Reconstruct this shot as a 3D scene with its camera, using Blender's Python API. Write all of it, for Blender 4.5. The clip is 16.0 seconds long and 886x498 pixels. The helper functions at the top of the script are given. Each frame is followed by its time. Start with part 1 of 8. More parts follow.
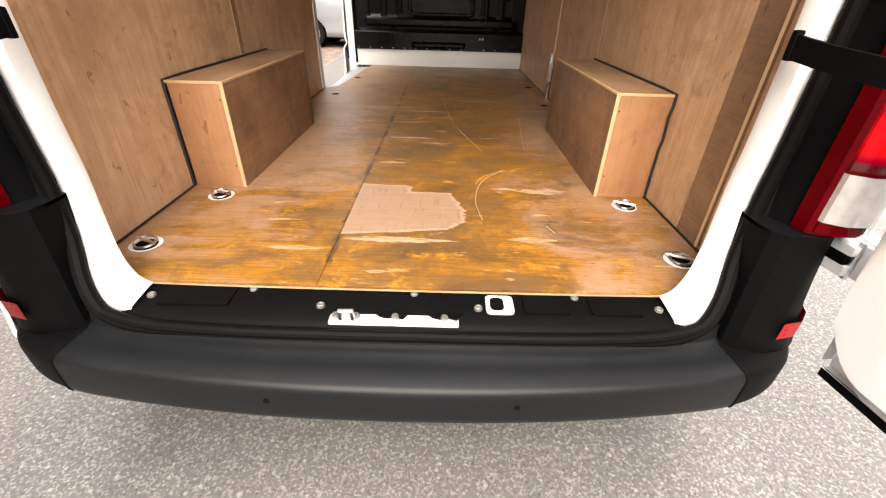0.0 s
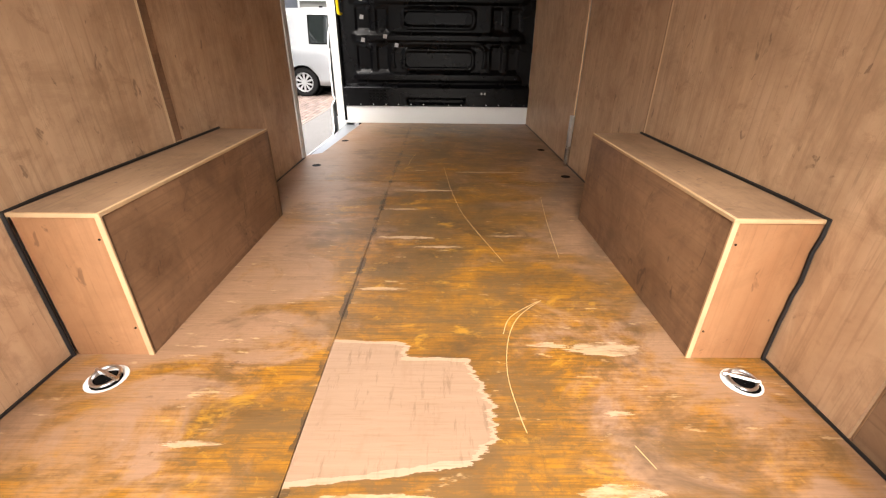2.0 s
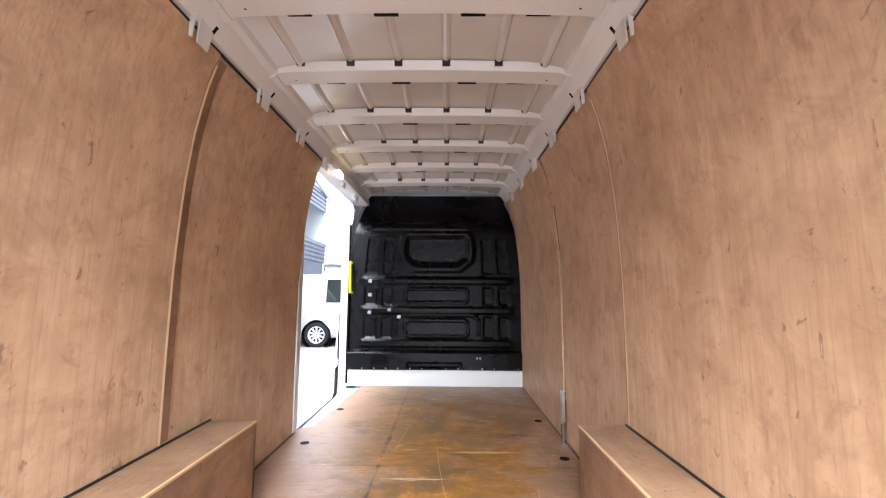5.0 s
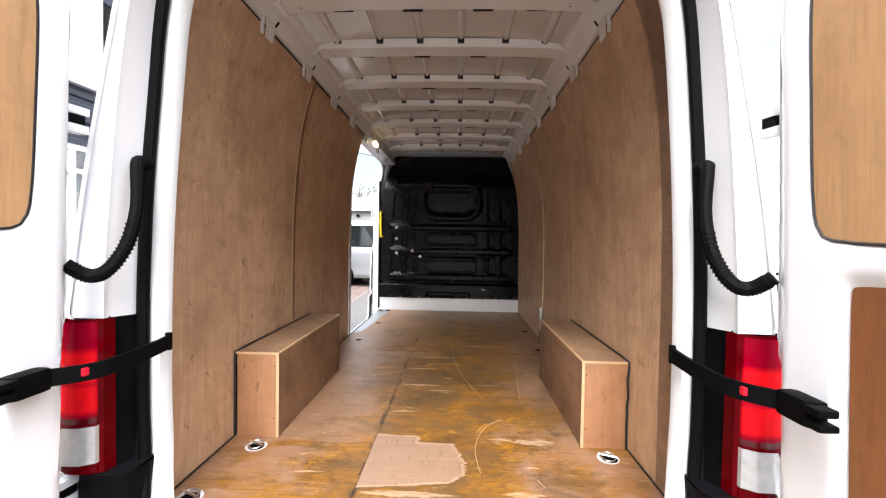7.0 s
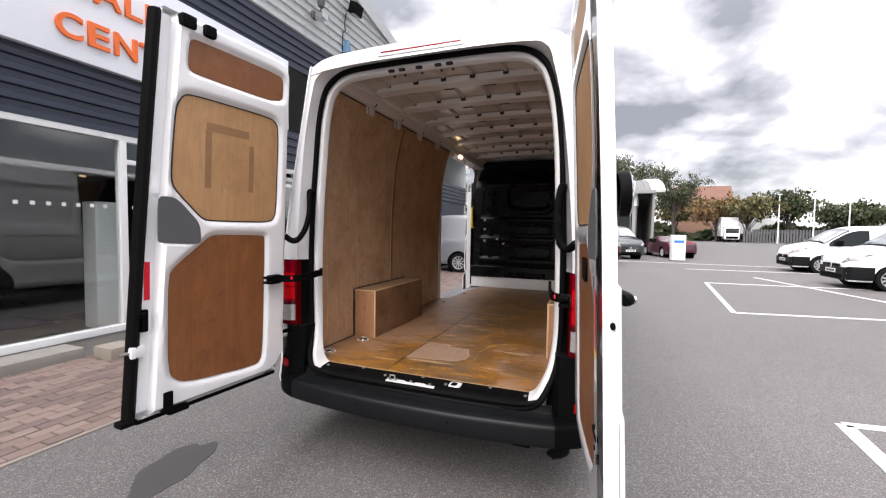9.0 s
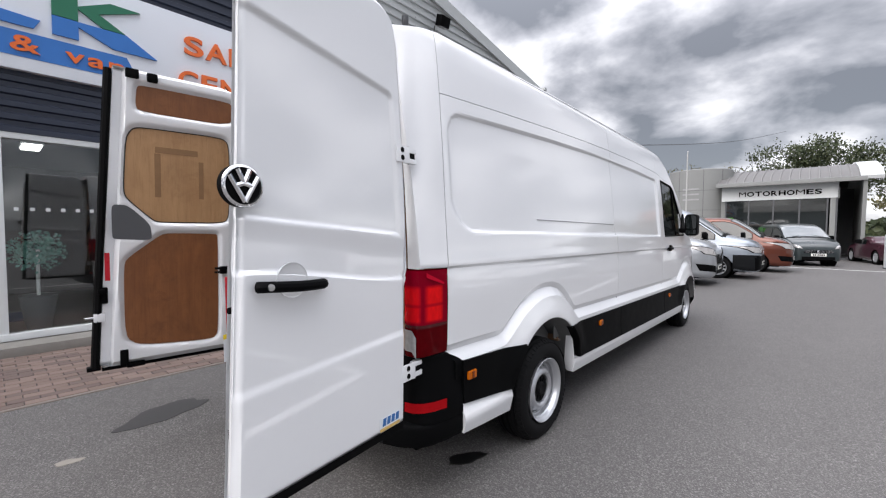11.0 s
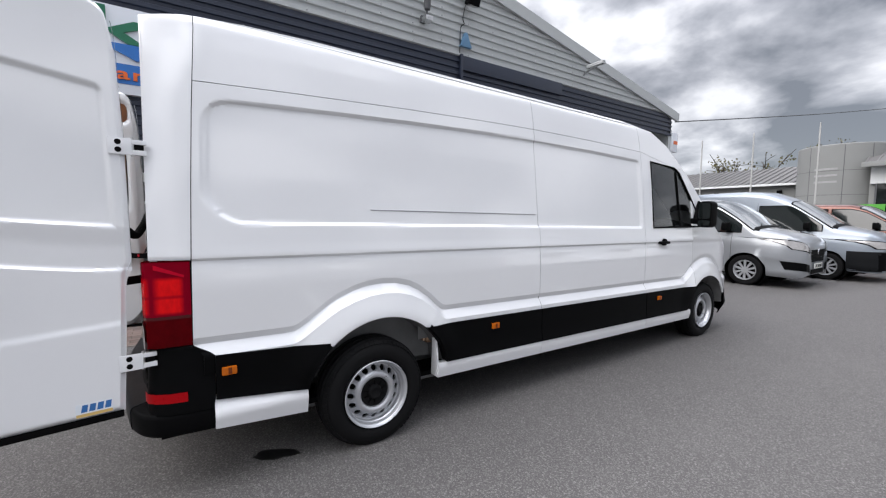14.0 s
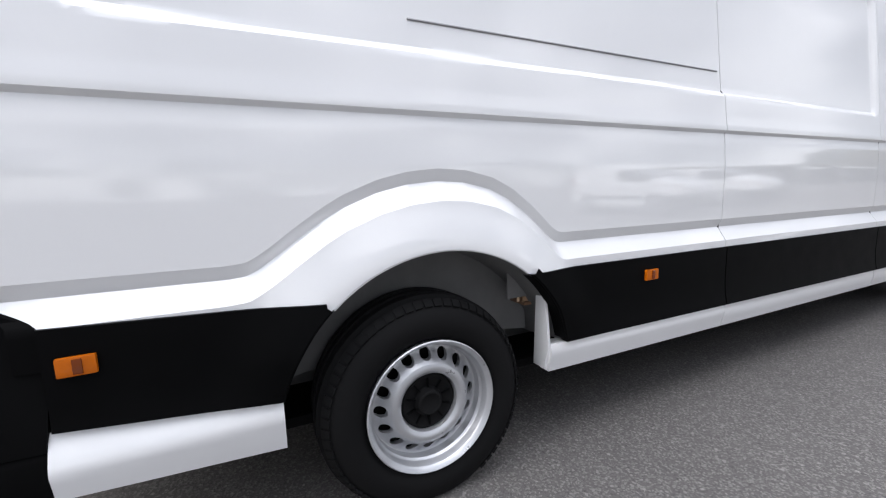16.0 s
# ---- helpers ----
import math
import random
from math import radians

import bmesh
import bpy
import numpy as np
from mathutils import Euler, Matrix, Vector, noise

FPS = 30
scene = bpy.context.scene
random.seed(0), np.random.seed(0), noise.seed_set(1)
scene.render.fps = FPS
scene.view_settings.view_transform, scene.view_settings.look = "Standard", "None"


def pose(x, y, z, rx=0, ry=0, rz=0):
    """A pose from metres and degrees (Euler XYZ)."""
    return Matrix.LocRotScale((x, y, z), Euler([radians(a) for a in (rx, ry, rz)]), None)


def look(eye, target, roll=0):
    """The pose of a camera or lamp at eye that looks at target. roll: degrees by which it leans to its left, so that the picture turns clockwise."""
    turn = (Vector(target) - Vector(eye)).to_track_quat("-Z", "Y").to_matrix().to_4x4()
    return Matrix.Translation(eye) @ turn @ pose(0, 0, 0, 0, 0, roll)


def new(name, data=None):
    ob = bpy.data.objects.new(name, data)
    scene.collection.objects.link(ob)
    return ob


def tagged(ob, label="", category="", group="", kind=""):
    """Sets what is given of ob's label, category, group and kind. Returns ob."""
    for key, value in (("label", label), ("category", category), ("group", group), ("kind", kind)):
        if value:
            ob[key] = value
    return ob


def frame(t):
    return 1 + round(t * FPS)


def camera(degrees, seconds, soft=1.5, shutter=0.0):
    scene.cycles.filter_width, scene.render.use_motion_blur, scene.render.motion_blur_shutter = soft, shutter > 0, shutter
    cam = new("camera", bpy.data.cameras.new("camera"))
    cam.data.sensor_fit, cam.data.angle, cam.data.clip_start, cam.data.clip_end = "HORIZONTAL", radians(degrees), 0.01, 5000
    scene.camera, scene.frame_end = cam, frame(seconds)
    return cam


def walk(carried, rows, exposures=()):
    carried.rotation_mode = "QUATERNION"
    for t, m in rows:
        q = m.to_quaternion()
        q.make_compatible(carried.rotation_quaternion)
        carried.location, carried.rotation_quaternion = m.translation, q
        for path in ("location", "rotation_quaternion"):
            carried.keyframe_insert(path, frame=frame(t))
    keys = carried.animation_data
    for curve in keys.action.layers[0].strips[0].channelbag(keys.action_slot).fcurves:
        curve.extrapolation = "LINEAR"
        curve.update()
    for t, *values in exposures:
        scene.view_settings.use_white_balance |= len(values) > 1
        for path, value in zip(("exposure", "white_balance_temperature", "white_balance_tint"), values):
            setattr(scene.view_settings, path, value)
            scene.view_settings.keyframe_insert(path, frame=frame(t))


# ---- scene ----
cam = camera(94.6, 16.0, 1.2)
PATH = [
    (0, (0.088, -0.643, 1.229), (0.096, 1.058, 0.177), 1.7),
    (0.5, (0.088, -0.48, 1.261), (0.063, 1.248, 0.254), 0.5),
    (1, (0.104, -0.271, 1.27), (0.056, 1.445, 0.244), 0.1),
    (1.5, (0.076, -0.099, 1.258), (0.054, 1.624, 0.244), 0.3),
    (2, (0.044, 0.029, 1.295), (0.061, 1.812, 0.389), 0.7),
    (2.5, (0.038, 0.07, 1.354), (0.084, 1.935, 0.631), 1.0),
    (3, (0.044, 0.077, 1.415), (0.104, 2.024, 0.962), 1.0),
    (3.5, (0.053, 0.064, 1.469), (0.11, 2.056, 1.302), 0.8),
    (4, (0.052, 0.036, 1.515), (0.104, 2.032, 1.62), 0.7),
    (4.2, (0.07, 0.025, 1.528), (0.104, 2.012, 1.748), 0.5),
    (6.3, (0.148, -0.481, 1.487), (0.1, 1.519, 1.488), 0.5),
    (6.5, (0.087, -0.635, 1.494), (0.09, 1.364, 1.449), 1.0),
    (7, (0.126, -0.97, 1.492), (0.05, 1.028, 1.439), 0.9),
    (7.5, (0.239, -1.368, 1.509), (0.009, 0.618, 1.491), 1.1),
    (8, (0.4, -1.794, 1.478), (-0.026, 0.16, 1.437), 1.4),
    (8.5, (0.633, -1.996, 1.483), (0.053, -0.084, 1.397), 0.2),
    (8.7, (0.769, -2.055, 1.471), (0.143, -0.158, 1.379), 0.5),
    (10.8, (2.245, -1.436, 1.457), (0.971, 0.103, 1.368), 0.1),
    (11, (2.372, -1.27, 1.442), (1.04, 0.22, 1.352), 0.2),
    (11.5, (2.647, -0.969, 1.466), (1.211, 0.421, 1.377), 0.5),
    (12, (2.934, -0.692, 1.487), (1.434, 0.628, 1.402), 1.0),
    (12.5, (3.082, -0.348, 1.459), (1.537, 0.918, 1.366), 1.4),
    (13, (3.232, -0.032, 1.481), (1.654, 1.192, 1.379), 1.5),
    (13.5, (3.383, 0.158, 1.48), (1.771, 1.335, 1.358), 1.0),
    (14, (3.398, 0.215, 1.475), (1.744, 1.329, 1.322), 0.4),
    (14.5, (3.351, 0.26, 1.427), (1.653, 1.3, 1.238), -0.4),
    (15, (3.114, 0.353, 1.297), (1.376, 1.315, 1.069), -1.2),
    (15.3, (2.803, 0.44, 1.247), (1.057, 1.372, 0.963), -1.0),
    (15.5, (2.661, 0.531, 1.18), (0.899, 1.436, 0.899), -1.7),
    (16, (2.154, 0.813, 1.019), (0.372, 1.674, 0.731), -2.0),
]
walk(cam, [(t, look(eye, target, roll)) for t, eye, target, roll in PATH],
     [(0.0, 3.22, 7650, 13), (0.6, 3.52, 8000, 12), (1.5, 3.42, 7800, 12), (2.6, 3.60, 6500, 11), (3.5, 4.25, 6050, 10), (4.2, 4.38, 5650, 10), (6.5, 3.70, 6650, 11), (7.5, 2.65, 6400, 12), (8.7, 2.12, 6750, 15), (10.8, 1.46, 6500, 13), (14.5, 1.38, 6430, 12), (15.4, 1.42, 6430, 12), (16.0, 1.60, 6430, 12)])

# ---- sky and sun ----
world = bpy.data.worlds.new("world")
scene.world = world
world.use_nodes = True
wt = world.node_tree
bg = wt.nodes["Background"]
co = wt.nodes.new("ShaderNodeTexCoord")
sep = wt.nodes.new("ShaderNodeSeparateXYZ")
wt.links.new(co.outputs["Generated"], sep.inputs[0])


def wmath(op, a, b=0.0):
    n = wt.nodes.new("ShaderNodeMath")
    n.operation = op
    for v, k in ((a, 0), (b, 1)):
        if hasattr(v, "links"):
            wt.links.new(v, n.inputs[k])
        else:
            n.inputs[k].default_value = v
    return n.outputs[0]


up = wmath("MAXIMUM", sep.outputs[2], 0.0)
flatten = wmath("ADD", up, 0.40)
comb = wt.nodes.new("ShaderNodeCombineXYZ")
wt.links.new(wmath("DIVIDE", sep.outputs[0], flatten), comb.inputs[0])
wt.links.new(wmath("DIVIDE", sep.outputs[1], flatten), comb.inputs[1])
wt.links.new(up, comb.inputs[2])
cn = wt.nodes.new("ShaderNodeTexNoise")
cn.inputs["Scale"].default_value, cn.inputs["Detail"].default_value, cn.inputs["Roughness"].default_value, cn.inputs["Distortion"].default_value = 2.6, 6.0, 0.50, 0.15
wt.links.new(comb.outputs[0], cn.inputs["Vector"])
cr = wt.nodes.new("ShaderNodeValToRGB")
e = cr.color_ramp.elements
e[0].position, e[0].color = 0.41, (0.114, 0.120, 0.131, 1)
e[1].position, e[1].color = 0.605, (0.50, 0.505, 0.517, 1)
e2 = e.new(0.50)
e2.color = (0.25, 0.256, 0.272, 1)
wt.links.new(cn.outputs["Fac"], cr.inputs[0])
sky = wt.nodes.new("ShaderNodeTexSky")
sky.sky_type, sky.sun_disc = "NISHITA", False
SUN_EL, SUN_AZ = radians(40), radians(190)
sky.sun_elevation, sky.sun_rotation = SUN_EL, SUN_AZ
sm = wt.nodes.new("ShaderNodeMix")
sm.data_type = "RGBA"
sm.inputs[0].default_value = 0.93
sc = wt.nodes.new("ShaderNodeVectorMath")
sc.operation = "SCALE"
sc.inputs["Scale"].default_value = 0.10
wt.links.new(sky.outputs[0], sc.inputs[0])
wt.links.new(sc.outputs[0], sm.inputs[6])
wt.links.new(cr.outputs[0], sm.inputs[7])
# an overcast sky is brightest overhead, with a pale rim at the horizon
grade = wt.nodes.new("ShaderNodeVectorMath")
grade.operation = "SCALE"
wt.links.new(sm.outputs[2], grade.inputs[0])
low = wmath("MULTIPLY", wmath("POWER", wmath("SUBTRACT", 1.0, up), 6.0), 0.45)
high = wmath("MULTIPLY", wmath("POWER", up, 2.8), 4.2)
wt.links.new(wmath("ADD", wmath("ADD", low, high), 0.62), grade.inputs["Scale"])
wt.links.new(grade.outputs[0], bg.inputs[0])
bg.inputs[1].default_value = 1.0
sun = new("sun", bpy.data.lights.new("sun", "SUN"))
sun.data.energy, sun.data.angle, sun.data.color = 1.1, radians(55), (1.0, 0.97, 0.93)
sun.matrix_basis = look((0, 0, 30), (-30 * math.cos(SUN_EL) * math.sin(SUN_AZ) / math.sin(SUN_EL), -30 * math.cos(SUN_EL) * math.cos(SUN_AZ) / math.sin(SUN_EL), 0))


# ---- small helpers ----
def part(name, bm, material, parent=None, label="", smooth=True, angle=35.0):
    """Link a bmesh as one mesh object, under a thing or a part."""
    bmesh.ops.recalc_face_normals(bm, faces=bm.faces)
    return part_raw(name, bm, material, parent, label, smooth, angle)


def part_raw(name, bm, material, parent=None, label="", smooth=True, angle=35.0):
    if smooth:
        lim = radians(angle)
        for f in bm.faces:
            f.smooth = True
        for e in bm.edges:
            if len(e.link_faces) == 2:
                e.smooth = e.calc_face_angle(0.0) < lim
    me = bpy.data.meshes.new(name)
    bm.to_mesh(me)
    bm.free()
    for m in material if isinstance(material, (list, tuple)) else [material]:
        me.materials.append(m)
    ob = new(name, me)
    if parent is not None:
        # thing, part, sub-part: nothing hangs deeper
        ob.parent = parent.parent if parent.parent is not None and parent.parent.parent is not None else parent
    if label:
        ob["label"] = label
    return ob


def thing(name, label, category, at=(0, 0, 0), turn=0.0, group="", kind=""):
    ob = new(name)
    ob.empty_display_size = 0.2
    ob.matrix_basis = pose(*at, 0, 0, turn)
    return tagged(ob, label, category, group, kind)


def join(bm, other):
    me = bpy.data.meshes.new("tmp")
    other.to_mesh(me)
    other.free()
    bm.from_mesh(me)
    bpy.data.meshes.remove(me)
    return bm


def box(x0, x1, y0, y1, z0, z1, bevel=0.0, seg=2, into=None):
    b = bmesh.new()
    bmesh.ops.create_cube(b, size=1.0)
    for v in b.verts:
        v.co = Vector(((x0 + x1) / 2 + v.co.x * (x1 - x0), (y0 + y1) / 2 + v.co.y * (y1 - y0), (z0 + z1) / 2 + v.co.z * (z1 - z0)))
    if bevel:
        bmesh.ops.bevel(b, geom=list(b.edges), offset=bevel, segments=seg, affect="EDGES", profile=0.7)
    return join(into, b) if into is not None else b


def prism(pts, axis, a, b, bevel=0.0, into=None):
    """A flat outline drawn out along an axis: the outline's two numbers are the other two axes in order."""
    m = bmesh.new()

    def put(p, w):
        return {"x": (w, p[0], p[1]), "y": (p[0], w, p[1]), "z": (p[0], p[1], w)}[axis]
    lo = [m.verts.new(put(p, a)) for p in pts]
    hi = [m.verts.new(put(p, b)) for p in pts]
    n = len(pts)
    m.faces.new(lo)
    m.faces.new(list(reversed(hi)))
    for i in range(n):
        m.faces.new((lo[i], lo[(i + 1) % n], hi[(i + 1) % n], hi[i]))
    bmesh.ops.recalc_face_normals(m, faces=m.faces)
    if bevel:
        caps = [e for e in m.edges if all(abs(v.co["xyz".index(axis)] - e.verts[0].co["xyz".index(axis)]) < 1e-6 for v in e.verts)]
        bmesh.ops.bevel(m, geom=caps, offset=bevel, segments=2, affect="EDGES", profile=0.7)
    return join(into, m) if into is not None else m


def rounded(x0, x1, z0, z1, r, n=5, cut=None):
    """Outline of a rounded rectangle. cut: corner radius or chamfer by corner, as (r, n) in the order bl, br, tr, tl."""
    out = []
    for k, (cx, cz, a0, sx, sz) in enumerate(((x0, z0, 180, 1, 1), (x1, z0, 270, -1, 1), (x1, z1, 0, -1, -1), (x0, z1, 90, 1, -1))):
        rr, nn = cut[k] if cut else (r, n)
        for i in range(nn + 1):
            a = radians(a0 + 90 * i / nn)
            out.append((cx + sx * rr + rr * math.cos(a), cz + sz * rr + rr * math.sin(a)))
    return out


def tube(pts, r, seg=8, closed=False, into=None, flat=1.0):
    """A round bar along points."""
    m = bmesh.new()
    P = [Vector(p) for p in pts]
    n = len(P)
    rings = []
    ref = None
    for i in range(n):
        if closed:
            d = P[(i + 1) % n] - P[i - 1]
        else:
            d = P[min(i + 1, n - 1)] - P[max(i - 1, 0)]
        d.normalize()
        if ref is None:
            ref = Vector((0, 0, 1)) if abs(d.z) < 0.9 else Vector((1, 0, 0))
        s = d.cross(ref).normalized()
        u = s.cross(d).normalized()
        ref = u
        rings.append([m.verts.new(P[i] + r * (math.cos(2 * math.pi * k / seg) * s + flat * math.sin(2 * math.pi * k / seg) * u)) for k in range(seg)])
    for i in range(n if closed else n - 1):
        a, b = rings[i], rings[(i + 1) % n]
        for k in range(seg):
            m.faces.new((a[k], a[(k + 1) % seg], b[(k + 1) % seg], b[k]))
    if not closed:
        m.faces.new(rings[0])
        m.faces.new(list(reversed(rings[-1])))
    bmesh.ops.recalc_face_normals(m, faces=m.faces)
    return join(into, m) if into is not None else m


def spline(pts, n=6):
    """Catmull-Rom through points."""
    P = [Vector(p) for p in pts]
    out = []
    for i in range(len(P) - 1):
        p0, p1, p2, p3 = P[max(i - 1, 0)], P[i], P[i + 1], P[min(i + 2, len(P) - 1)]
        for k in range(n):
            t = k / n
            out.append(0.5 * ((2 * p1) + (p2 - p0) * t + (2 * p0 - 5 * p1 + 4 * p2 - p3) * t * t + (3 * p1 - p0 - 3 * p2 + p3) * t ** 3))
    out.append(P[-1])
    return out


def lathe(profile, at, axis="x", seg=48, into=None, closed=True):
    """A turned body: profile of (offset along the axis, radius)."""
    m = bmesh.new()
    rings = []
    for a, r in profile:
        ring = []
        for k in range(seg):
            w = 2 * math.pi * k / seg
            c, s = r * math.cos(w), r * math.sin(w)
            p = {"x": (a, c, s), "y": (c, a, s), "z": (c, s, a)}[axis]
            ring.append(m.verts.new(Vector(p) + Vector(at)))
        rings.append(ring)
    for a, b in zip(rings, rings[1:]):
        for k in range(seg):
            m.faces.new((a[k], a[(k + 1) % seg], b[(k + 1) % seg], b[k]))
    if closed:
        m.faces.new(rings[0])
        m.faces.new(list(reversed(rings[-1])))
    bmesh.ops.recalc_face_normals(m, faces=m.faces)
    return join(into, m) if into is not None else m


def sheet(fn, us, vs, into=None):
    m = bmesh.new()
    V = [[m.verts.new(fn(u, v)) for v in vs] for u in us]
    for i in range(len(us) - 1):
        for j in range(len(vs) - 1):
            m.faces.new((V[i][j], V[i + 1][j], V[i + 1][j + 1], V[i][j + 1]))
    return join(into, m) if into is not None else m


def thicken(bm, d):
    bmesh.ops.recalc_face_normals(bm, faces=bm.faces)
    geom = bmesh.ops.solidify(bm, geom=list(bm.faces), thickness=d)
    return bm


def lettering(text, size, depth, spacing=1.0, stretch=1.0, bold=0.0):
    """Letters as a bmesh in the xz plane, facing -y, starting at the origin."""
    cu = bpy.data.curves.new("letters", "FONT")
    cu.body, cu.size, cu.extrude, cu.space_character, cu.offset = text, size, depth / 2, spacing, bold
    tmp = bpy.data.objects.new("letters", cu)
    scene.collection.objects.link(tmp)
    bpy.context.view_layer.update()
    me = bpy.data.meshes.new_from_object(tmp.evaluated_get(bpy.context.evaluated_depsgraph_get()))
    b = bmesh.new()
    b.from_mesh(me)
    bpy.data.objects.remove(tmp)
    bpy.data.curves.remove(cu)
    bpy.data.meshes.remove(me)
    for v in b.verts:
        v.co = Vector((v.co.x * stretch, -v.co.z, v.co.y))
    return b


def smoothstep(a, b, t):
    t = max(0.0, min(1.0, (t - a) / (b - a)))
    return t * t * (3 - 2 * t)


def lerp_table(tab, t):
    if t <= tab[0][0]:
        return tab[0][1]
    for (a, va), (b, vb) in zip(tab, tab[1:]):
        if t <= b:
            return va + (vb - va) * (t - a) / (b - a)
    return tab[-1][1]


# ---- materials ----
class Nodes:
    def __init__(self, name):
        self.m = bpy.data.materials.new(name)
        self.m.use_nodes = True
        self.t = self.m.node_tree
        self.b = self.t.nodes["Principled BSDF"]
        self.coord = self.t.nodes.new("ShaderNodeTexCoord").outputs["Object"]

    def link(self, a, b):
        self.t.links.new(a, b)

    def scaled(self, s, src=None):
        n = self.t.nodes.new("ShaderNodeMapping")
        n.inputs["Scale"].default_value = s if isinstance(s, (tuple, list)) else (s, s, s)
        self.link(src or self.coord, n.inputs["Vector"])
        return n.outputs[0]

    def noise(self, s, detail=4.0, rough=0.55, distort=0.0, src=None):
        n = self.t.nodes.new("ShaderNodeTexNoise")
        n.inputs["Scale"].default_value = 1.0
        n.inputs["Detail"].default_value = detail
        n.inputs["Roughness"].default_value = rough
        n.inputs["Distortion"].default_value = distort
        self.link(self.scaled(s, src), n.inputs["Vector"])
        return n.outputs["Fac"]

    def ramp(self, fac, stops):
        n = self.t.nodes.new("ShaderNodeValToRGB")
        e = n.color_ramp.elements
        while len(e) < len(stops):
            e.new(0.5)
        for k, (p, c) in enumerate(stops):
            e[k].position = p
            e[k].color = (*c, 1) if isinstance(c, (tuple, list)) else (c, c, c, 1)
        self.link(fac, n.inputs[0])
        return n.outputs[0]

    def mix(self, fac, a, b, how="MIX"):
        n = self.t.nodes.new("ShaderNodeMix")
        n.data_type, n.blend_type = "RGBA", how
        for v, k in ((fac, 0), (a, 6), (b, 7)):
            if hasattr(v, "links"):
                self.link(v, n.inputs[k])
            elif isinstance(v, (int, float)):
                n.inputs[k].default_value = v if k == 0 else (v, v, v, 1)
            else:
                n.inputs[k].default_value = (*v, 1)
        return n.outputs[2]

    def math(self, op, a, b=0.0, clamp=False):
        n = self.t.nodes.new("ShaderNodeMath")
        n.operation, n.use_clamp = op, clamp
        for v, k in ((a, 0), (b, 1)):
            if hasattr(v, "links"):
                self.link(v, n.inputs[k])
            else:
                n.inputs[k].default_value = v
        return n.outputs[0]

    def xyz(self, src=None):
        n = self.t.nodes.new("ShaderNodeSeparateXYZ")
        self.link(src or self.coord, n.inputs[0])
        return n.outputs

    def bump(self, height, strength=0.2, dist=0.002):
        n = self.t.nodes.new("ShaderNodeBump")
        n.inputs["Strength"].default_value = strength
        n.inputs["Distance"].default_value = dist
        self.link(height, n.inputs["Height"])
        self.link(n.outputs[0], self.b.inputs["Normal"])

    def set(self, **kw):
        for k, v in kw.items():
            s = self.b.inputs[k.replace("_", " ")]
            if hasattr(v, "links"):
                self.link(v, s)
            elif isinstance(v, (tuple, list)):
                s.default_value = (*v, 1)
            else:
                s.default_value = v
        return self


def plain(name, col, rough=0.5, metal=0.0, vary=0.12, scale=6.0, grain=90.0, bump=0.05, coat=0.0, spec=0.5, **kw):
    """A painted, moulded or bare surface with soft and fine variation."""
    n = Nodes(name)
    big, fine = n.noise(scale, 4), n.noise(grain, 3)
    dark = tuple(c * (1 - vary) for c in col)
    light = tuple(min(1.0, c * (1 + vary)) for c in col)
    c = n.mix(big, dark, light)
    c = n.mix(n.math("MULTIPLY", fine, 0.25), c, tuple(v * 0.8 for v in col))
    n.set(Base_Color=c, Metallic=metal, Roughness=n.math("ADD", n.math("MULTIPLY", big, 0.16), rough - 0.08), Coat_Weight=coat, Coat_Roughness=0.04, Specular_IOR_Level=spec, **kw)
    if bump:
        n.bump(fine, bump, 0.001)
    return n.m


def glass(name, tint=(0.8, 0.85, 0.85), rough=0.01, ior=1.45):
    n = Nodes(name)
    n.set(Base_Color=tint, Roughness=rough, Transmission_Weight=1.0, IOR=ior)
    return n.m


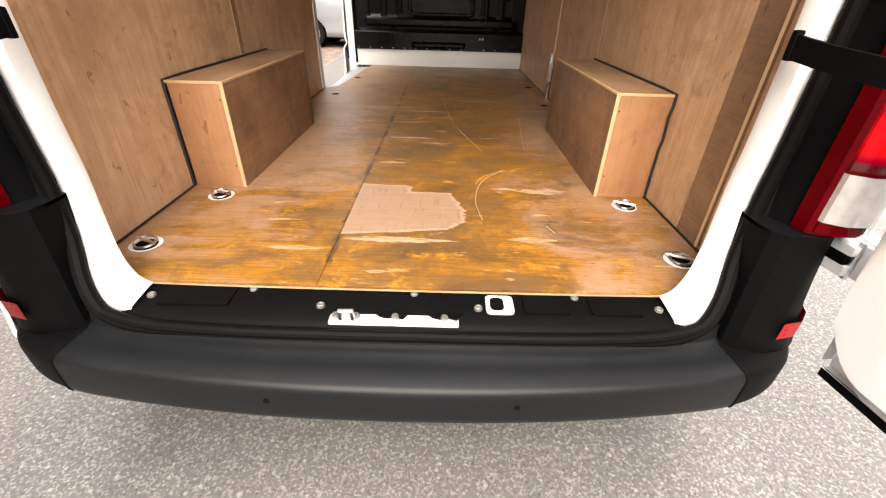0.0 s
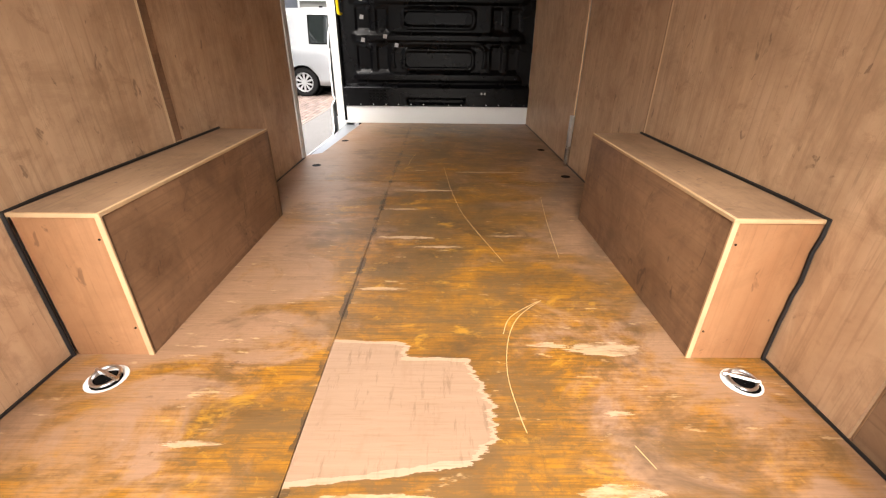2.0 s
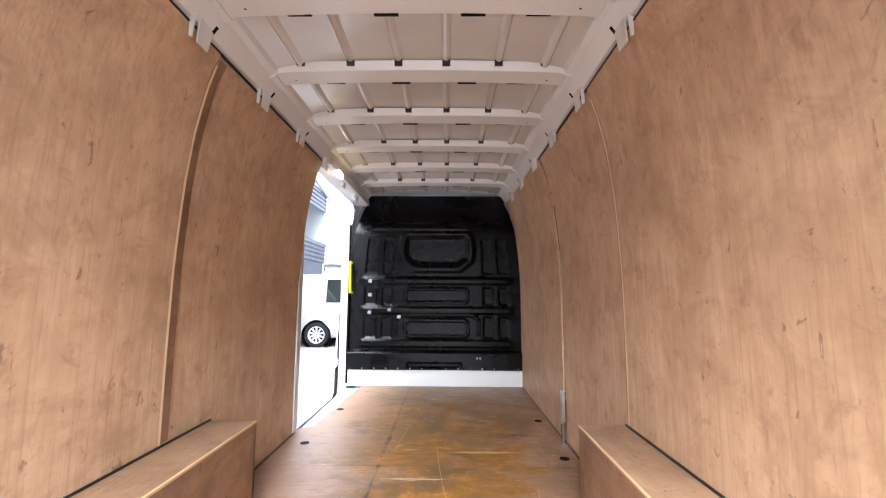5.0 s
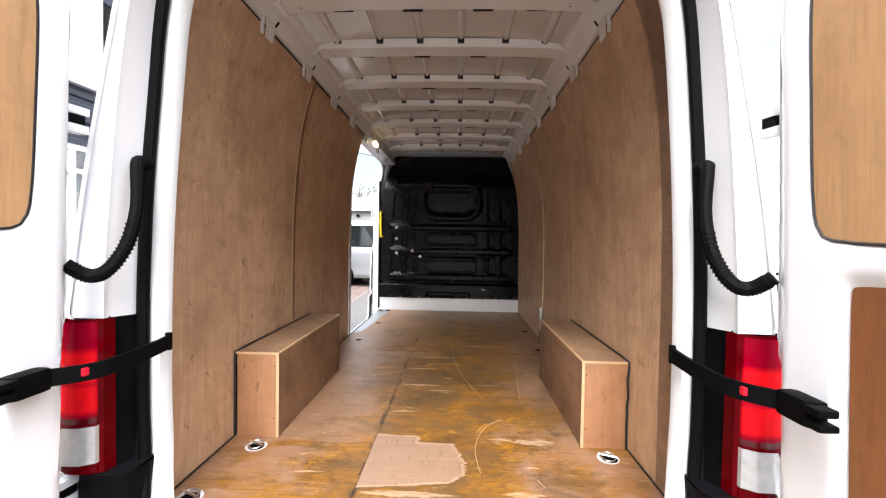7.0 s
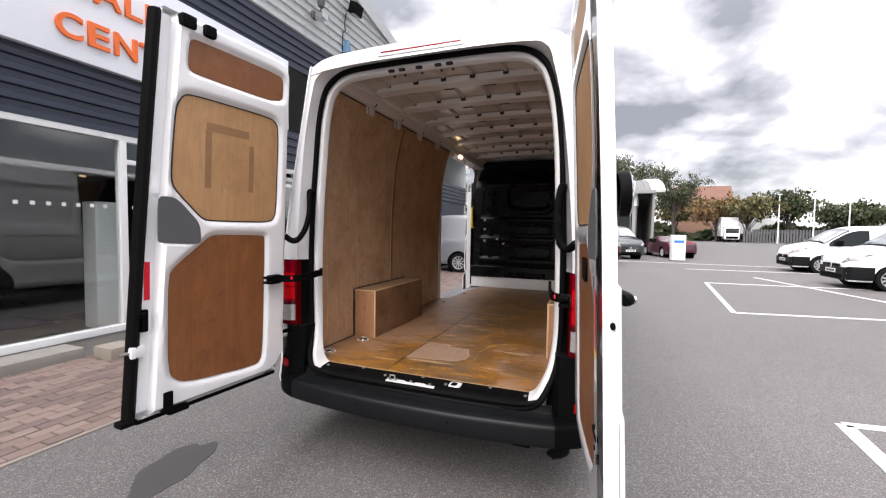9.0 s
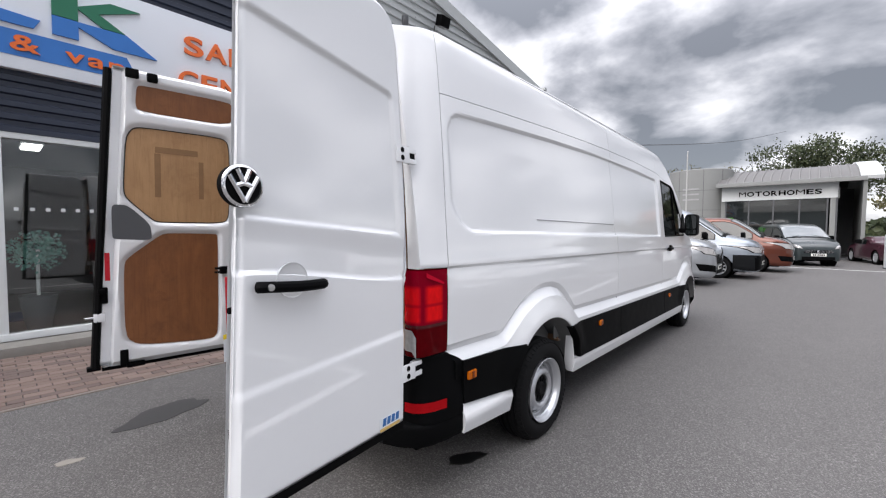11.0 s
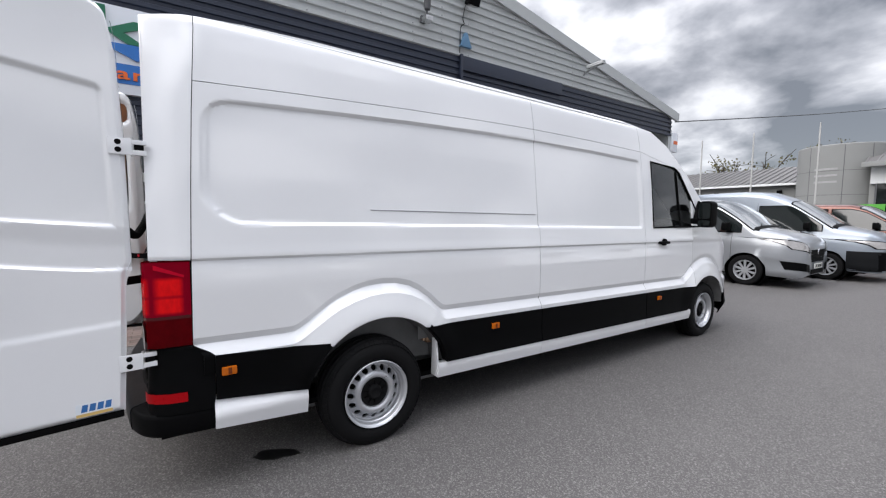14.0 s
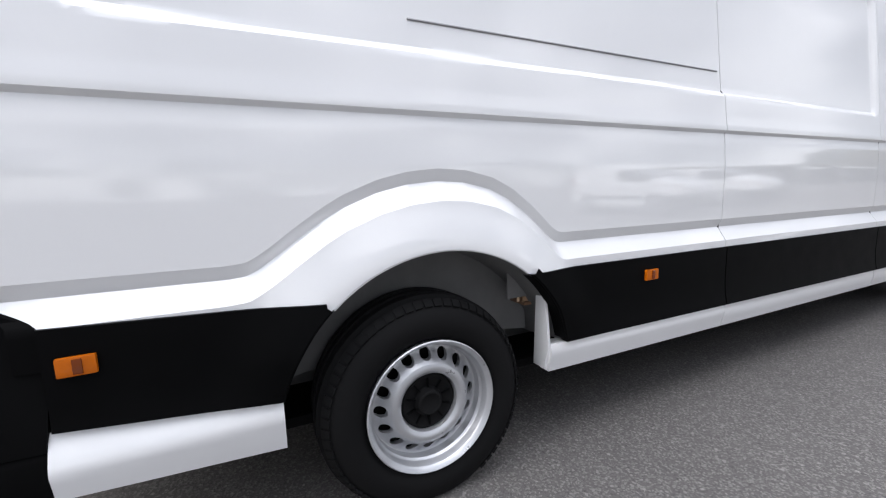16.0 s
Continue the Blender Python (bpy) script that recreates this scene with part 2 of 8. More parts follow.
def plywood(name, pale, mid, dark, rough=0.5, stain=0.5, along="z"):
    """Veneer with long grain lines, cloudy tone and small dark knots."""
    n = Nodes(name)
    k = {"x": (2.0, 34, 34), "y": (34, 2.0, 34), "z": (34, 34, 2.0)}[along]
    f = {"x": (8.0, 160, 160), "y": (160, 8.0, 160), "z": (160, 160, 8.0)}[along]
    fig = {"x": (1.2, 7, 7), "y": (7, 1.2, 7), "z": (7, 7, 1.2)}[along]
    figure = n.noise(fig, 3, 0.5, 1.2)
    c = n.ramp(figure, [(0.3, mid), (0.5, pale), (0.72, mid)])
    c = n.mix(n.math("MULTIPLY", n.noise(k, 4), 0.55), c, dark)
    cloud = n.noise(2.9, 6, 0.7, 0.3)
    c = n.mix(n.math("MULTIPLY", n.ramp(cloud, [(0.42, 0.0), (0.72, 1.0)]), stain), c, dark)
    pores = n.ramp(n.noise(f, 2), [(0.62, 0.0), (0.75, 1.0)])
    c = n.mix(n.math("MULTIPLY", pores, 0.3), c, tuple(v * 0.55 for v in dark))
    smudge = n.ramp(n.noise(8.0, 6, 0.75, 0.6), [(0.55, 0.0), (0.68, 1.0)])
    c = n.mix(n.math("MULTIPLY", smudge, stain * 0.95), c, dark)
    wipe = n.ramp(n.noise((9, 9, 1.6), 5, 0.7, 0.8), [(0.58, 0.0), (0.70, 1.0)])
    c = n.mix(n.math("MULTIPLY", wipe, stain * 0.45), c, tuple(min(1.0, v * 1.18) for v in pale))
    line = {"x": (3, 110, 110), "y": (110, 3, 110), "z": (110, 110, 3)}[along]
    c = n.mix(n.math("MULTIPLY", n.ramp(n.noise(line, 3, 0.6), [(0.52, 0.0), (0.70, 1.0)]), 0.38), c, dark)
    blot = n.ramp(n.noise(4.6, 7, 0.72, 1.0), [(0.50, 0.0), (0.66, 1.0)])
    c = n.mix(n.math("MULTIPLY", blot, stain * 0.55), c, tuple(v * 0.8 for v in dark))
    spots = n.ramp(n.noise((26, 26, 15), 3, 0.6, 0.8), [(0.655, 0.0), (0.71, 1.0)])
    c = n.mix(n.math("MULTIPLY", spots, 0.6 if stain > 0.5 else 0.12), c, tuple(v * 0.45 for v in dark))
    n.set(Base_Color=c, Roughness=n.math("ADD", n.math("MULTIPLY", cloud, 0.2), rough - 0.1))
    n.bump(n.noise(f, 3), 0.12, 0.001)
    return n.m


def car_paint(name, col, rough=0.3):
    """Smooth lacquer with a trace of dust."""
    n = Nodes(name)
    dust = n.ramp(n.noise(1.6, 5, 0.6), [(0.45, 0.0), (0.8, 1.0)])
    n.set(Base_Color=n.mix(n.math("MULTIPLY", dust, 0.25), col, tuple(c * 0.9 for c in col)), Roughness=rough, Coat_Weight=1.0, Coat_Roughness=0.05, Coat_IOR=1.95)
    return n.m


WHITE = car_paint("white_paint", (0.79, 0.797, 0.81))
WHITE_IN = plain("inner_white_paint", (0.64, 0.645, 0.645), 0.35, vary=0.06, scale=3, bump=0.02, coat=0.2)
# darker copy of the roof paint; the skin's shade is in its colour
ROOF_SHADED = plain("roof_paint_shaded", (0.60, 0.572, 0.53), 0.22, vary=0.14, scale=3, bump=0.03, coat=0.5)
ROOF_IN = plain("roof_inner_paint", (0.70, 0.69, 0.665), 0.38, vary=0.1, scale=3, bump=0.03, coat=0.3)
BLACK = plain("black_plastic", (0.0024, 0.0025, 0.0028), 0.55, spec=0.05, vary=0.35, scale=9, grain=260, bump=0.12)
BUMPER = plain("bumper_plastic", (0.0042, 0.0050, 0.0062), 0.42, spec=0.22, vary=0.4, scale=5, grain=320, bump=0.15)
RUBBER = plain("rubber", (0.0028, 0.0028, 0.003), 0.6, spec=0.06, vary=0.25, grain=160, bump=0.1)
TYRE = plain("tyre_rubber", (0.006, 0.006, 0.0065), 0.7, spec=0.14, vary=0.3, grain=120, bump=0.2)
STEEL = plain("wheel_paint", (0.52, 0.53, 0.55), 0.3, 0.6, vary=0.12, scale=12, bump=0.02, coat=0.3)
ZINC = plain("bright_metal", (0.6, 0.6, 0.6), 0.28, 1.0, vary=0.15, bump=0.03)
BOLT = plain("bolt_steel", (0.22, 0.22, 0.215), 0.5, 0.7, vary=0.3, scale=60)
CHROME = plain("chrome", (0.85, 0.85, 0.86), 0.06, 1.0, vary=0.02, bump=0.0)
DARKBULK = plain("bulkhead_paint", (0.0018, 0.0018, 0.0024), 0.28, spec=0.16, vary=0.25, scale=5, grain=200, bump=0.08)
YELLOW = plain("yellow_plastic", (0.75, 0.55, 0.01), 0.4, vary=0.08)
AMBER = plain("amber_lens", (0.50, 0.115, 0.003), 0.12, vary=0.2, scale=60, spec=0.3)
REDDARK = plain("dark_red_lens", (0.06, 0.0005, 0.002), 0.15)
SEAM = plain("seam_line", (0.28, 0.28, 0.29), 0.6)
LINER = plain("arch_liner", (0.17, 0.17, 0.17), 0.8, vary=0.35, scale=7)
REDLENS = plain("red_lens", (0.26, 0.0009, 0.012), 0.08, vary=0.25, scale=18, spec=0.3)
GLOSSRED = plain("gloss_streak_red", (0.50, 0.003, 0.022), 0.10, vary=0.15, scale=40, spec=0.1)
REDDEEP = plain("deep_red_lens", (0.075, 0.0004, 0.002), 0.05, vary=0.5, scale=25, spec=0.06)
REDTAPE = plain("red_reflector", (0.62, 0.01, 0.025), 0.3, vary=0.15, scale=80)
CLEARLENS = plain("clear_lens", (0.40, 0.39, 0.385), 0.12, 0.3, vary=0.3, scale=40, coat=0.7)
GREYPAD = plain("grey_card", (0.085, 0.088, 0.095), 0.7, vary=0.1, grain=200, bump=0.1)
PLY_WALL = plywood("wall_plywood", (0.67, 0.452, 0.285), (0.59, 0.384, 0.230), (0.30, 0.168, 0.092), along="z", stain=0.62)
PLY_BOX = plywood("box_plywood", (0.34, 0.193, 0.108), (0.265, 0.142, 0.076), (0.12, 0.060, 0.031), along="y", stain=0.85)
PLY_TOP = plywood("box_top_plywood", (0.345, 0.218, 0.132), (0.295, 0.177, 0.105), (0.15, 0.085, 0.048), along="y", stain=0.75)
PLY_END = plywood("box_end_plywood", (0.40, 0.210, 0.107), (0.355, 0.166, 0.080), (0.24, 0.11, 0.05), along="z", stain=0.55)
PLY_GOLD = plywood("door_plywood", (0.50, 0.298, 0.145), (0.43, 0.243, 0.112), (0.29, 0.150, 0.066), along="z", stain=0.42)
PLY_RED = plywood("door_plywood_red", (0.27, 0.105, 0.034), (0.22, 0.078, 0.024), (0.13, 0.042, 0.015), along="z", stain=0.5)
BOX_EDGE = plain("box_edge", (0.50, 0.335, 0.19), 0.7, vary=0.25, scale=14, grain=120)
PLY_EDGE = plain("raw_edge", (0.78, 0.59, 0.37), 0.7, vary=0.25, scale=14, grain=120)
SEALANT = plain("black_sealant", (0.008, 0.008, 0.009), 0.45, vary=0.2)
CARGLASS = plain("dark_glass", (0.010, 0.013, 0.013), 0.04, vary=0.1, bump=0.0, spec=0.95)
PANE = glass("window_pane", (0.55, 0.62, 0.60), 0.004, 1.8)


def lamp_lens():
    """Red lens, its chamber's brightness painted into the colour; dark ribs part its cells."""
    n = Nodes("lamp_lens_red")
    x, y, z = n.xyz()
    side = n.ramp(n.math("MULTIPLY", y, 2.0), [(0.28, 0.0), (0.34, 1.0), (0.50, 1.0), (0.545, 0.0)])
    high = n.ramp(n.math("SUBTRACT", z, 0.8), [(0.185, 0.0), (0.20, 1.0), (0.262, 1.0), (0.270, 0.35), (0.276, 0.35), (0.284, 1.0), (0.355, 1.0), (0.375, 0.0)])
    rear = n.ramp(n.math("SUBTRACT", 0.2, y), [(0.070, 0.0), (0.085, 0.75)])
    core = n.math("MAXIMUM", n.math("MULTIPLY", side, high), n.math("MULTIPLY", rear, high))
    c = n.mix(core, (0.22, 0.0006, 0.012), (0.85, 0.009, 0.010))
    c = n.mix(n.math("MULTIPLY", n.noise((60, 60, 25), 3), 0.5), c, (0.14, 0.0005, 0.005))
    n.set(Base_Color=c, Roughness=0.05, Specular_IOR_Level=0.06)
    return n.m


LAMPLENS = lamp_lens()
REFLECT = plain("bumper_reflector", (0.34, 0.003, 0.006), 0.3, vary=0.15, scale=80, spec=0.1)


# ---- the panel van ----
van = thing("panel_van", "long white high-roof panel van with rear doors open on the asphalt", "van")


def rake(y):
    return -0.0135 * (y - 0.3)


UPPER = [(0.30, 0.975), (0.345, 0.995), (0.36, 1.004), (0.44, 1.044), (0.452, 1.044), (0.54, 1.028), (0.75, 1.030), (0.80, 1.015), (0.86, 1.004), (0.95, 1.004), (1.10, 1.003), (1.20, 0.996), (1.236, 0.990),
         (1.250, 1.0015), (1.264, 1.002), (1.32, 0.994), (1.45, 0.981), (1.70, 0.957), (1.95, 0.930), (2.12, 0.908), (2.25, 0.889), (2.38, 0.868), (2.46, 0.852), (2.495, 0.842), (2.515, 0.831), (2.528, 0.818), (2.535, 0.80)]


RISE = [(-0.60, 0.0), (-0.555, 0.004), (-0.53, 0.016), (-0.49, 0.042), (-0.43, 0.085), (-0.355, 0.135), (-0.295, 0.168), (-0.195, 0.207), (-0.1, 0.229), (0.0, 0.237), (0.1, 0.230), (0.2, 0.205),
        (0.28, 0.165), (0.36, 0.105), (0.41, 0.06), (0.445, 0.026), (0.475, 0.006), (0.50, 0.0)]


def crease(y):
    top = lerp_table([(0.9, 0.815), (1.9, 0.832), (6.0, 0.84)], y)
    return top + lerp_table(RISE, y - 1.36) + lerp_table(RISE, y - 5.80)


def belt(y):
    """How far the waist line climbs towards the nose."""
    return 0.010 + 0.006 * (y - 0.3)


def plan(y):
    """How far the flanks draw in towards the nose and the tail."""
    d = 0.0
    if y > 5.0:
        d -= 0.25 * ((y - 5.0) / 1.75) ** 8
    if y < 0.42:
        d -= 0.03 * ((0.42 - y) / 0.3) ** 2
    return d


def arch_e(y, z, c):
    return math.hypot((y - c) / 0.50, (z - 0.36) / 0.492)


def recess(y, z):
    """Depth of the long pressed panel."""
    dy = max(0.380 - y, y - 4.41)
    dz = max(1.428 - z, z - lerp_table([(0.3, 2.084), (0.9, 2.118), (1.6, 2.150), (2.3, 2.168), (2.8, 2.174), (3.6, 2.170), (4.4, 2.152)], y))
    r = (0.13 if z > 1.75 else 0.20) if y < 1 else 0.06
    ax, az = max(dy + r, 0.0), max(dz + r, 0.0)
    d = math.hypot(ax, az) - r if (ax > 0 and az > 0) else max(dy, dz)
    return -0.019 * smoothstep(0.0, 0.042 if dy > dz else 0.026, -d)


def side_x(y, z):
    x = lerp_table(UPPER, z - belt(y) * max(0.0, 1 - abs(z - 1.26) / 0.3)) + plan(y)
    if y < 0.42:
        x -= 0.055 * smoothstep(1.3, 2.4, z) * ((0.42 - y) / 0.28) ** 2
    t = z - crease(y)
    if z < 1.15 and z > 0.56:
        low, up = 1.026 + plan(y), 1.003 + plan(y)
        if t < -0.06:
            x = low
        elif t < 0:
            x = up - 0.017 + (low - up + 0.017) * (-t / 0.06)
        elif t < 0.038:
            x = up - 0.017 * (1 - t / 0.038)
        else:
            x = min(x, up)
    for c in (1.35, 5.79):
        e = arch_e(y, z, c)
        if e < 1.4:
            x += 0.035 * (1 - smoothstep(1.0, 1.38, e)) * smoothstep(0.44, 0.62, z)
    return x + recess(y, z)


def tail(y, z):
    """The joint behind the rear corner leans: how far the flank's points shift along the van."""
    d = lerp_table([(0.8, 0.298), (1.25, 0.306), (1.65, 0.320), (2.01, 0.336), (2.45, 0.362)], z) - 0.354
    return y + d * lerp_table([(0.13, 0.0), (0.30, 0.95), (0.354, 1.0), (0.40, 0.6), (0.47, 0.1), (0.52, 0.0)], y) * smoothstep(0.755, 0.818, z)


flat = lambda v: (lambda y: v)


def skin(y0, y1, zlo, zhi, step=0.014, off=0.0, side=1, holes=(), lip=0.014, lean=0.0):
    """A piece of the van's flank: it follows side_x, with holes where a function is below nought."""
    ym = (y0 + y1) / 2
    ny = max(2, int((y1 - y0) / step))
    marks = [zlo, zhi]
    if zlo(ym) < 0.8 and zhi(ym) > 1.5:
        marks = [zlo, lambda y: crease(y) - 0.06, crease, lambda y: crease(y) + 0.038, lambda y: 1.236 + belt(y), lambda y: 1.25 + belt(y), lambda y: 1.264 + belt(y), zhi]
    levels = []
    for a, c in zip(marks, marks[1:]):
        n = max(1, int((c(ym) - a(ym)) / step))
        levels += [(a, c, k / n) for k in range(n)]
    levels.append((marks[-2], marks[-1], 1.0))
    nz = len(levels) - 1
    b = bmesh.new()
    P, I = {}, {}
    for i in range(ny + 1):
        y = y0 + (y1 - y0) * i / ny
        for j in range(nz + 1):
            lo, hi, f = levels[j]
            z = lo(y) + (hi(y) - lo(y)) * f
            P[i, j] = [y, z]
            I[i, j] = any(f(y, z) < 0 for f in holes)
    keep = [(i, j) for i in range(ny) for j in range(nz) if not all(I[i + a, j + c] for a in (0, 1) for c in (0, 1))]
    for k in P:
        if I[k]:
            y, z = P[k]
            for _ in range(4):
                f = min(holes, key=lambda h: h(y, z))
                v = f(y, z)
                gy, gz = (f(y + 1e-4, z) - v) / 1e-4, (f(y, z + 1e-4) - v) / 1e-4
                g = gy * gy + gz * gz + 1e-9
                y, z = y - v * gy / g, z - v * gz / g
            P[k] = [y, z]
    V = {}

    def vert(k):
        if k not in V:
            y, z = P[k]
            V[k] = b.verts.new((side * (side_x(y, z) + off + lean * (zhi(y) - z)), tail(y, z), z + rake(y)))
        return V[k]
    for i, j in keep:
        q = [vert((i, j)), vert((i + 1, j)), vert((i + 1, j + 1)), vert((i, j + 1))]
        try:
            b.faces.new(q if side > 0 else q[::-1])
        except ValueError:
            pass
    bmesh.ops.remove_doubles(b, verts=list(b.verts), dist=0.0008)
    if lip:
        rim = [e for e in b.edges if len(e.link_faces) == 1]
        out = bmesh.ops.extrude_edge_only(b, edges=rim)["geom"]
        for g in out:
            if isinstance(g, bmesh.types.BMVert):
                g.co.x -= side * lip
    return b


def seam_z(y):
    return lerp_table([(0.1, 2.150), (0.36, 2.166), (0.9, 2.196), (1.6, 2.228), (2.3, 2.251), (2.85, 2.262), (3.6, 2.262), (4.45, 2.245), (5.2, 2.12)], y)


def roof_z(y):
    """Height of the flank's upper rim."""
    return lerp_table([(0.15, 2.485), (0.3, 2.51), (0.5, 2.524), (2.0, 2.535), (4.3, 2.535), (4.7, 2.50), (5.0, 2.37), (5.4, 2.08), (5.85, 1.66), (6.1, 1.42), (6.35, 1.27), (6.6, 1.10), (6.75, 0.9)], y)


def ell(c):
    return lambda y, z: (arch_e(y, z, c) - 1.0) * 0.46


def poly(pts):
    """Distance to a convex outline, below nought inside."""
    def f(y, z):
        d = -9.0
        n = len(pts)
        for i in range(n):
            (ay, az), (by, bz) = pts[i], pts[(i + 1) % n]
            w = math.hypot(by - ay, bz - az)
            d = max(d, ((by - ay) * (az - z) - (ay - y) * (bz - az)) / w)
        return d
    return f


DOORWIN = [(4.60, 1.44), (5.62, 1.46), (5.60, 1.62), (5.22, 2.08), (5.12, 2.13), (4.62, 2.16)]
G = 0.004
rear_arch, front_arch, win_hole = ell(1.35), ell(5.79), poly(DOORWIN)
corner_cut = lambda y, z: (z - 0.818 + 1.45 * (y - 0.354)) * 0.57
# right flank
part("corner_cover", skin(0.345, 0.47, flat(0.66), flat(0.84), 0.012, -0.004), BLACK, van)
part("rear_corner_panel", skin(0.13, 0.352, flat(1.254), lambda y: roof_z(y), 0.012), WHITE, van)
part("side_panel", skin(0.352 + G, 2.825, flat(0.70), lambda y: seam_z(y) - 0.002, 0.011, holes=[rear_arch, corner_cut]), WHITE, van, "white side panel with a flared wheel arch", angle=22)
part("front_side_panel", skin(2.825 + G, 4.435, flat(0.74), lambda y: seam_z(y) - 0.002, 0.013), WHITE, van, angle=22)
for ya, yb in ((0.352 + G, 2.825), (2.825 + G, 4.435)):
    part("upper_side_panel", skin(ya, yb, lambda y: seam_z(y) + 0.002, lambda y: roof_z(y), 0.02), WHITE, van)
part("cab_door", skin(4.435 + G, 5.46, flat(0.74), lambda y: min(seam_z(y), roof_z(y) - 0.03), 0.013, holes=[win_hole, front_arch]), WHITE, van, "white front door with a dark window", angle=22)
part("cab_roof_side", skin(4.435 + G, 5.46, lambda y: min(seam_z(y), roof_z(y) - 0.03) + 0.003, lambda y: roof_z(y), 0.02), WHITE, van)
part("front_wing", skin(5.46 + G, 6.74, flat(0.60), lambda y: roof_z(y), 0.016, holes=[front_arch]), WHITE, van)
# left flank, with the side door's opening
slide_hole = poly([(2.86, 0.50), (4.22, 0.50), (4.22, 2.40), (4.10, 2.455), (2.90, 2.455), (2.86, 2.42)])
part("side_panel", skin(0.13, 2.84, flat(0.36), lambda y: roof_z(y), 0.035, side=-1, holes=[rear_arch]), WHITE, van)
part("door_surround", skin(2.84, 4.435, flat(0.36), lambda y: roof_z(y), 0.035, side=-1, holes=[slide_hole]), WHITE, van)
part("cab_door", skin(4.435 + G, 5.46, flat(0.36), lambda y: roof_z(y), 0.03, side=-1, holes=[win_hole, front_arch]), WHITE, van)
part("front_wing", skin(5.46 + G, 6.74, flat(0.36), lambda y: roof_z(y), 0.03, side=-1, holes=[front_arch]), WHITE, van)


def roof_pt(y, u):
    e = side_x(y, min(roof_z(y), 2.535)) if roof_z(y) > 1.3 else side_x(y, roof_z(y)) - 0.02
    s = abs(u)
    crown = lerp_table([(0.15, 0.04), (0.4, 0.075), (0.8, 0.125), (4.3, 0.125), (4.7, 0.085), (5.2, 0.06), (6.3, 0.10), (6.75, 0.05)], y)
    return Vector((u * e, y + (0.10 * (1 - u * u) if y > 4.7 else 0) * smoothstep(4.7, 6.0, y), roof_z(y) + rake(y) + crown * (1 - s ** 4) ** 0.8))


US = [-1 + 2 * k / 28 for k in range(29)]
part("roof", sheet(lambda y, u: roof_pt(y, u), [0.15, 0.22, 0.35, 0.6, 1, 1.5, 2, 2.5, 3, 3.5, 4, 4.3, 4.5, 4.7, 4.85, 5.0], US), WHITE, van)
part("windscreen", sheet(lambda y, u: roof_pt(y, u), [5.0, 5.2, 5.4, 5.6, 5.85, 6.05], US), CARGLASS, van)
part("bonnet", sheet(lambda y, u: roof_pt(y, u), [6.05, 6.2, 6.35, 6.5, 6.6, 6.7, 6.75], US), WHITE, van)
part("front_bumper", sheet(lambda z, u: Vector((u * (side_x(6.74, z) - 0.005), 6.74 + 0.10 * (1 - u * u), z + rake(6.74))), [0.25, 0.4, 0.55, 0.7, 0.9], US), BLACK, van)
part("bumper_side", skin(6.36, 6.745, flat(0.30), flat(0.62), 0.03, 0.006), BLACK, van)
# gutter line along the roof edge
part("roof_rail", tube([(side_x(y, 2.515) - 0.012, y, roof_z(y) - 0.008 + rake(y)) for y in [0.4 + 0.2 * k for k in range(21)]], 0.009, 6), WHITE, van)
# dark backing behind the gaps
for y, a, b in ((0.354, 0.80, 2.50), (2.827, 0.46, 2.51), (4.437, 0.46, 2.50)):
    part("gap_seal", tube([(side_x(y, z) - 0.008, tail(y, z), z + rake(y)) for z in [a + (b - a) * k / 90 for k in range(91)]], 0.006, 6), RUBBER, van)
part("gap_seal", tube([(side_x(y, seam_z(y)) - 0.013, y, seam_z(y) + rake(y)) for y in [0.36 + 0.2 * k for k in range(21)]], 0.007, 6), RUBBER, van)
part("side_rail", tube([(side_x(y, 1.52) - 0.0005, y, 1.534 + 0.004 * (y - 1.3) + rake(y)) for y in (1.30, 1.8, 2.3, 2.80)], 0.0035, 6), SEAM, van, "thin dark joint line")
# lower mouldings and sills
trim_cut = lambda y, z: (arch_e(y, z, 1.35) - 1.0) * 0.46
trim_cut2 = lambda y, z: (arch_e(y, z, 5.79) - 1.0) * 0.46
part("side_moulding", skin(0.396, 0.99, lambda y: 0.526 - 0.09 * (y - 0.39), lambda y: 0.757 - 0.036 * (y - 0.39), 0.02, 0.010, holes=[trim_cut], lip=0.03), BLACK, van, "black plastic side moulding")
part("side_moulding", skin(1.66, 2.822, flat(0.468), flat(0.743), 0.02, 0.010, holes=[trim_cut], lip=0.03), BLACK, van)
part("side_moulding", skin(2.83, 4.432, flat(0.468), flat(0.743), 0.03, 0.010, lip=0.03), BLACK, van)
part("side_moulding", skin(4.442, 5.50, flat(0.468), flat(0.743), 0.03, 0.010, holes=[trim_cut2], lip=0.03), BLACK, van)
part("sill", skin(0.385, 0.862, lambda y: 0.372 - 0.07 * (y - 0.38), lambda y: 0.522 - 0.09 * (y - 0.39), 0.02, -0.006, lip=0.07, lean=0.28), WHITE, van)
part("sill", skin(1.775, 2.825, flat(0.357), flat(0.464), 0.02, -0.006, lip=0.05, lean=0.28), WHITE, van)
part("sill", skin(2.83, 4.435, flat(0.357), flat(0.464), 0.03, -0.006, lip=0.05, lean=0.28), WHITE, van)
part("sill", skin(4.442, 5.40, flat(0.357), flat(0.464), 0.03, -0.006, lip=0.05, lean=0.28), WHITE, van)
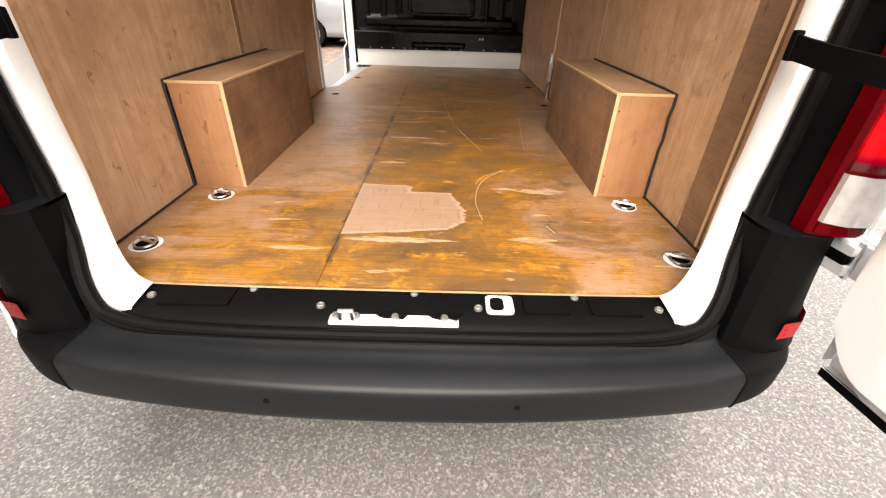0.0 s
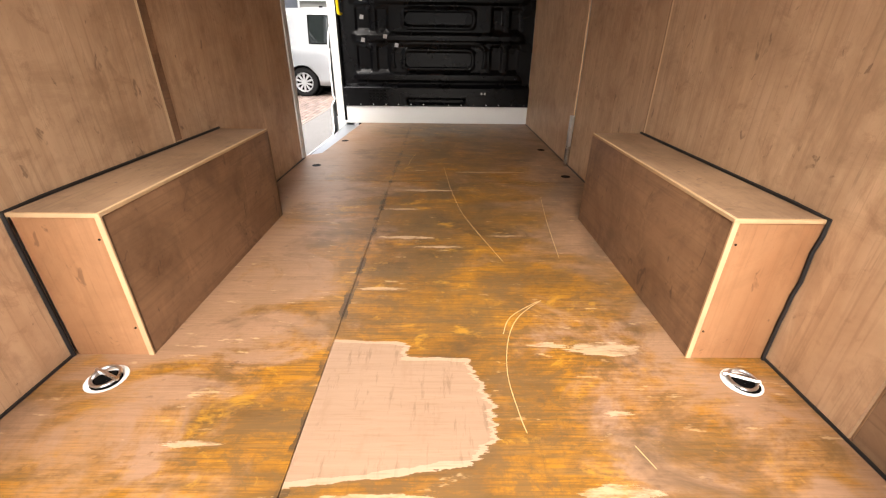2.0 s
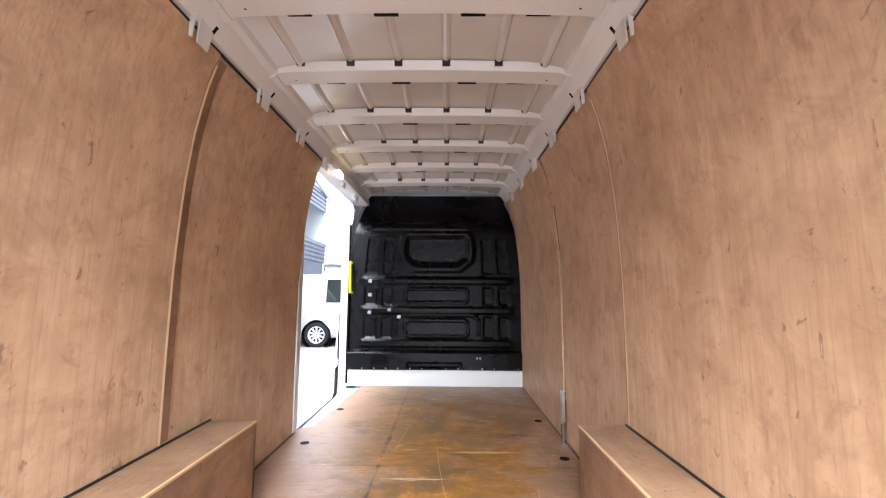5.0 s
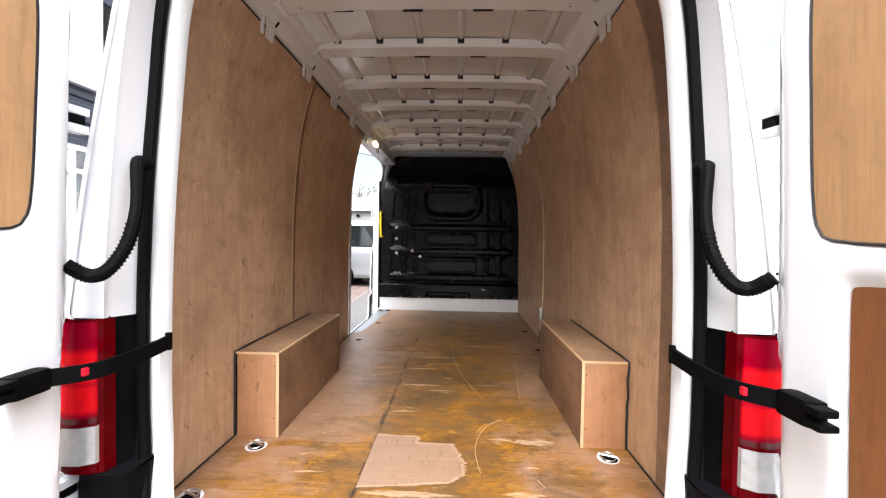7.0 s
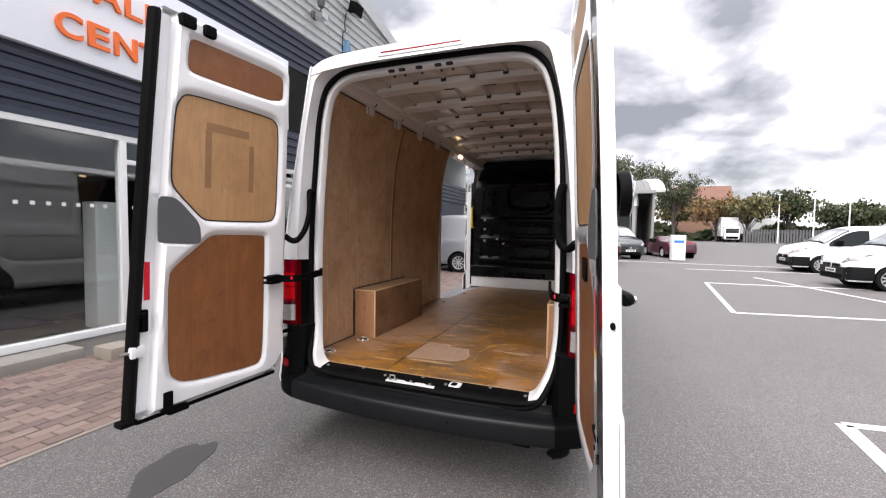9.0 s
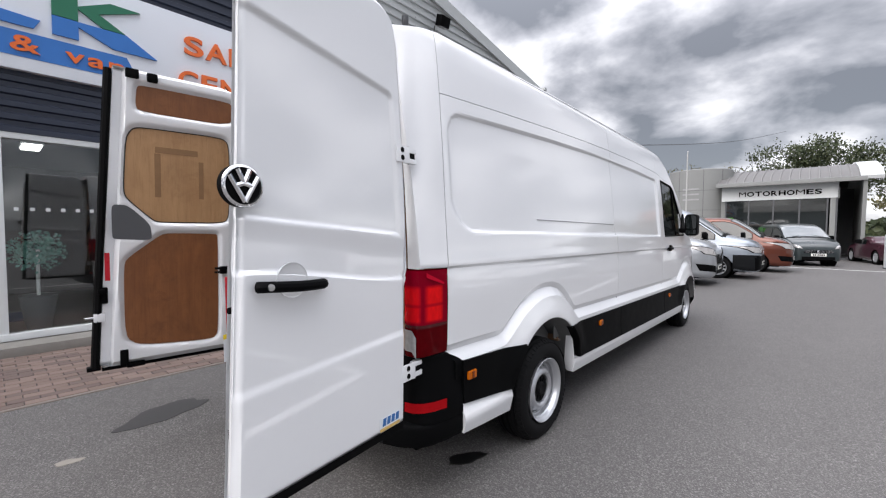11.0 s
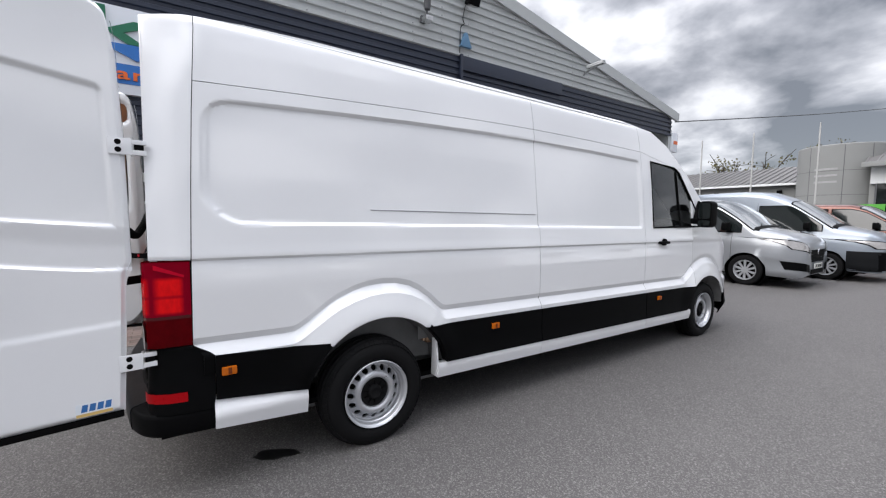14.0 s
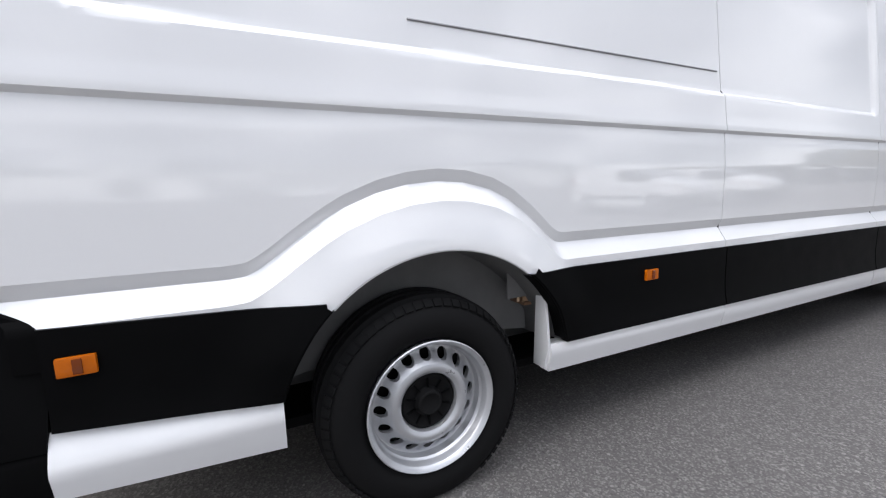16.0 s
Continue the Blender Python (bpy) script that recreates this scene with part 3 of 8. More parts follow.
for y in (0.457, 2.301, 4.68):
    b = box(1.034, 1.048, y - 0.036, y + 0.036, 0.648 + rake(y), 0.692 + rake(y), 0.006)
    lamp = part("side_marker", b, AMBER, van, "amber side marker lamp")
    part("reflector", box(1.047, 1.051, y - 0.006, y + 0.012, 0.653 + rake(y), 0.687 + rake(y), 0.002), plain("amber_core", (0.16, 0.03, 0.001), 0.2), lamp)
# arches: lip, liner
for c, w in ((1.35, 0.0), (5.79, -0.02)):
    pts = []
    for k in range(25):
        a = radians(51 + 82 * k / 24)
        y, z = c + 0.50 * math.cos(a), 0.36 + 0.492 * math.sin(a)
        pts.append((side_x(y, max(z, 0.33)) - 0.008, y, z + rake(c)))
    part("arch_lip", tube(pts, 0.006, 8), WHITE if c < 3 else BLACK, van)
    for s in (1, -1):
        def liner(k, d):
            a = radians(12 + 156 * k / 24)
            return Vector((s * (side_x(c + 0.5 * math.cos(a), 0.36 + 0.49 * math.sin(a)) - 0.012 - d), c + 0.506 * math.cos(a), 0.36 + 0.498 * math.sin(a) - 0.03 * smoothstep(0.0, 0.2, d) + rake(c)))
        part("arch_liner", sheet(liner, range(25), [0.0, 0.1, 0.2, 0.33]), LINER, van)
        ab = lathe([(s * 0.80, 0.01), (s * 0.80, 0.2), (s * 0.80, 0.40), (s * 0.83, 0.47)], (0, c, 0.44), "x", 48, closed=False)
        bmesh.ops.delete(ab, geom=[v for v in ab.verts if v.co.z < 0.42], context="VERTS")
        part("arch_back", ab, LINER, van)
part("sill_end", prism([(0.95, 0.345), (1.012, 0.345), (1.036, 0.43), (1.028, 0.52), (1.0, 0.72), (0.97, 0.72)], "y", 1.765, 1.777, 0.003), WHITE, van)
# underside
part("underbody", box(-0.93, 0.93, 0.15, 6.15, 0.33, 0.36), BLACK, van)
part("floor_side", box(0.90, 0.99, 1.9, 5.2, 0.335, 0.50), BLACK, van)
# unseen parts added to block the light that crosses under the van
part("light_block_wheel", lathe([(0.20, 0.20), (0.20, 0.33), (0.23, 0.345), (0.31, 0.345), (0.335, 0.33)], (0.0, 0.72, 0), "z", 32), TYRE, van)
part("light_block_axle", lathe([(-0.80, 0.06), (-0.16, 0.07), (-0.12, 0.15), (0.12, 0.15), (0.16, 0.07), (0.80, 0.06)], (0, 1.30, 0.336), "x", 20), RUBBER, van)
part("light_block_tank", box(-0.80, -0.15, 2.6, 4.0, 0.17, 0.34, 0.04), RUBBER, van)
part("light_block_pipe", tube([(0.30, 0.9, 0.27), (0.32, 2.0, 0.25), (0.28, 3.2, 0.24), (0.25, 5.2, 0.26)], 0.09, 12), RUBBER, van)
part("light_block_shaft", tube([(0, 1.3, 0.33), (0, 4.6, 0.30)], 0.05, 10), RUBBER, van)
part("light_block_tray", box(-0.75, 0.75, 4.9, 6.5, 0.18, 0.34, 0.03), RUBBER, van)
part("light_block_rail", box(0.55, 0.66, 0.3, 5.0, 0.20, 0.34, 0.01), RUBBER, van)
part("light_block_rail", box(-0.66, -0.55, 0.3, 5.0, 0.20, 0.34, 0.01), RUBBER, van)


# black flange where the moulding turns into the arch
for a0, a1 in ((14, 50), (134, 163)):
    fl = [(a0 + (a1 - a0) * k / 12) for k in range(13)]
    part("arch_flange", sheet(lambda a, k: (lambda y, z: Vector((side_x(y, z) + (0.012, 0.014, 0.004, -0.05)[k], y, z + rake(y))))(1.35 + (0.535, 0.505, 0.497, 0.497)[k] * math.cos(radians(a)), 0.36 + (0.525, 0.498, 0.490, 0.490)[k] * math.sin(radians(a))), fl, range(4)), BLACK, van)
for c in (1.35, 5.79):
    for s in (1, -1):
        for y0, y1 in ((-0.50, -0.42), (0.33, 0.50)):
            part("arch_plate", box(min(s * 0.899, s * 0.905), max(s * 0.899, s * 0.905), c + y0, c + y1, 0.60, 0.86), LINER, van)


def wheel(s, y, front):
    """A steel wheel with a row of round holes, a dark centre cap and a tyre."""
    x = 1.016 if front else 1.046
    w = thing("wheel", "", "", (0, 0, 0))
    w.parent = van
    w.name = "wheel"
    zc = 0.336
    prof = [(x - 0.225, 0.20), (x - 0.225, 0.29), (x - 0.215, 0.325), (x - 0.19, 0.351), (x - 0.16, 0.354), (x - 0.155, 0.338), (x - 0.145, 0.338), (x - 0.14, 0.355), (x - 0.115, 0.355), (x - 0.11, 0.340), (x - 0.10, 0.340),
            (x - 0.095, 0.355), (x - 0.065, 0.354), (x - 0.06, 0.338), (x - 0.052, 0.338), (x - 0.046, 0.345), (x - 0.03, 0.338), (x - 0.012, 0.315), (x - 0.002, 0.290), (x, 0.270), (x - 0.004, 0.245), (x - 0.014, 0.228), (x - 0.03, 0.215)]
    prof = [(s * a, r) for a, r in prof]
    tyre = lathe(prof, (0, y, zc), "x", 72, closed=False)
    for v in tyre.verts:
        if v.co.z < 0.02:
            v.co.z = max(v.co.z, 0.001)
    part("tyre", tyre, TYRE, w, "black ribbed tyre")
    # shoulder blocks
    bl = bmesh.new()
    for k in range(64):
        a = 2 * math.pi * k / 64
        m = box(-0.016, 0.016, -0.012, 0.012, -0.003, 0.003)
        bmesh.ops.transform(m, matrix=Matrix.Translation((s * (x - 0.026), y, zc)) @ Matrix.Rotation(a, 4, "X") @ Matrix.Translation((0, 0, 0.3345)) @ Matrix.Rotation(s * 0.6, 4, "Y"), verts=m.verts)
        if math.cos(a) > -0.85:
            join(bl, m)
    tagged(part("tread", bl, TYRE, w, smooth=False), kind="stuff")
    # rim: outer ring, then a disc with holes
    rp = [(x - 0.16, 0.205), (x - 0.05, 0.208), (x - 0.012, 0.214), (x - 0.002, 0.2195), (x + 0.001, 0.216), (x - 0.006, 0.208), (x - 0.012, 0.203), (x - 0.015, 0.201), (x - 0.036, 0.199), (x - 0.042, 0.195), (x - 0.046, 0.191), (x - 0.072, 0.1885), (x - 0.074, 0.184), (x - 0.095, 0.183)]
    part("rim", lathe([(s * a, r) for a, r in rp], (0, y, zc), "x", 64, closed=False), STEEL, w, "silver steel rim")
    nh, r0, r1, rc, rh = 16, 0.132, 0.186, 0.160, 0.0192

    def dish(r):
        return x - 0.074 + 0.046 * smoothstep(0.180, 0.120, r) - 0.010 * smoothstep(0.112, 0.098, r)
    d = bmesh.new()
    for k in range(nh):
        a0 = 2 * math.pi * k / nh
        inner, outer = [], []
        N = 16
        half = math.pi / nh
        for i in range(N):
            t = 2 * math.pi * i / N
            inner.append((rc + rh * math.cos(t), rh * math.sin(t)))
            cx, cy = math.cos(t), math.sin(t)
            mx = max(abs(cx), abs(cy))
            rr = rc + (cx / mx) * (r1 - rc if cx > 0 else rc - r0)
            aa = (cy / mx) * half
            outer.append((rr, aa))
        vi, vo, vd, ve = [], [], [], []
        for (ir, it), (orr, oa) in zip(inner, outer):
            a = a0 + it / ir
            vi.append(d.verts.new((s * dish(ir), y + ir * math.cos(a), zc + ir * math.sin(a))))
            vd.append(d.verts.new((s * (dish(ir) - 0.02), y + ir * math.cos(a), zc + ir * math.sin(a))))
            ve.append(d.verts.new((s * (dish(ir) - 0.0006), y + ir * math.cos(a), zc + ir * math.sin(a))))
            a = a0 + oa
            vo.append(d.verts.new((s * dish(orr), y + orr * math.cos(a), zc + orr * math.sin(a))))
        for i in range(N):
            j = (i + 1) % N
            d.faces.new((vi[i], vo[i], vo[j], vi[j]))
            d.faces.new((ve[i], ve[j], vd[j], vd[i]))
    bmesh.ops.remove_doubles(d, verts=list(d.verts), dist=0.0004)
    lathe([(s * dish(q), q) for q in (0.132, 0.126, 0.120, 0.114, 0.108, 0.103, 0.099)] + [(s * (x - 0.050), 0.0965), (s * (x - 0.07), 0.0945)], (0, y, zc), "x", 64, d, closed=False)
    part("disc", d, STEEL, w)
    part("brake", lathe([(s * (x - 0.09), 0.0), (s * (x - 0.09), 0.20)], (0, y, zc), "x", 32, closed=False), RUBBER, w)
    cap = lathe([(s * (x - 0.07), 0.0940), (s * (x - 0.052), 0.0935), (s * (x - 0.047), 0.086), (s * (x - 0.054), 0.050), (s * (x - 0.034), 0.041), (s * (x - 0.031), 0.034), (s * (x - 0.036), 0.026), (s * (x - 0.037), 0.0005)], (0, y, zc), "x", 40)
    cap = part("centre_cap", cap, TYRE, w, "black plastic centre cap")
    for k in range(10):
        a = 2 * math.pi * k / 10
        m = box(-0.004, 0.004, -0.002, 0.002, 0.050, 0.080)
        bmesh.ops.transform(m, matrix=Matrix.Translation((s * (x - 0.047), y, zc)) @ Matrix.Rotation(a, 4, "X"), verts=m.verts)
        part("rib", m, BLACK, cap)
    return w


wheel(1, 1.30, False)
wheel(1, 5.79, True)
wheel(-1, 1.30, False)
wheel(-1, 5.79, True)
# cab window, mirror, handle


def on_flank(y, z, off=0.0):
    return (side_x(y, z) + off, y, z + rake(y))


wb = bmesh.new()
f = [wb.verts.new(on_flank(y, z, -0.006)) for y, z in DOORWIN]
wb.faces.new(f)
part("cab_window", wb, PANE, van, "door window glass", smooth=False).visible_shadow = False
part("window_rubber", tube([on_flank(*p, 0.0) for p in DOORWIN], 0.012, 6, True), RUBBER, van)
part("window_bar", tube([on_flank(5.18, 1.46, -0.002), on_flank(5.15, 2.09, -0.002)], 0.011, 6), RUBBER, van)
part("pillar_cover", prism([(5.47, 1.44), (5.80, 1.42), (5.62, 1.70)], "x", side_x(5.5, 1.5) - 0.02, side_x(5.5, 1.5) + 0.006, 0.004), BLACK, van)
mir = part("mirror", prism(rounded(1.03, 1.195, 1.38, 1.69, 0.05), "y", 5.45, 5.60, 0.03), BLACK, van, "large black door mirror")
part("mirror_glass", prism(rounded(1.05, 1.177, 1.48, 1.67, 0.03), "y", 5.443, 5.449), CARGLASS, mir)
part("mirror_glass", prism(rounded(1.05, 1.177, 1.40, 1.465, 0.02), "y", 5.443, 5.449), CARGLASS, mir)
part("mirror_arm", box(0.93, 1.08, 5.46, 5.54, 1.42, 1.49, 0.02), BLACK, mir)
part("door_handle", prism(rounded(4.69, 4.87, 1.205 + rake(4.7) + 0.055, 1.235 + rake(4.7) + 0.055, 0.012), "x", 0.99, 1.035, 0.006), BLACK, van, "black front door handle")
part("handle_lock", lathe([(0.99, 0.04), (1.022, 0.038), (1.028, 0.03), (1.029, 0.0005)], (0, 4.79, 1.282 + rake(4.8)), "x", 24, closed=False), BLACK, van)
# cab inside
part("seat_back", prism([(4.62, 0.9), (4.80, 0.9), (4.70, 1.55), (4.55, 1.55)], "x", 0.25, 0.72, 0.04), GREYPAD, van)
part("head_rest", box(0.36, 0.60, 4.50, 4.60, 1.57, 1.80, 0.04), GREYPAD, van)
part("dashboard", box(-0.85, 0.85, 5.45, 5.95, 0.9, 1.35, 0.08), GREYPAD, van)

# ---- rear: bumper, lamps, pillars ----


def bump_y(x):
    return lerp_table(BUMP, abs(x))


# plan of the bumper's outer edge, half of it
BUMP = [(0.0, -0.047), (0.2, -0.044), (0.4, -0.033), (0.6, -0.013), (0.74, 0.006), (0.82, 0.022), (0.89, 0.046), (0.95, 0.080)]
HALF = BUMP + [(0.995, 0.128), (1.018, 0.19), (1.032, 0.28), (1.038, 0.394)]
INNER = [(0.0, 0.085), (0.2, 0.086), (0.4, 0.09), (0.6, 0.10), (0.72, 0.115), (0.79, 0.135), (0.82, 0.16), (0.84, 0.19), (0.86, 0.22), (0.88, 0.25), (0.90, 0.32), (0.91, 0.394)]
SEC = [(0.06, 0.372), (0.022, 0.382), (0.004, 0.396), (0.0, 0.42), (0.0, 0.462), (0.02, 0.476), (0.06, 0.483), (0.12, 0.487), (0.5, 0.495), (0.85, 0.500), (0.94, 0.508), (0.99, 0.530), (1.0, 0.548)]


def bumper_pt(i, k):
    t, z = SEC[k]
    s, j = (1, i) if i >= 0 else (-1, -i)
    a, b = Vector(HALF[j]), Vector(INNER[j])
    p = a.lerp(b, t)
    return Vector((s * p.x, p.y, z))


HALF, INNER = [(p.x, p.y) for p in spline([(a, b, 0) for a, b in HALF], 3)], [(p.x, p.y) for p in spline([(a, b, 0) for a, b in INNER], 3)]
NB = len(HALF) - 1
CUT = 15
part("rear_bumper", sheet(bumper_pt, range(-CUT, CUT + 1), range(len(SEC))), BUMPER, van, "scuffed black plastic step bumper")
for x in (-0.30, 0.27):
    part("parking_sensor", lathe([(bump_y(x) - 0.003, 0.0), (bump_y(x) - 0.003, 0.007), (bump_y(x) + 0.004, 0.008)], (x, 0, 0.438), "y", 14, closed=False), RUBBER, van)
for s in (1, -1):
    c = part("bumper_corner", sheet(lambda i, k: bumper_pt(s * i, k) + Vector((s * 0.0015, 0.001, 0)), range(CUT, NB + 1), range(len(SEC) - 2)), BLACK, van, "black bumper corner")
    part("corner_joint", tube([bumper_pt(s * CUT, k) for k in range(len(SEC) - 3)], 0.003, 5), RUBBER, c)
    col = [(0.795, 0.30), (0.795, 0.17), (0.802, 0.125), (0.825, 0.105), (0.90, 0.098), (0.95, 0.110), (0.985, 0.145), (1.010, 0.20), (1.026, 0.29), (1.032, 0.394), (0.95, 0.394)]

    def column(z, k):
        t = smoothstep(0.49, 0.815, z)
        x, y = col[k]
        w = 0.022 * t
        f = 0.010 * (1 - smoothstep(0.484, 0.60, z)) if y > 0.12 and x > 0.9 else 0.0
        high = 0.818 - 0.62 * max(0.0, y - 0.298)
        return Vector((s * (x + f - (w if x > 0.9 else 0)), y - f + (0.012 * t if y < 0.15 else 0), 0.484 + (z - 0.484) * (high - 0.484) / (0.818 - 0.484)))
    part("corner_column", sheet(column, [0.484, 0.50, 0.55, 0.62, 0.66, 0.70, 0.76, 0.80, 0.815], range(len(col))), BLACK, c)
    part("column_top", prism([(s * (x - (0.022 if x > 0.9 else 0)), min(y, 0.297) + (0.012 if y < 0.15 else 0)) for x, y in col], "z", 0.806, 0.8155), BUMPER, c)
    ring = [(0.90, 0.098), (0.95, 0.110), (0.985, 0.145), (1.010, 0.20), (1.024, 0.275)]
    part("reflector", sheet(lambda z, k: Vector((s * (ring[k][0] + 0.003), ring[k][1] - 0.006, z)), [0.542, 0.554, 0.581, 0.591], range(5)), REFLECT, c, "red bumper reflector")
    # lamp: black housing, three lens bands wrapped round the corner
    # (offset from the pillar, then round the corner to the flank)
    lr = [(0.868, 0.150), (0.875, 0.118), (0.905, 0.100), (0.945, 0.098), (0.975, 0.112), (0.990, 0.145), (0.996, 0.20), (1.000, 0.299)]

    def lens(z0, z1, o, n=4):
        return sheet(lambda z, k: Vector((s * (lr[k][0] + o), lr[k][1] - (o if k < 5 else 0), z)), [z0 + (z1 - z0) * i / n for i in range(n + 1)], range(8))
    lamp = part("tail_lamp", lens(0.818, 1.252, -0.012), REDDEEP, van, "red wrap-round tail lamp")
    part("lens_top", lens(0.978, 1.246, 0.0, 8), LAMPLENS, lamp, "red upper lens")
    part("lens_bottom", lens(0.824, 0.964, -0.001), REDDEEP, lamp, "dark red lower lens")
    cl = [(0.866, 0.152), (0.873, 0.116), (0.905, 0.097), (0.950, 0.0955), (0.970, 0.104)]
    part("clear_lens", sheet(lambda z, k: Vector((s * (cl[k][0] + 0.0015), cl[k][1] - 0.002, z - 0.035 * (k == 4))), [0.85, 0.88, 0.92, 0.955], range(5)), CLEARLENS, lamp, "clear reversing lens")
    # the lens's slanting highlight, painted as a brighter red strip
    part("gloss_streak", sheet(lambda t, k: Vector((s * (0.9985 + 0.004 * t), 0.148 + 0.125 * t, (1.236, 1.212)[k] - 0.055 * t + (0.012 * t if k else 0))), [0.0, 0.5, 1.0], range(2)), GLOSSRED, lamp)
    part("dark_bar", lens(0.962, 0.980, -0.0005), REDDARK, lamp)
    # pillar between the opening and the flank, black beside the lamp, white above

    def hole_x(z):
        return lerp_table([(0.55, 0.70), (0.75, 0.745), (1.0, 0.768), (1.4, 0.768), (1.9, 0.75), (2.2, 0.72), (2.33, 0.69), (2.43, 0.60)], z)
    part("pillar_cover", sheet(lambda z, k: Vector((s * lerp_table([(0, hole_x(z) + 0.055), (5, 0.885)], k), (0.185, 0.165, 0.17, 0.155, 0.15, 0.16)[k] + (0.07, 0.07, 0.055, 0.03, 0.01, 0.0)[k] * smoothstep(0.6, 0.95, z), z)), [0.50, 0.55, 0.62, 0.7, 0.8, 0.9, 1.1, 1.254], range(6)), BLACK, van, "black pillar cover beside the lamp")
    # wiring sleeve that hangs between pillar and door
    sl = spline([(s * 0.812, 0.215, 1.70), (s * 0.800, 0.175, 1.69), (s * 0.785, 0.155, 1.57), (s * 0.792, 0.130, 1.465), (s * 0.818, 0.095, 1.392), (s * 0.856, 0.075, 1.378), (s * 0.888, 0.045, 1.41)], 8)
    sleeve = part("wiring_sleeve", tube(sl, 0.017, 10), RUBBER, van, "black corrugated wiring sleeve")
    for k in range(20, 46):
        p = sl[k]
        d = (sl[k + 1] - sl[k - 1]).normalized()
        part("sleeve_ring", tube([p - 0.0022 * d, p + 0.0022 * d], 0.0195, 10), RUBBER, sleeve)
    part("sleeve_boot", lathe([(0.225, 0.024), (0.200, 0.021), (0.180, 0.014)], (s * 0.810, 0, 1.70), "y", 14), RUBBER, van)
    # check strap, curved from the jamb to the door
    st = spline([(s * 0.752, 0.235, 1.163), (s * 0.755, 0.190, 1.158), (s * 0.765, 0.125, 1.150), (s * 0.790, 0.03, 1.142), (s * 0.85, -0.05, 1.145)], 6)
    sb = bmesh.new()
    rows = [[sb.verts.new((p.x + s * dx, p.y, p.z + dz)) for dx, dz in ((-0.005, -0.021), (0.005, -0.021), (0.005, 0.021), (-0.005, 0.021))] for p in st]
    for a, b2 in zip(rows, rows[1:]):
        for k in range(4):
            sb.faces.new((a[k], a[(k + 1) % 4], b2[(k + 1) % 4], b2[k]))
    strap = part("check_strap", sb, BLACK, van, "black door check strap")
    part("strap_bracket", box(min(s * 0.835, s * 0.880), max(s * 0.835, s * 0.880), -0.125, -0.04, 1.116, 1.172, 0.012), BLACK, strap)
    part("strap_lug", box(min(s * 0.830, s * 0.870), max(s * 0.830, s * 0.870), -0.160, -0.120, 1.124, 1.138, 0.005), BLACK, strap)
    part("strap_lug", box(min(s * 0.830, s * 0.870), max(s * 0.830, s * 0.870), -0.158, -0.120, 1.152, 1.168, 0.005), BLACK, strap)
    part("red_button", box(min(s * 0.795, s * 0.81), max(s * 0.795, s * 0.81), 0.0, 0.02, 1.135, 1.155, 0.003), REDTAPE, strap)
    part("strap_end", box(min(s * 0.744, s * 0.760), max(s * 0.744, s * 0.760), 0.228, 0.243, 1.138, 1.192, 0.005), BLACK, strap)

# plates that close the rear wheel arches inwards
for s in (1, -1):
    part("arch_plate", box(min(s * 0.685, s * 0.70), max(s * 0.685, s * 0.70), 0.80, 1.96, 0.20, 0.545, 0.004), LINER, van)
# the opening: seal and inner frame


def deep(z):
    """How far the jambs stand back from the sill."""
    return 0.070 * smoothstep(0.58, 0.82, z) * (1 - 0.4 * smoothstep(1.9, 2.4, z))


def opening(off=0.0, y=0.165):
    """The outline of the rear opening, from the left sill corner round to the right one."""
    half = [(0.0, 2.435), (0.30, 2.433), (0.51, 2.424), (0.60, 2.40), (0.662, 2.352), (0.698, 2.28), (0.732, 2.14), (0.757, 1.90), (0.771, 1.60), (0.779, 1.30), (0.781, 1.0), (0.776, 0.85), (0.758, 0.72), (0.728, 0.645), (0.698, 0.592), (0.664, 0.568), (0.60, 0.556), (0.40, 0.54)]
    pts = [(-x, z) for x, z in reversed(half)] + half[1:]
    out = []
    n = len(pts)
    for i, (x, z) in enumerate(pts):
        (ax, az), (bx, bz) = pts[max(i - 1, 0)], pts[min(i + 1, n - 1)]
        w = math.hypot(bx - ax, bz - az)
        nx, nz = -(bz - az) / w, (bx - ax) / w
        out.append((x + nx * off, y + deep(z) + 0.03 * smoothstep(1.3, 2.4, z) - (0.045 * smoothstep(0.74, 0.57, z) if y < 0.18 else 0.0), z + nz * off))
    return out


seal = spline(opening(0.040, 0.150), 3)
part("door_seal", tube(seal, 0.017, 10), RUBBER, van, "black rubber seal round the rear opening")
jb = bmesh.new()
loops = []
for off, y in ((0.07, 0.20), (0.048, 0.172), (0.022, 0.166), (0.004, 0.172), (-0.006, 0.19), (-0.006, 0.212), (0.006, 0.222), (0.12, 0.224)):
    loops.append([jb.verts.new(p) for p in spline(opening(off, y)[2:-2], 3)])
for a, b2 in zip(loops, loops[1:]):
    for i in range(len(a) - 1):
        jb.faces.new((a[i], a[i + 1], b2[i + 1], b2[i]))
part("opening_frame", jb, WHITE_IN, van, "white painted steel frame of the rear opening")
# header above the opening
SEAL_LINE = [(0.0, 2.483), (0.25, 2.482), (0.45, 2.478), (0.53, 2.472), (0.615, 2.447), (0.67, 2.405), (0.70, 2.37), (0.735, 2.30), (0.758, 2.23), (0.779, 2.14), (0.795, 2.0), (0.809, 1.8), (0.816, 1.6), (0.823, 1.4), (0.823, 1.25)]
LIP_LINE = [(0.0, 2.500), (0.25, 2.495), (0.45, 2.486), (0.56, 2.478), (0.645, 2.460), (0.705, 2.428), (0.735, 2.388), (0.755, 2.31), (0.772, 2.24), (0.792, 2.14), (0.814, 2.0), (0.836, 1.8), (0.853, 1.6), (0.867, 1.4), (0.873, 1.25)]
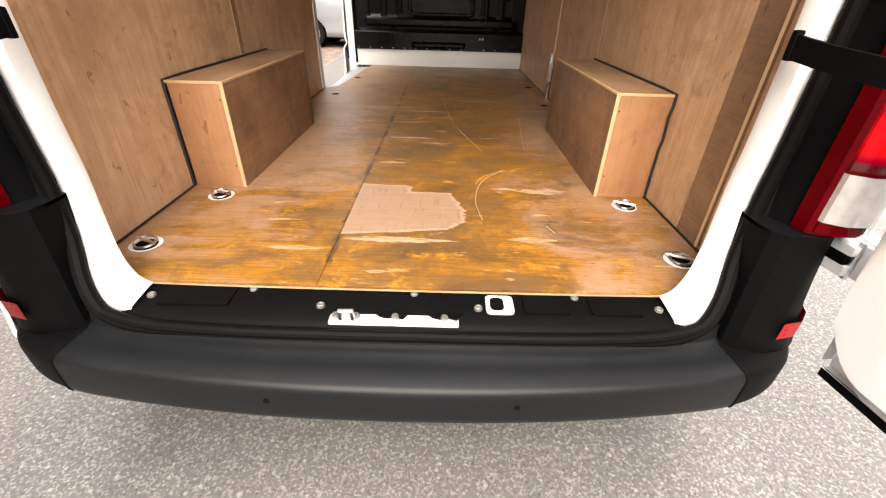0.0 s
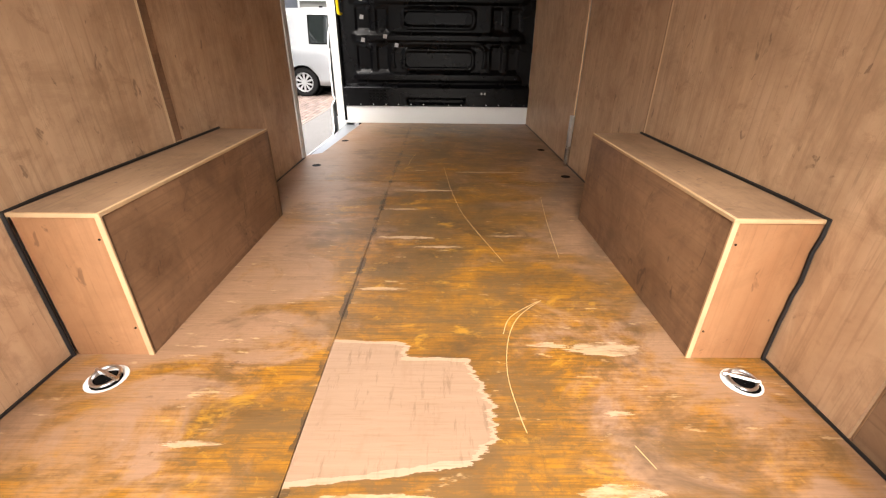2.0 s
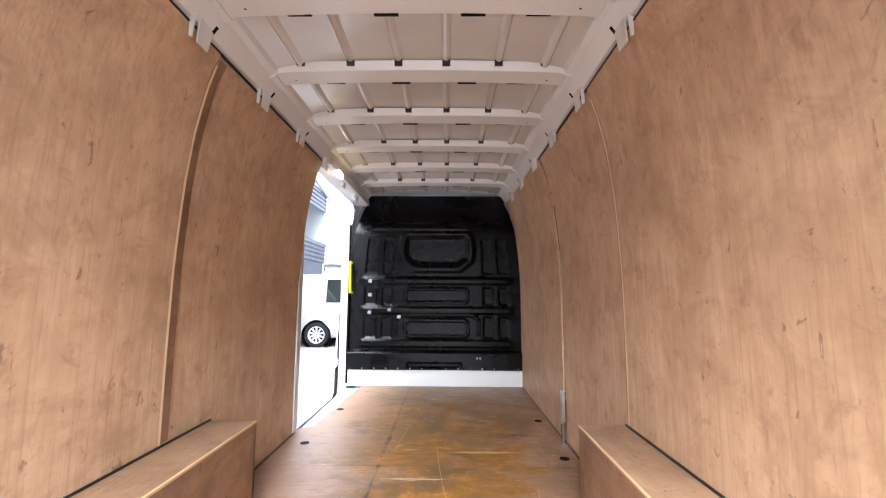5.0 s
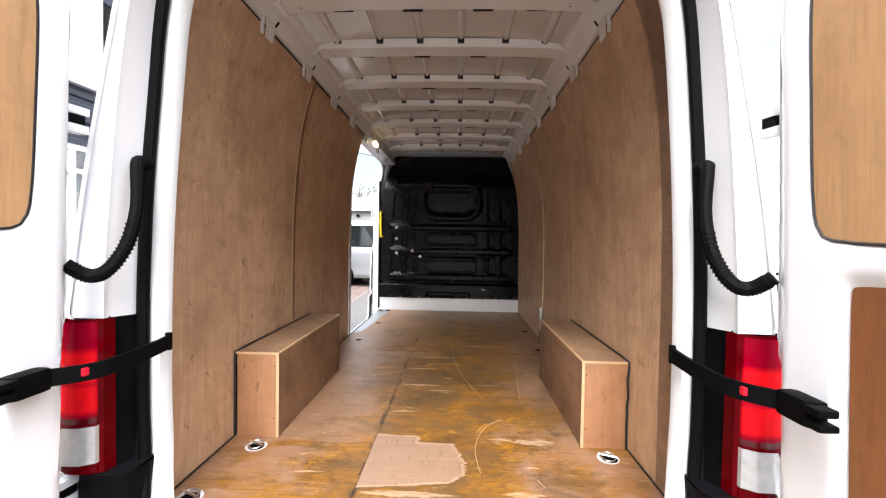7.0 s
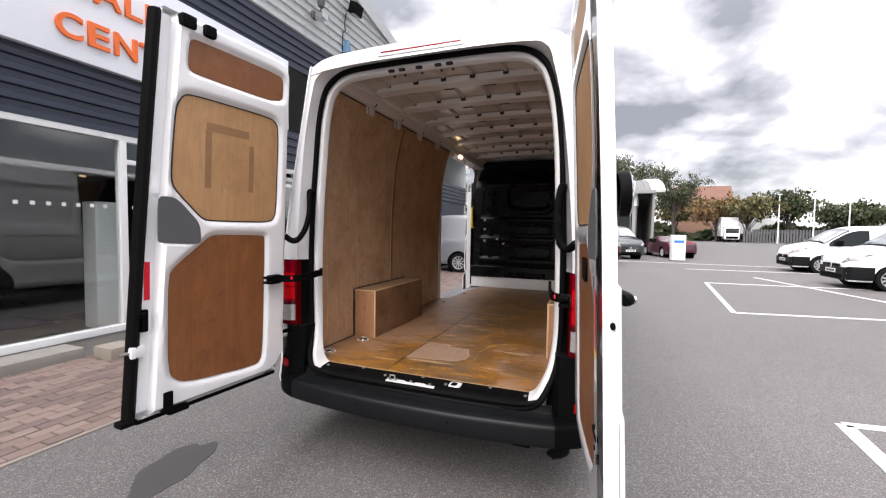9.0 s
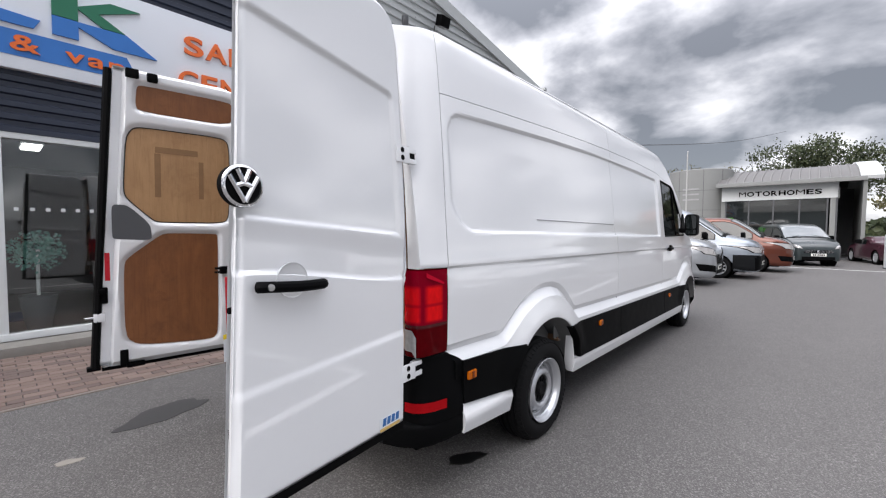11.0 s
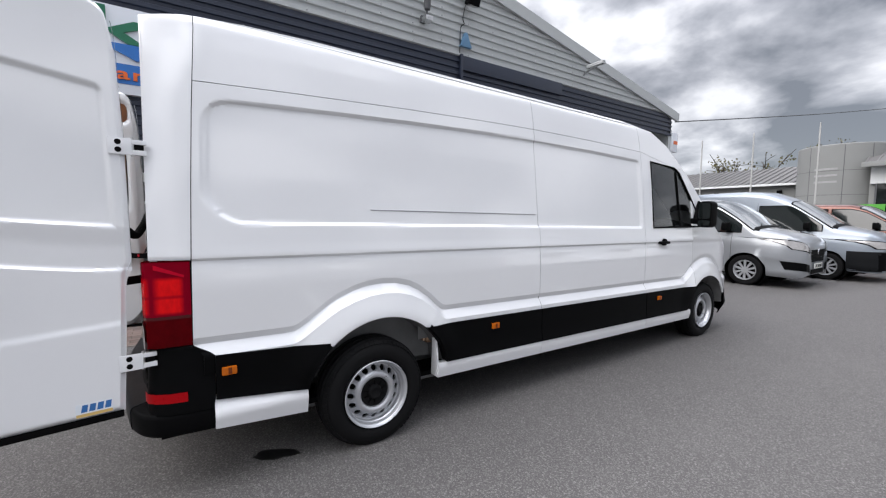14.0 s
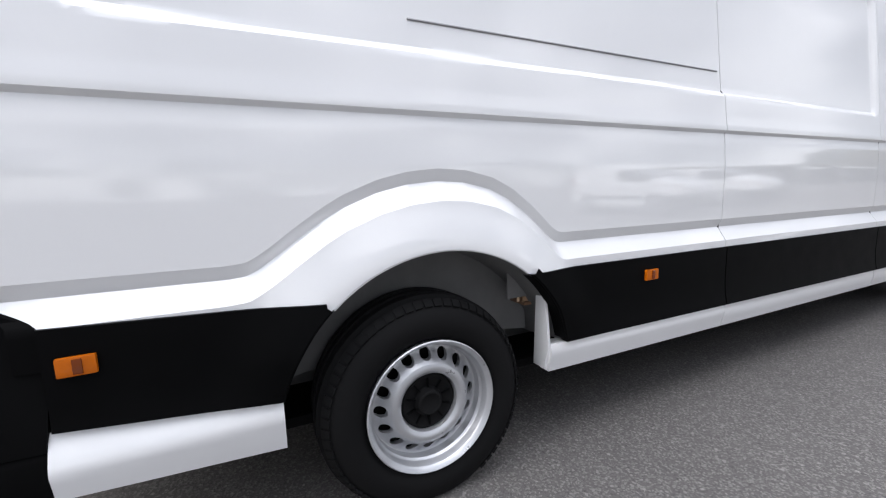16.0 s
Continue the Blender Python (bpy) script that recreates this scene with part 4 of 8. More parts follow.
TAIL_LINE = [(0.0, 2.552), (0.25, 2.549), (0.45, 2.541), (0.58, 2.533), (0.68, 2.512), (0.745, 2.475), (0.778, 2.42), (0.796, 2.33), (0.810, 2.25), (0.829, 2.14), (0.854, 2.0), (0.890, 1.8), (0.922, 1.6), (0.950, 1.4), (0.965, 1.25)]


def over(line, y):
    """An outline up one pillar, over the top of the rear opening and down the other."""
    return spline([(-x, y, z) for x, z in reversed(line)] + [(x, y, z) for x, z in line[1:]], 4)


hb = bmesh.new()
rings = [[hb.verts.new(p) for p in over(line, y)] for line, y in ((SEAL_LINE, 0.262), (SEAL_LINE, 0.245), (LIP_LINE, 0.160), (LIP_LINE, 0.142), (TAIL_LINE, 0.136), (TAIL_LINE, 0.165))]
for a, b2 in zip(rings, rings[1:]):
    for i in range(len(a) - 1):
        hb.faces.new((a[i], a[i + 1], b2[i + 1], b2[i]))
part("rear_frame", hb, WHITE, van, "white body edge round the rear opening")
part("roof_end", sheet(lambda u, k: (lambda p: Vector((p.x, (0.15, 0.14, 0.135)[k], p.z - (0, 0.02, 0.06)[k])))(roof_pt(0.15, u)), US, range(3)), WHITE, van)
hl = part("high_brake_lamp", prism(rounded(-0.25, 0.25, 2.502, 2.509, 0.003), "y", 0.128, 0.16, 0.002), REDLENS, van, "red high-level brake lamp")
part("lamp_housing", box(-0.27, 0.27, 0.130, 0.17, 2.485, 2.502, 0.004), WHITE, hl)
for x in (-0.20, -0.13, -0.02, 0.10, 0.17):
    part("header_slot", prism(rounded(x - 0.02, x + 0.02, 2.40, 2.416, 0.006), "y", 0.168, 0.18), RUBBER, van)
    part("header_hole", lathe([(0.176, 0.0), (0.176, 0.007), (0.182, 0.007)], (x + 0.02, 0, 2.375), "y", 10, closed=False), RUBBER, van)

# sill plate
part("sill_seal", tube(spline([(x, 0.066 + 0.045 * (abs(x) / 0.75) ** 4, 0.546 + 0.03 * max(0.0, abs(x) - 0.66) / 0.09) for x in (-0.75, -0.70, -0.6, -0.4, -0.2, 0, 0.2, 0.4, 0.6, 0.70, 0.75)], 4), 0.013, 10), RUBBER, van, "black rubber seal along the sill")
part("sill_plate", sheet(lambda x, k: Vector((x, (0.245, 0.17, 0.105, 0.090, 0.076)[k] + 0.02 * (abs(x) / 0.7) ** 4, (0.564, 0.562, 0.556, 0.545, 0.515)[k])), [-0.69 + 0.04 * k for k in range(35)] + [0.69], range(5)), BLACK, van, "black plastic sill plate with bolts")
for x, y in ((-0.647, 0.174), (-0.40, 0.208), (0.02, 0.205), (0.44, 0.205), (0.646, 0.167), (-0.21, 0.150), (0.185, 0.155)):
    b = lathe([(0.560, 0.011), (0.567, 0.010), (0.569, 0.006), (0.566, 0.0005)], (x, y, 0), "z", 10)
    part("bolt", b, BOLT, van)
for x0, x1 in ((-0.62, -0.44), (0.30, 0.42), (0.47, 0.60)):
    part("sill_pad", prism(rounded(x0, x1, 0.14, 0.225, 0.008), "z", 0.558, 0.5665, 0.002), BLACK, van)
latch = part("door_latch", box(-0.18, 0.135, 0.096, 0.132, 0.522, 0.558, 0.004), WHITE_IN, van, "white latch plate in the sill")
part("striker", tube([(-0.15, 0.10, 0.565), (-0.15, 0.10, 0.59), (-0.12, 0.10, 0.59), (-0.12, 0.10, 0.565)], 0.006, 8), ZINC, latch)
for x in (-0.165, -0.115, -0.02, 0.10):
    part("bolt", lathe([(0.562, 0.010), (0.568, 0.008), (0.568, 0.0005)], (x, 0.115, 0), "z", 10), BOLT, latch)
for x in (-0.03, 0.10):
    part("torn_edge", prism([(x - 0.045, 0.135), (x - 0.03, 0.118), (x - 0.012, 0.112), (x + 0.012, 0.116), (x + 0.03, 0.110), (x + 0.045, 0.135)], "z", 0.556, 0.5635), BLACK, latch)
cut = part("sill_hole", prism(rounded(0.205, 0.275, 0.135, 0.205, 0.012), "z", 0.560, 0.5655), WHITE_IN, van, "white edged latch hole")
part("hole", prism(rounded(0.215, 0.25, 0.145, 0.195, 0.014), "z", 0.5635, 0.567), RUBBER, cut)


# ---- rear doors ----
LEAN = radians(5.4)
PAN_UP = [(0.045, 2.21), (0.605, 2.21), (0.62, 2.25), (0.612, 2.36), (0.59, 2.375), (0.065, 2.375), (0.04, 2.34)]
PAN_WIN = [(0.10, 1.492), (0.50, 1.492), (0.54, 1.505), (0.68, 1.645), (0.693, 1.70), (0.675, 2.03), (0.642, 2.09), (0.60, 2.108), (0.12, 2.112), (0.075, 2.08), (0.065, 1.98), (0.068, 1.55)]
PAN_LOW = [(0.19, 0.632), (0.63, 0.668), (0.705, 0.735), (0.702, 1.22), (0.67, 1.265), (0.50, 1.405), (0.46, 1.418), (0.16, 1.412), (0.148, 1.395), (0.152, 0.68)]
PAN_PLATE = [(0.56, 1.372), (0.745, 1.380), (0.757, 1.395), (0.757, 1.585), (0.74, 1.602), (0.672, 1.598), (0.556, 1.478), (0.548, 1.39)]
DOORTOP = 2.47


def softened(pts, n=2, keep=0.82):
    """Round the corners of an outline."""
    for _ in range(n):
        out = []
        for (a, b), (c, d) in zip(pts, pts[1:] + pts[:1]):
            out += [(a * keep + c * (1 - keep), b * keep + d * (1 - keep)), (a * (1 - keep) + c * keep, b * (1 - keep) + d * keep)]
        pts = out
    return pts


PAN_UP, PAN_WIN, PAN_LOW, PAN_PLATE = [softened(p) for p in (PAN_UP, PAN_WIN, PAN_LOW, PAN_PLATE)]


def door_lean(z):
    return -0.02 * max(0.0, (z - 1.35) / 1.1) ** 1.6 - 0.03 * (z - 1.3)


def rear_door(s):
    lean = LEAN if s < 0 else radians(7.2)
    du = Vector((s * math.sin(lean), -math.cos(lean), 0))
    dw = Vector((s * math.cos(lean), math.sin(lean), 0))
    H = Vector((s * 0.862, 0.02, 0))

    def W(u, w, z):
        if s > 0 and w < 0.08:
            w = 0.026 + 0.68 * w
        return H + u * du + (w + door_lean(z)) * dw + Vector((0, 0, z))

    def warp(b):
        for v in b.verts:
            v.co = W(v.co.x, v.co.y, v.co.z)
        return b
    side = "white rear door, open, lined with plywood panels"
    d = thing("rear_door", "", "")
    d["label"] = side
    d.parent = van
    fs = [poly(p) for p in (PAN_UP, PAN_WIN, PAN_LOW, PAN_PLATE)]
    rec = [poly([(0.015, 1.415), (0.90, 1.485), (0.90, 2.20), (0.70, 2.17), (0.09, 2.11), (0.035, 2.05)])]

    def hinge_u(z):
        return lerp_table([(0.5, 0.02), (0.9, 0.0), (1.19, -0.012), (1.215, -0.018), (1.245, -0.034), (1.26, -0.036), (1.9, -0.03), (2.3, -0.015), (2.47, 0.01)], z)

    def free_u(z):
        return 0.838 - 0.056 * (z - 0.55)

    def top(u):
        t = max(0.0, 1 - (u - hinge_u(2.47)) / 0.12)
        return DOORTOP - 0.10 * (1 - math.sqrt(max(0.0, 1 - t * t)))

    def grid(fn, u1, n, m, corner=0.0):
        b = bmesh.new()
        V = []
        for j in range(m + 1):
            row = []
            for i in range(n + 1):
                zf = j / m
                u = 0.0 + i / n
                z = 0.545 + (DOORTOP - 0.545) * zf
                uu = hinge_u(z) + (free_u(z) + u1 - hinge_u(z)) * u
                zz = 0.545 + (top(uu) - 0.545) * zf
                zz += 0.085 * smoothstep(0.0, 0.8, uu) * max(0.0, 1 - abs(zz - 1.222) / 0.5)
                lo = corner * max(0.0, 1 - (uu - hinge_u(0.6)) / 0.11) ** 2.2 * max(0.0, 1 - zf * 4) ** 2
                row.append(b.verts.new(W(uu, fn(uu, zz), zz + lo)))
            V.append(row)
        for j in range(m):
            for i in range(n):
                b.faces.new((V[j][i], V[j][i + 1], V[j + 1][i + 1], V[j + 1][i]))
        return b

    def w_in(u, z):
        q = min(f(u, z) for f in fs[:3])
        w = 0.020 * smoothstep(0.028, -0.002, q)
        w += (0.045 * smoothstep(-0.066, -0.052, u - free_u(z)) if s < 0 else 0.03 * smoothstep(-0.010, 0.004, u - free_u(z))) + 0.05 * smoothstep(0.012, -0.03, u)
        w += 0.05 * smoothstep(0.585, 0.545, z) + 0.03 * smoothstep(DOORTOP - 0.03, DOORTOP, z)
        w += 0.006 * smoothstep(0.01, -0.004, fs[3](u, z))
        return w

    def w_out(u, z):
        w = 0.100 - 0.014 * smoothstep(0.0, -0.022, rec[0](u, z))
        bl = 1.215 + 0.085 * smoothstep(0.0, 0.8, u)
        w -= 0.012 * smoothstep(bl, bl + 0.014, z) * smoothstep(bl + 0.22, bl + 0.10, z)
        lo = 0.985 - 0.06 * u
        w += 0.006 * smoothstep(lo, lo - 0.03, z)
        edge = min(u - hinge_u(z), free_u(z) - u, z - 0.545, top(u) - z)
        w -= 0.02 * (1 - smoothstep(0.0, 0.025, edge))
        return w
    part("inner_skin", grid(w_in, -0.003 if s < 0 else -0.014, 66, 150, 0.11), WHITE, d, "white pressed inner skin")
    part("outer_skin", grid(w_out, 0.0, 110, 230), WHITE, d, "glossy white outer skin")
    ed = [0.56 + 0.05 * k for k in range(38)]
    # hinges: a plate on the door, a jaw and a black block on the pillar
    for z in (0.772, 1.80):
        h = part("hinge", warp(box(-0.058, 0.035, 0.101, 0.109, z - 0.04, z + 0.038, 0.004)), WHITE, van, "white steel door hinge")
        for zz in (z - 0.018, z + 0.018):
            part("hinge_hole", warp(lathe([(0.1095, 0.013), (0.111, 0.012), (0.1085, 0.0005)], (-0.005, 0, zz), "y", 14)), RUBBER, h)
        part("jaw", warp(box(-0.115, -0.056, 0.075, 0.105, z + 0.012, z + 0.034, 0.004)), WHITE, h)
        part("jaw", warp(box(-0.115, -0.056, 0.075, 0.105, z - 0.038, z - 0.014, 0.004)), WHITE, h)
        part("block", warp(box(-0.105, -0.065, 0.078, 0.101, z - 0.014, z + 0.012, 0.002)), RUBBER, h)
        part("hinge_pin", warp(lathe([(z - 0.046, 0.007), (z + 0.044, 0.007)], (-0.06, 0.098, 0), "z", 10)), ZINC, h)
    part("edge", sheet(lambda z, k: W(free_u(z) + (-0.002, -0.002, -0.002)[k] + (-0.013 if s > 0 and k == 0 else 0.0), ((0.04 if s < 0 else 0.026), 0.06, 0.085)[k], z), ed + [DOORTOP - 0.005], range(3)), WHITE, d)
    part("hinge_edge", sheet(lambda z, k: W(hinge_u(z), (0.045, 0.06, 0.085)[k], z), ed[:-1] + [2.38], range(3)), WHITE, d)
    part("bottom_edge", sheet(lambda u, k: W(u, (0.045, 0.06, 0.085)[k], 0.546), [0.022 + 0.05 * k for k in range(17)], range(3)), WHITE, d)
    part("top_edge", sheet(lambda u, k: W(u, (0.028, 0.06, 0.085)[k], top(u) - 0.001), [0.05 + 0.05 * k for k in range(14)] + [0.728], range(3)), WHITE, d)
    part("bottom_rubber", sheet(lambda u, k: W(u, (0.05, 0.05, 0.095, 0.095)[k], (0.548, 0.522, 0.517, 0.551)[k]), [0.024 + 0.05 * k for k in range(17)], range(4)), RUBBER, d, "black rubber strip under the door")

    def sealing(pts, w0):
        part("panel_edge", tube([W(u, w0, z) for u, z in pts], 0.0035, 5, True), SEALANT, d)
    # panels of plywood, split so that they follow the lean
    def laid(name, pts, mat, w0, label):
        f = poly(pts)
        us, zs = [p[0] for p in pts], [p[1] for p in pts]
        c = Vector((sum(us) / len(us), 0, sum(zs) / len(zs)))
        b = bmesh.new()
        rings = []
        for q in (1.0, 0.75, 0.5, 0.25):
            ring = []
            for i in range(len(pts)):
                (a0, b0), (a1, b1) = pts[i], pts[(i + 1) % len(pts)]
                for t in (0, 0.5):
                    u, z = a0 + (a1 - a0) * t, b0 + (b1 - b0) * t
                    ring.append(b.verts.new(W(c.x + (u - c.x) * q, w0, c.z + (z - c.z) * q)))
            rings.append(ring)
        n = len(rings[0])
        for r0, r1 in zip(rings, rings[1:]):
            for k in range(n):
                b.faces.new((r0[k], r0[(k + 1) % n], r1[(k + 1) % n], r1[k]))
        mid = b.verts.new(W(c.x, w0, c.z))
        for k in range(n):
            b.faces.new((rings[-1][k], rings[-1][(k + 1) % n], mid))
        lowr = [b.verts.new(v.co + 0.006 * dw) for v in rings[0]]
        for k in range(n):
            b.faces.new((rings[0][k], rings[0][(k + 1) % n], lowr[(k + 1) % n], lowr[k]))
        ob = part(name, b, mat, d, label)
        return ob
    laid("plywood_panel", PAN_UP, PLY_RED if s < 0 else PLY_GOLD, 0.014, "brown plywood top panel")
    wp = laid("plywood_panel", PAN_WIN, PLY_GOLD, 0.016, "pale golden plywood panel")
    laid("plywood_panel", PAN_LOW, PLY_RED, 0.012, "reddish brown plywood lower panel")
    laid("grey_panel", PAN_PLATE, GREYPAD, 0.002, "dark grey card cover")
    sealing(PAN_WIN, 0.016)
    tape = plain("tape_mark", (0.265, 0.145, 0.065), 0.6, vary=0.2, scale=20)
    if s < 0:
        for a, b0, c0, e in ((0.27, 1.955, 0.52, 1.995), (0.49, 1.66, 0.525, 1.95), (0.235, 1.66, 0.265, 1.92)):
            m = sheet(lambda u, z: W(u, 0.0150, z), [a, (a + c0) / 2, c0], [b0, (b0 + e) / 2, e])
            part("tape_mark", m, tape, wp, "dark old tape mark")
    # red tape, locks
    part("red_reflector", sheet(lambda u, z: W(u, 0.043 if s < 0 else -0.002, z), [0.765, 0.795] if s > 0 else [0.770, 0.796], [1.112, 1.20, 1.292]), REDTAPE, d, "red reflector strip")
    if s < 0:
        part("edge_seal", tube([W(free_u(z) + 0.022, 0.055, z) for z in [0.55 + 0.1 * k for k in range(20)]], 0.022, 8, flat=1.6), RUBBER, d, "black rubber seal on the door edge")
        part("seal_foot", warp(box(0.83, 0.90, 0.03, 0.09, 0.535, 0.56, 0.006)), RUBBER, d)
        hd = part("inner_latch", warp(box(0.785, 0.815, 0.025, 0.05, 0.965, 1.07, 0.006)), BLACK, d, "black latch lever")
        part("latch_arm", warp(box(0.80, 0.835, 0.01, 0.035, 1.03, 1.06, 0.006)), BLACK, hd)
        lk = part("lock_pin", warp(box(0.80, 0.86, 0.02, 0.06, 0.85, 0.905, 0.01)), WHITE, d)
        part("pin", warp(lathe([(0.85, 0.008), (0.90, 0.006)], (0, 0.04, 0.878), "x", 10)), ZINC, lk)
        part("bottom_catch", warp(box(0.69, 0.735, -0.008, 0.04, 0.555, 0.655, 0.008)), RUBBER, d)
        part("bottom_catch", warp(box(0.60, 0.70, 0.01, 0.06, 0.525, 0.556, 0.008)), RUBBER, d)
        part("top_catch", warp(box(0.60, 0.67, -0.02, 0.03, 2.405, 2.462, 0.012)), RUBBER, d)
        part("top_catch", warp(box(0.50, 0.56, -0.025, 0.03, 2.40, 2.455, 0.015)), RUBBER, d)
    else:
        part("sticker", sheet(lambda u, z: W(u, -0.002, z), [0.755, 0.806], [1.02, 1.06, 1.09]), plain("paper", (0.65, 0.66, 0.68), 0.5), d, "small warning sticker")
        part("sticker_head", sheet(lambda u, z: W(u, -0.0025, z), [0.755, 0.806], [1.092, 1.108]), YELLOW, d)
        pull = part("door_pull", warp(prism(rounded(0.342, 0.485, 1.278, 1.366, 0.022), "y", 0.000, 0.014, 0.003)), BLACK, d, "black recessed door pull")
        part("pull_pocket", warp(prism(rounded(0.372, 0.455, 1.290, 1.335, 0.014), "y", -0.001, 0.004, 0.002)), RUBBER, pull)
        part("grey_panel", warp(prism([(0.742, 1.262), (0.752, 1.27), (0.752, 1.33), (0.70, 1.325)], "y", -0.0015, 0.012)), GREYPAD, d)
        for z in (0.80, 0.865):
            part("bolt", warp(lathe([(0.002, 0.009), (-0.004, 0.008)], (0.76, 0, z), "y", 10)), RUBBER, d)
        part("edge_buffer", warp(lathe([(0.80, 0.012), (0.812, 0.010)], (0, 0.065, 1.19), "x", 12)), RUBBER, d)
        part("edge_catch", warp(box(0.70, 0.79, -0.003, 0.01, 0.828, 0.846, 0.004)), RUBBER, d)
        part("edge_slot", warp(box(0.795, 0.803, -0.003, 0.01, 0.77, 0.80, 0.002)), RUBBER, d)
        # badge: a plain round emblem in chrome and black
        bc = (0.774, 1.578)
        part("emblem_base", warp(lathe([(0.085, 0.060), (0.087, 0.066), (0.112, 0.067), (0.118, 0.0655)], (bc[0], 0, bc[1]), "y", 40, closed=False)), RUBBER, d)
        bd = part("emblem", warp(lathe([(0.116, 0.067), (0.120, 0.064), (0.122, 0.058), (0.116, 0.055)], (bc[0], 0, bc[1]), "y", 40, closed=False)), CHROME, d, "round chrome and black emblem")
        part("emblem_field", warp(lathe([(0.100, 0.0005), (0.120, 0.0005), (0.119, 0.03), (0.115, 0.057)], (bc[0], 0, bc[1]), "y", 40, closed=False)), RUBBER, bd)
        for (a, b0), (c0, e) in (((-0.046, 0.030), (0.0, -0.050)), ((0.046, 0.030), (0.0, -0.050)), ((-0.020, 0.050), (0.0, 0.008)), ((0.020, 0.050), (0.0, 0.008)), ((-0.028, -0.002), (0.0, 0.008)), ((0.028, -0.002), (0.0, 0.008))):
            part("emblem_bar", warp(tube([(bc[0] + a, 0.119, bc[1] + b0), (bc[0] + c0, 0.120, bc[1] + e)], 0.0085, 6)), CHROME, bd)
        # handle with its cup
        part("handle_cup", warp(lathe([(0.094, 0.062), (0.103, 0.062), (0.099, 0.055), (0.097, 0.0005)], (0.60, 0, 1.268), "y", 28)), WHITE, d)
        hp = [(0.735, 0.112, 1.258), (0.715, 0.130, 1.258), (0.60, 0.140, 1.250), (0.50, 0.130, 1.247), (0.482, 0.112, 1.246)]
        hb = part("door_handle", warp(tube(spline(hp, 5), 0.019, 10)), BLACK, d, "black outer door handle")
        part("key_lock", warp(lathe([(0.135, 0.012), (0.152, 0.011), (0.153, 0.0005)], (0.712, 0, 1.258), "y", 14)), ZINC, hb)
        st = part("dealer_sticker", warp(prism(rounded(0.065, 0.195, 0.562, 0.622, 0.004), "y", 0.1065, 0.1075)), plain("sticker_pale", (0.70, 0.74, 0.78), 0.4), d, "pale rectangular dealer sticker")
        for k in range(4):
            u0 = 0.178 - 0.028 * k
            part("sticker_bar", warp(prism([(u0 - 0.022, 0.584), (u0, 0.584), (u0 - 0.006, 0.617), (u0 - 0.026, 0.617)], "y", 0.1075, 0.1082)), plain("sticker_blue", (0.03, 0.14, 0.38), 0.4), st)
        part("sticker_bar", warp(prism(rounded(0.066, 0.194, 0.563, 0.577, 0.002), "y", 0.1075, 0.1082)), plain("sticker_gold", (0.62, 0.42, 0.14), 0.4), st)
    return d


rear_door(-1)
rear_door(1)

# ---- load space ----
FLOOR = 0.575


def outline(n, px, py, pts):
    """Distance to a convex outline on the floor, below nought inside; the points run anticlockwise."""
    d = None
    for (ax, ay), (bx, by) in zip(pts, pts[1:] + pts[:1]):
        w = math.hypot(bx - ax, by - ay)
        e = n.math("SUBTRACT", n.math("MULTIPLY", n.math("SUBTRACT", px, ax), (by - ay) / w), n.math("MULTIPLY", n.math("SUBTRACT", py, ay), (bx - ax) / w))
        d = e if d is None else n.math("MAXIMUM", d, e)
    return d


# bare scrapes in the varnish: middle and half lengths
SCRAPES = [(-0.05, 0.463, 0.175, 0.018), (0.375, 0.484, 0.075, 0.017), (0.48, 0.870, 0.105, 0.028), (0.34, 0.884, 0.055, 0.011), (0.438, 0.659, 0.032, 0.008), (-0.04, 2.146, 0.185, 0.011), (-0.137, 1.865, 0.09, 0.012), (-0.10, 1.548, 0.135, 0.015),
           (-0.148, 1.157, 0.085, 0.011), (0.035, 1.465, 0.09, 0.010), (0.353, 2.497, 0.235, 0.014), (-0.08, 2.53, 0.05, 0.010), (-0.096, 0.287, 0.034, 0.009), (-0.45, 0.58, 0.05, 0.008), (-0.36, 0.40, 0.10, 0.012), (0.32, 1.57, 0.10, 0.006)]


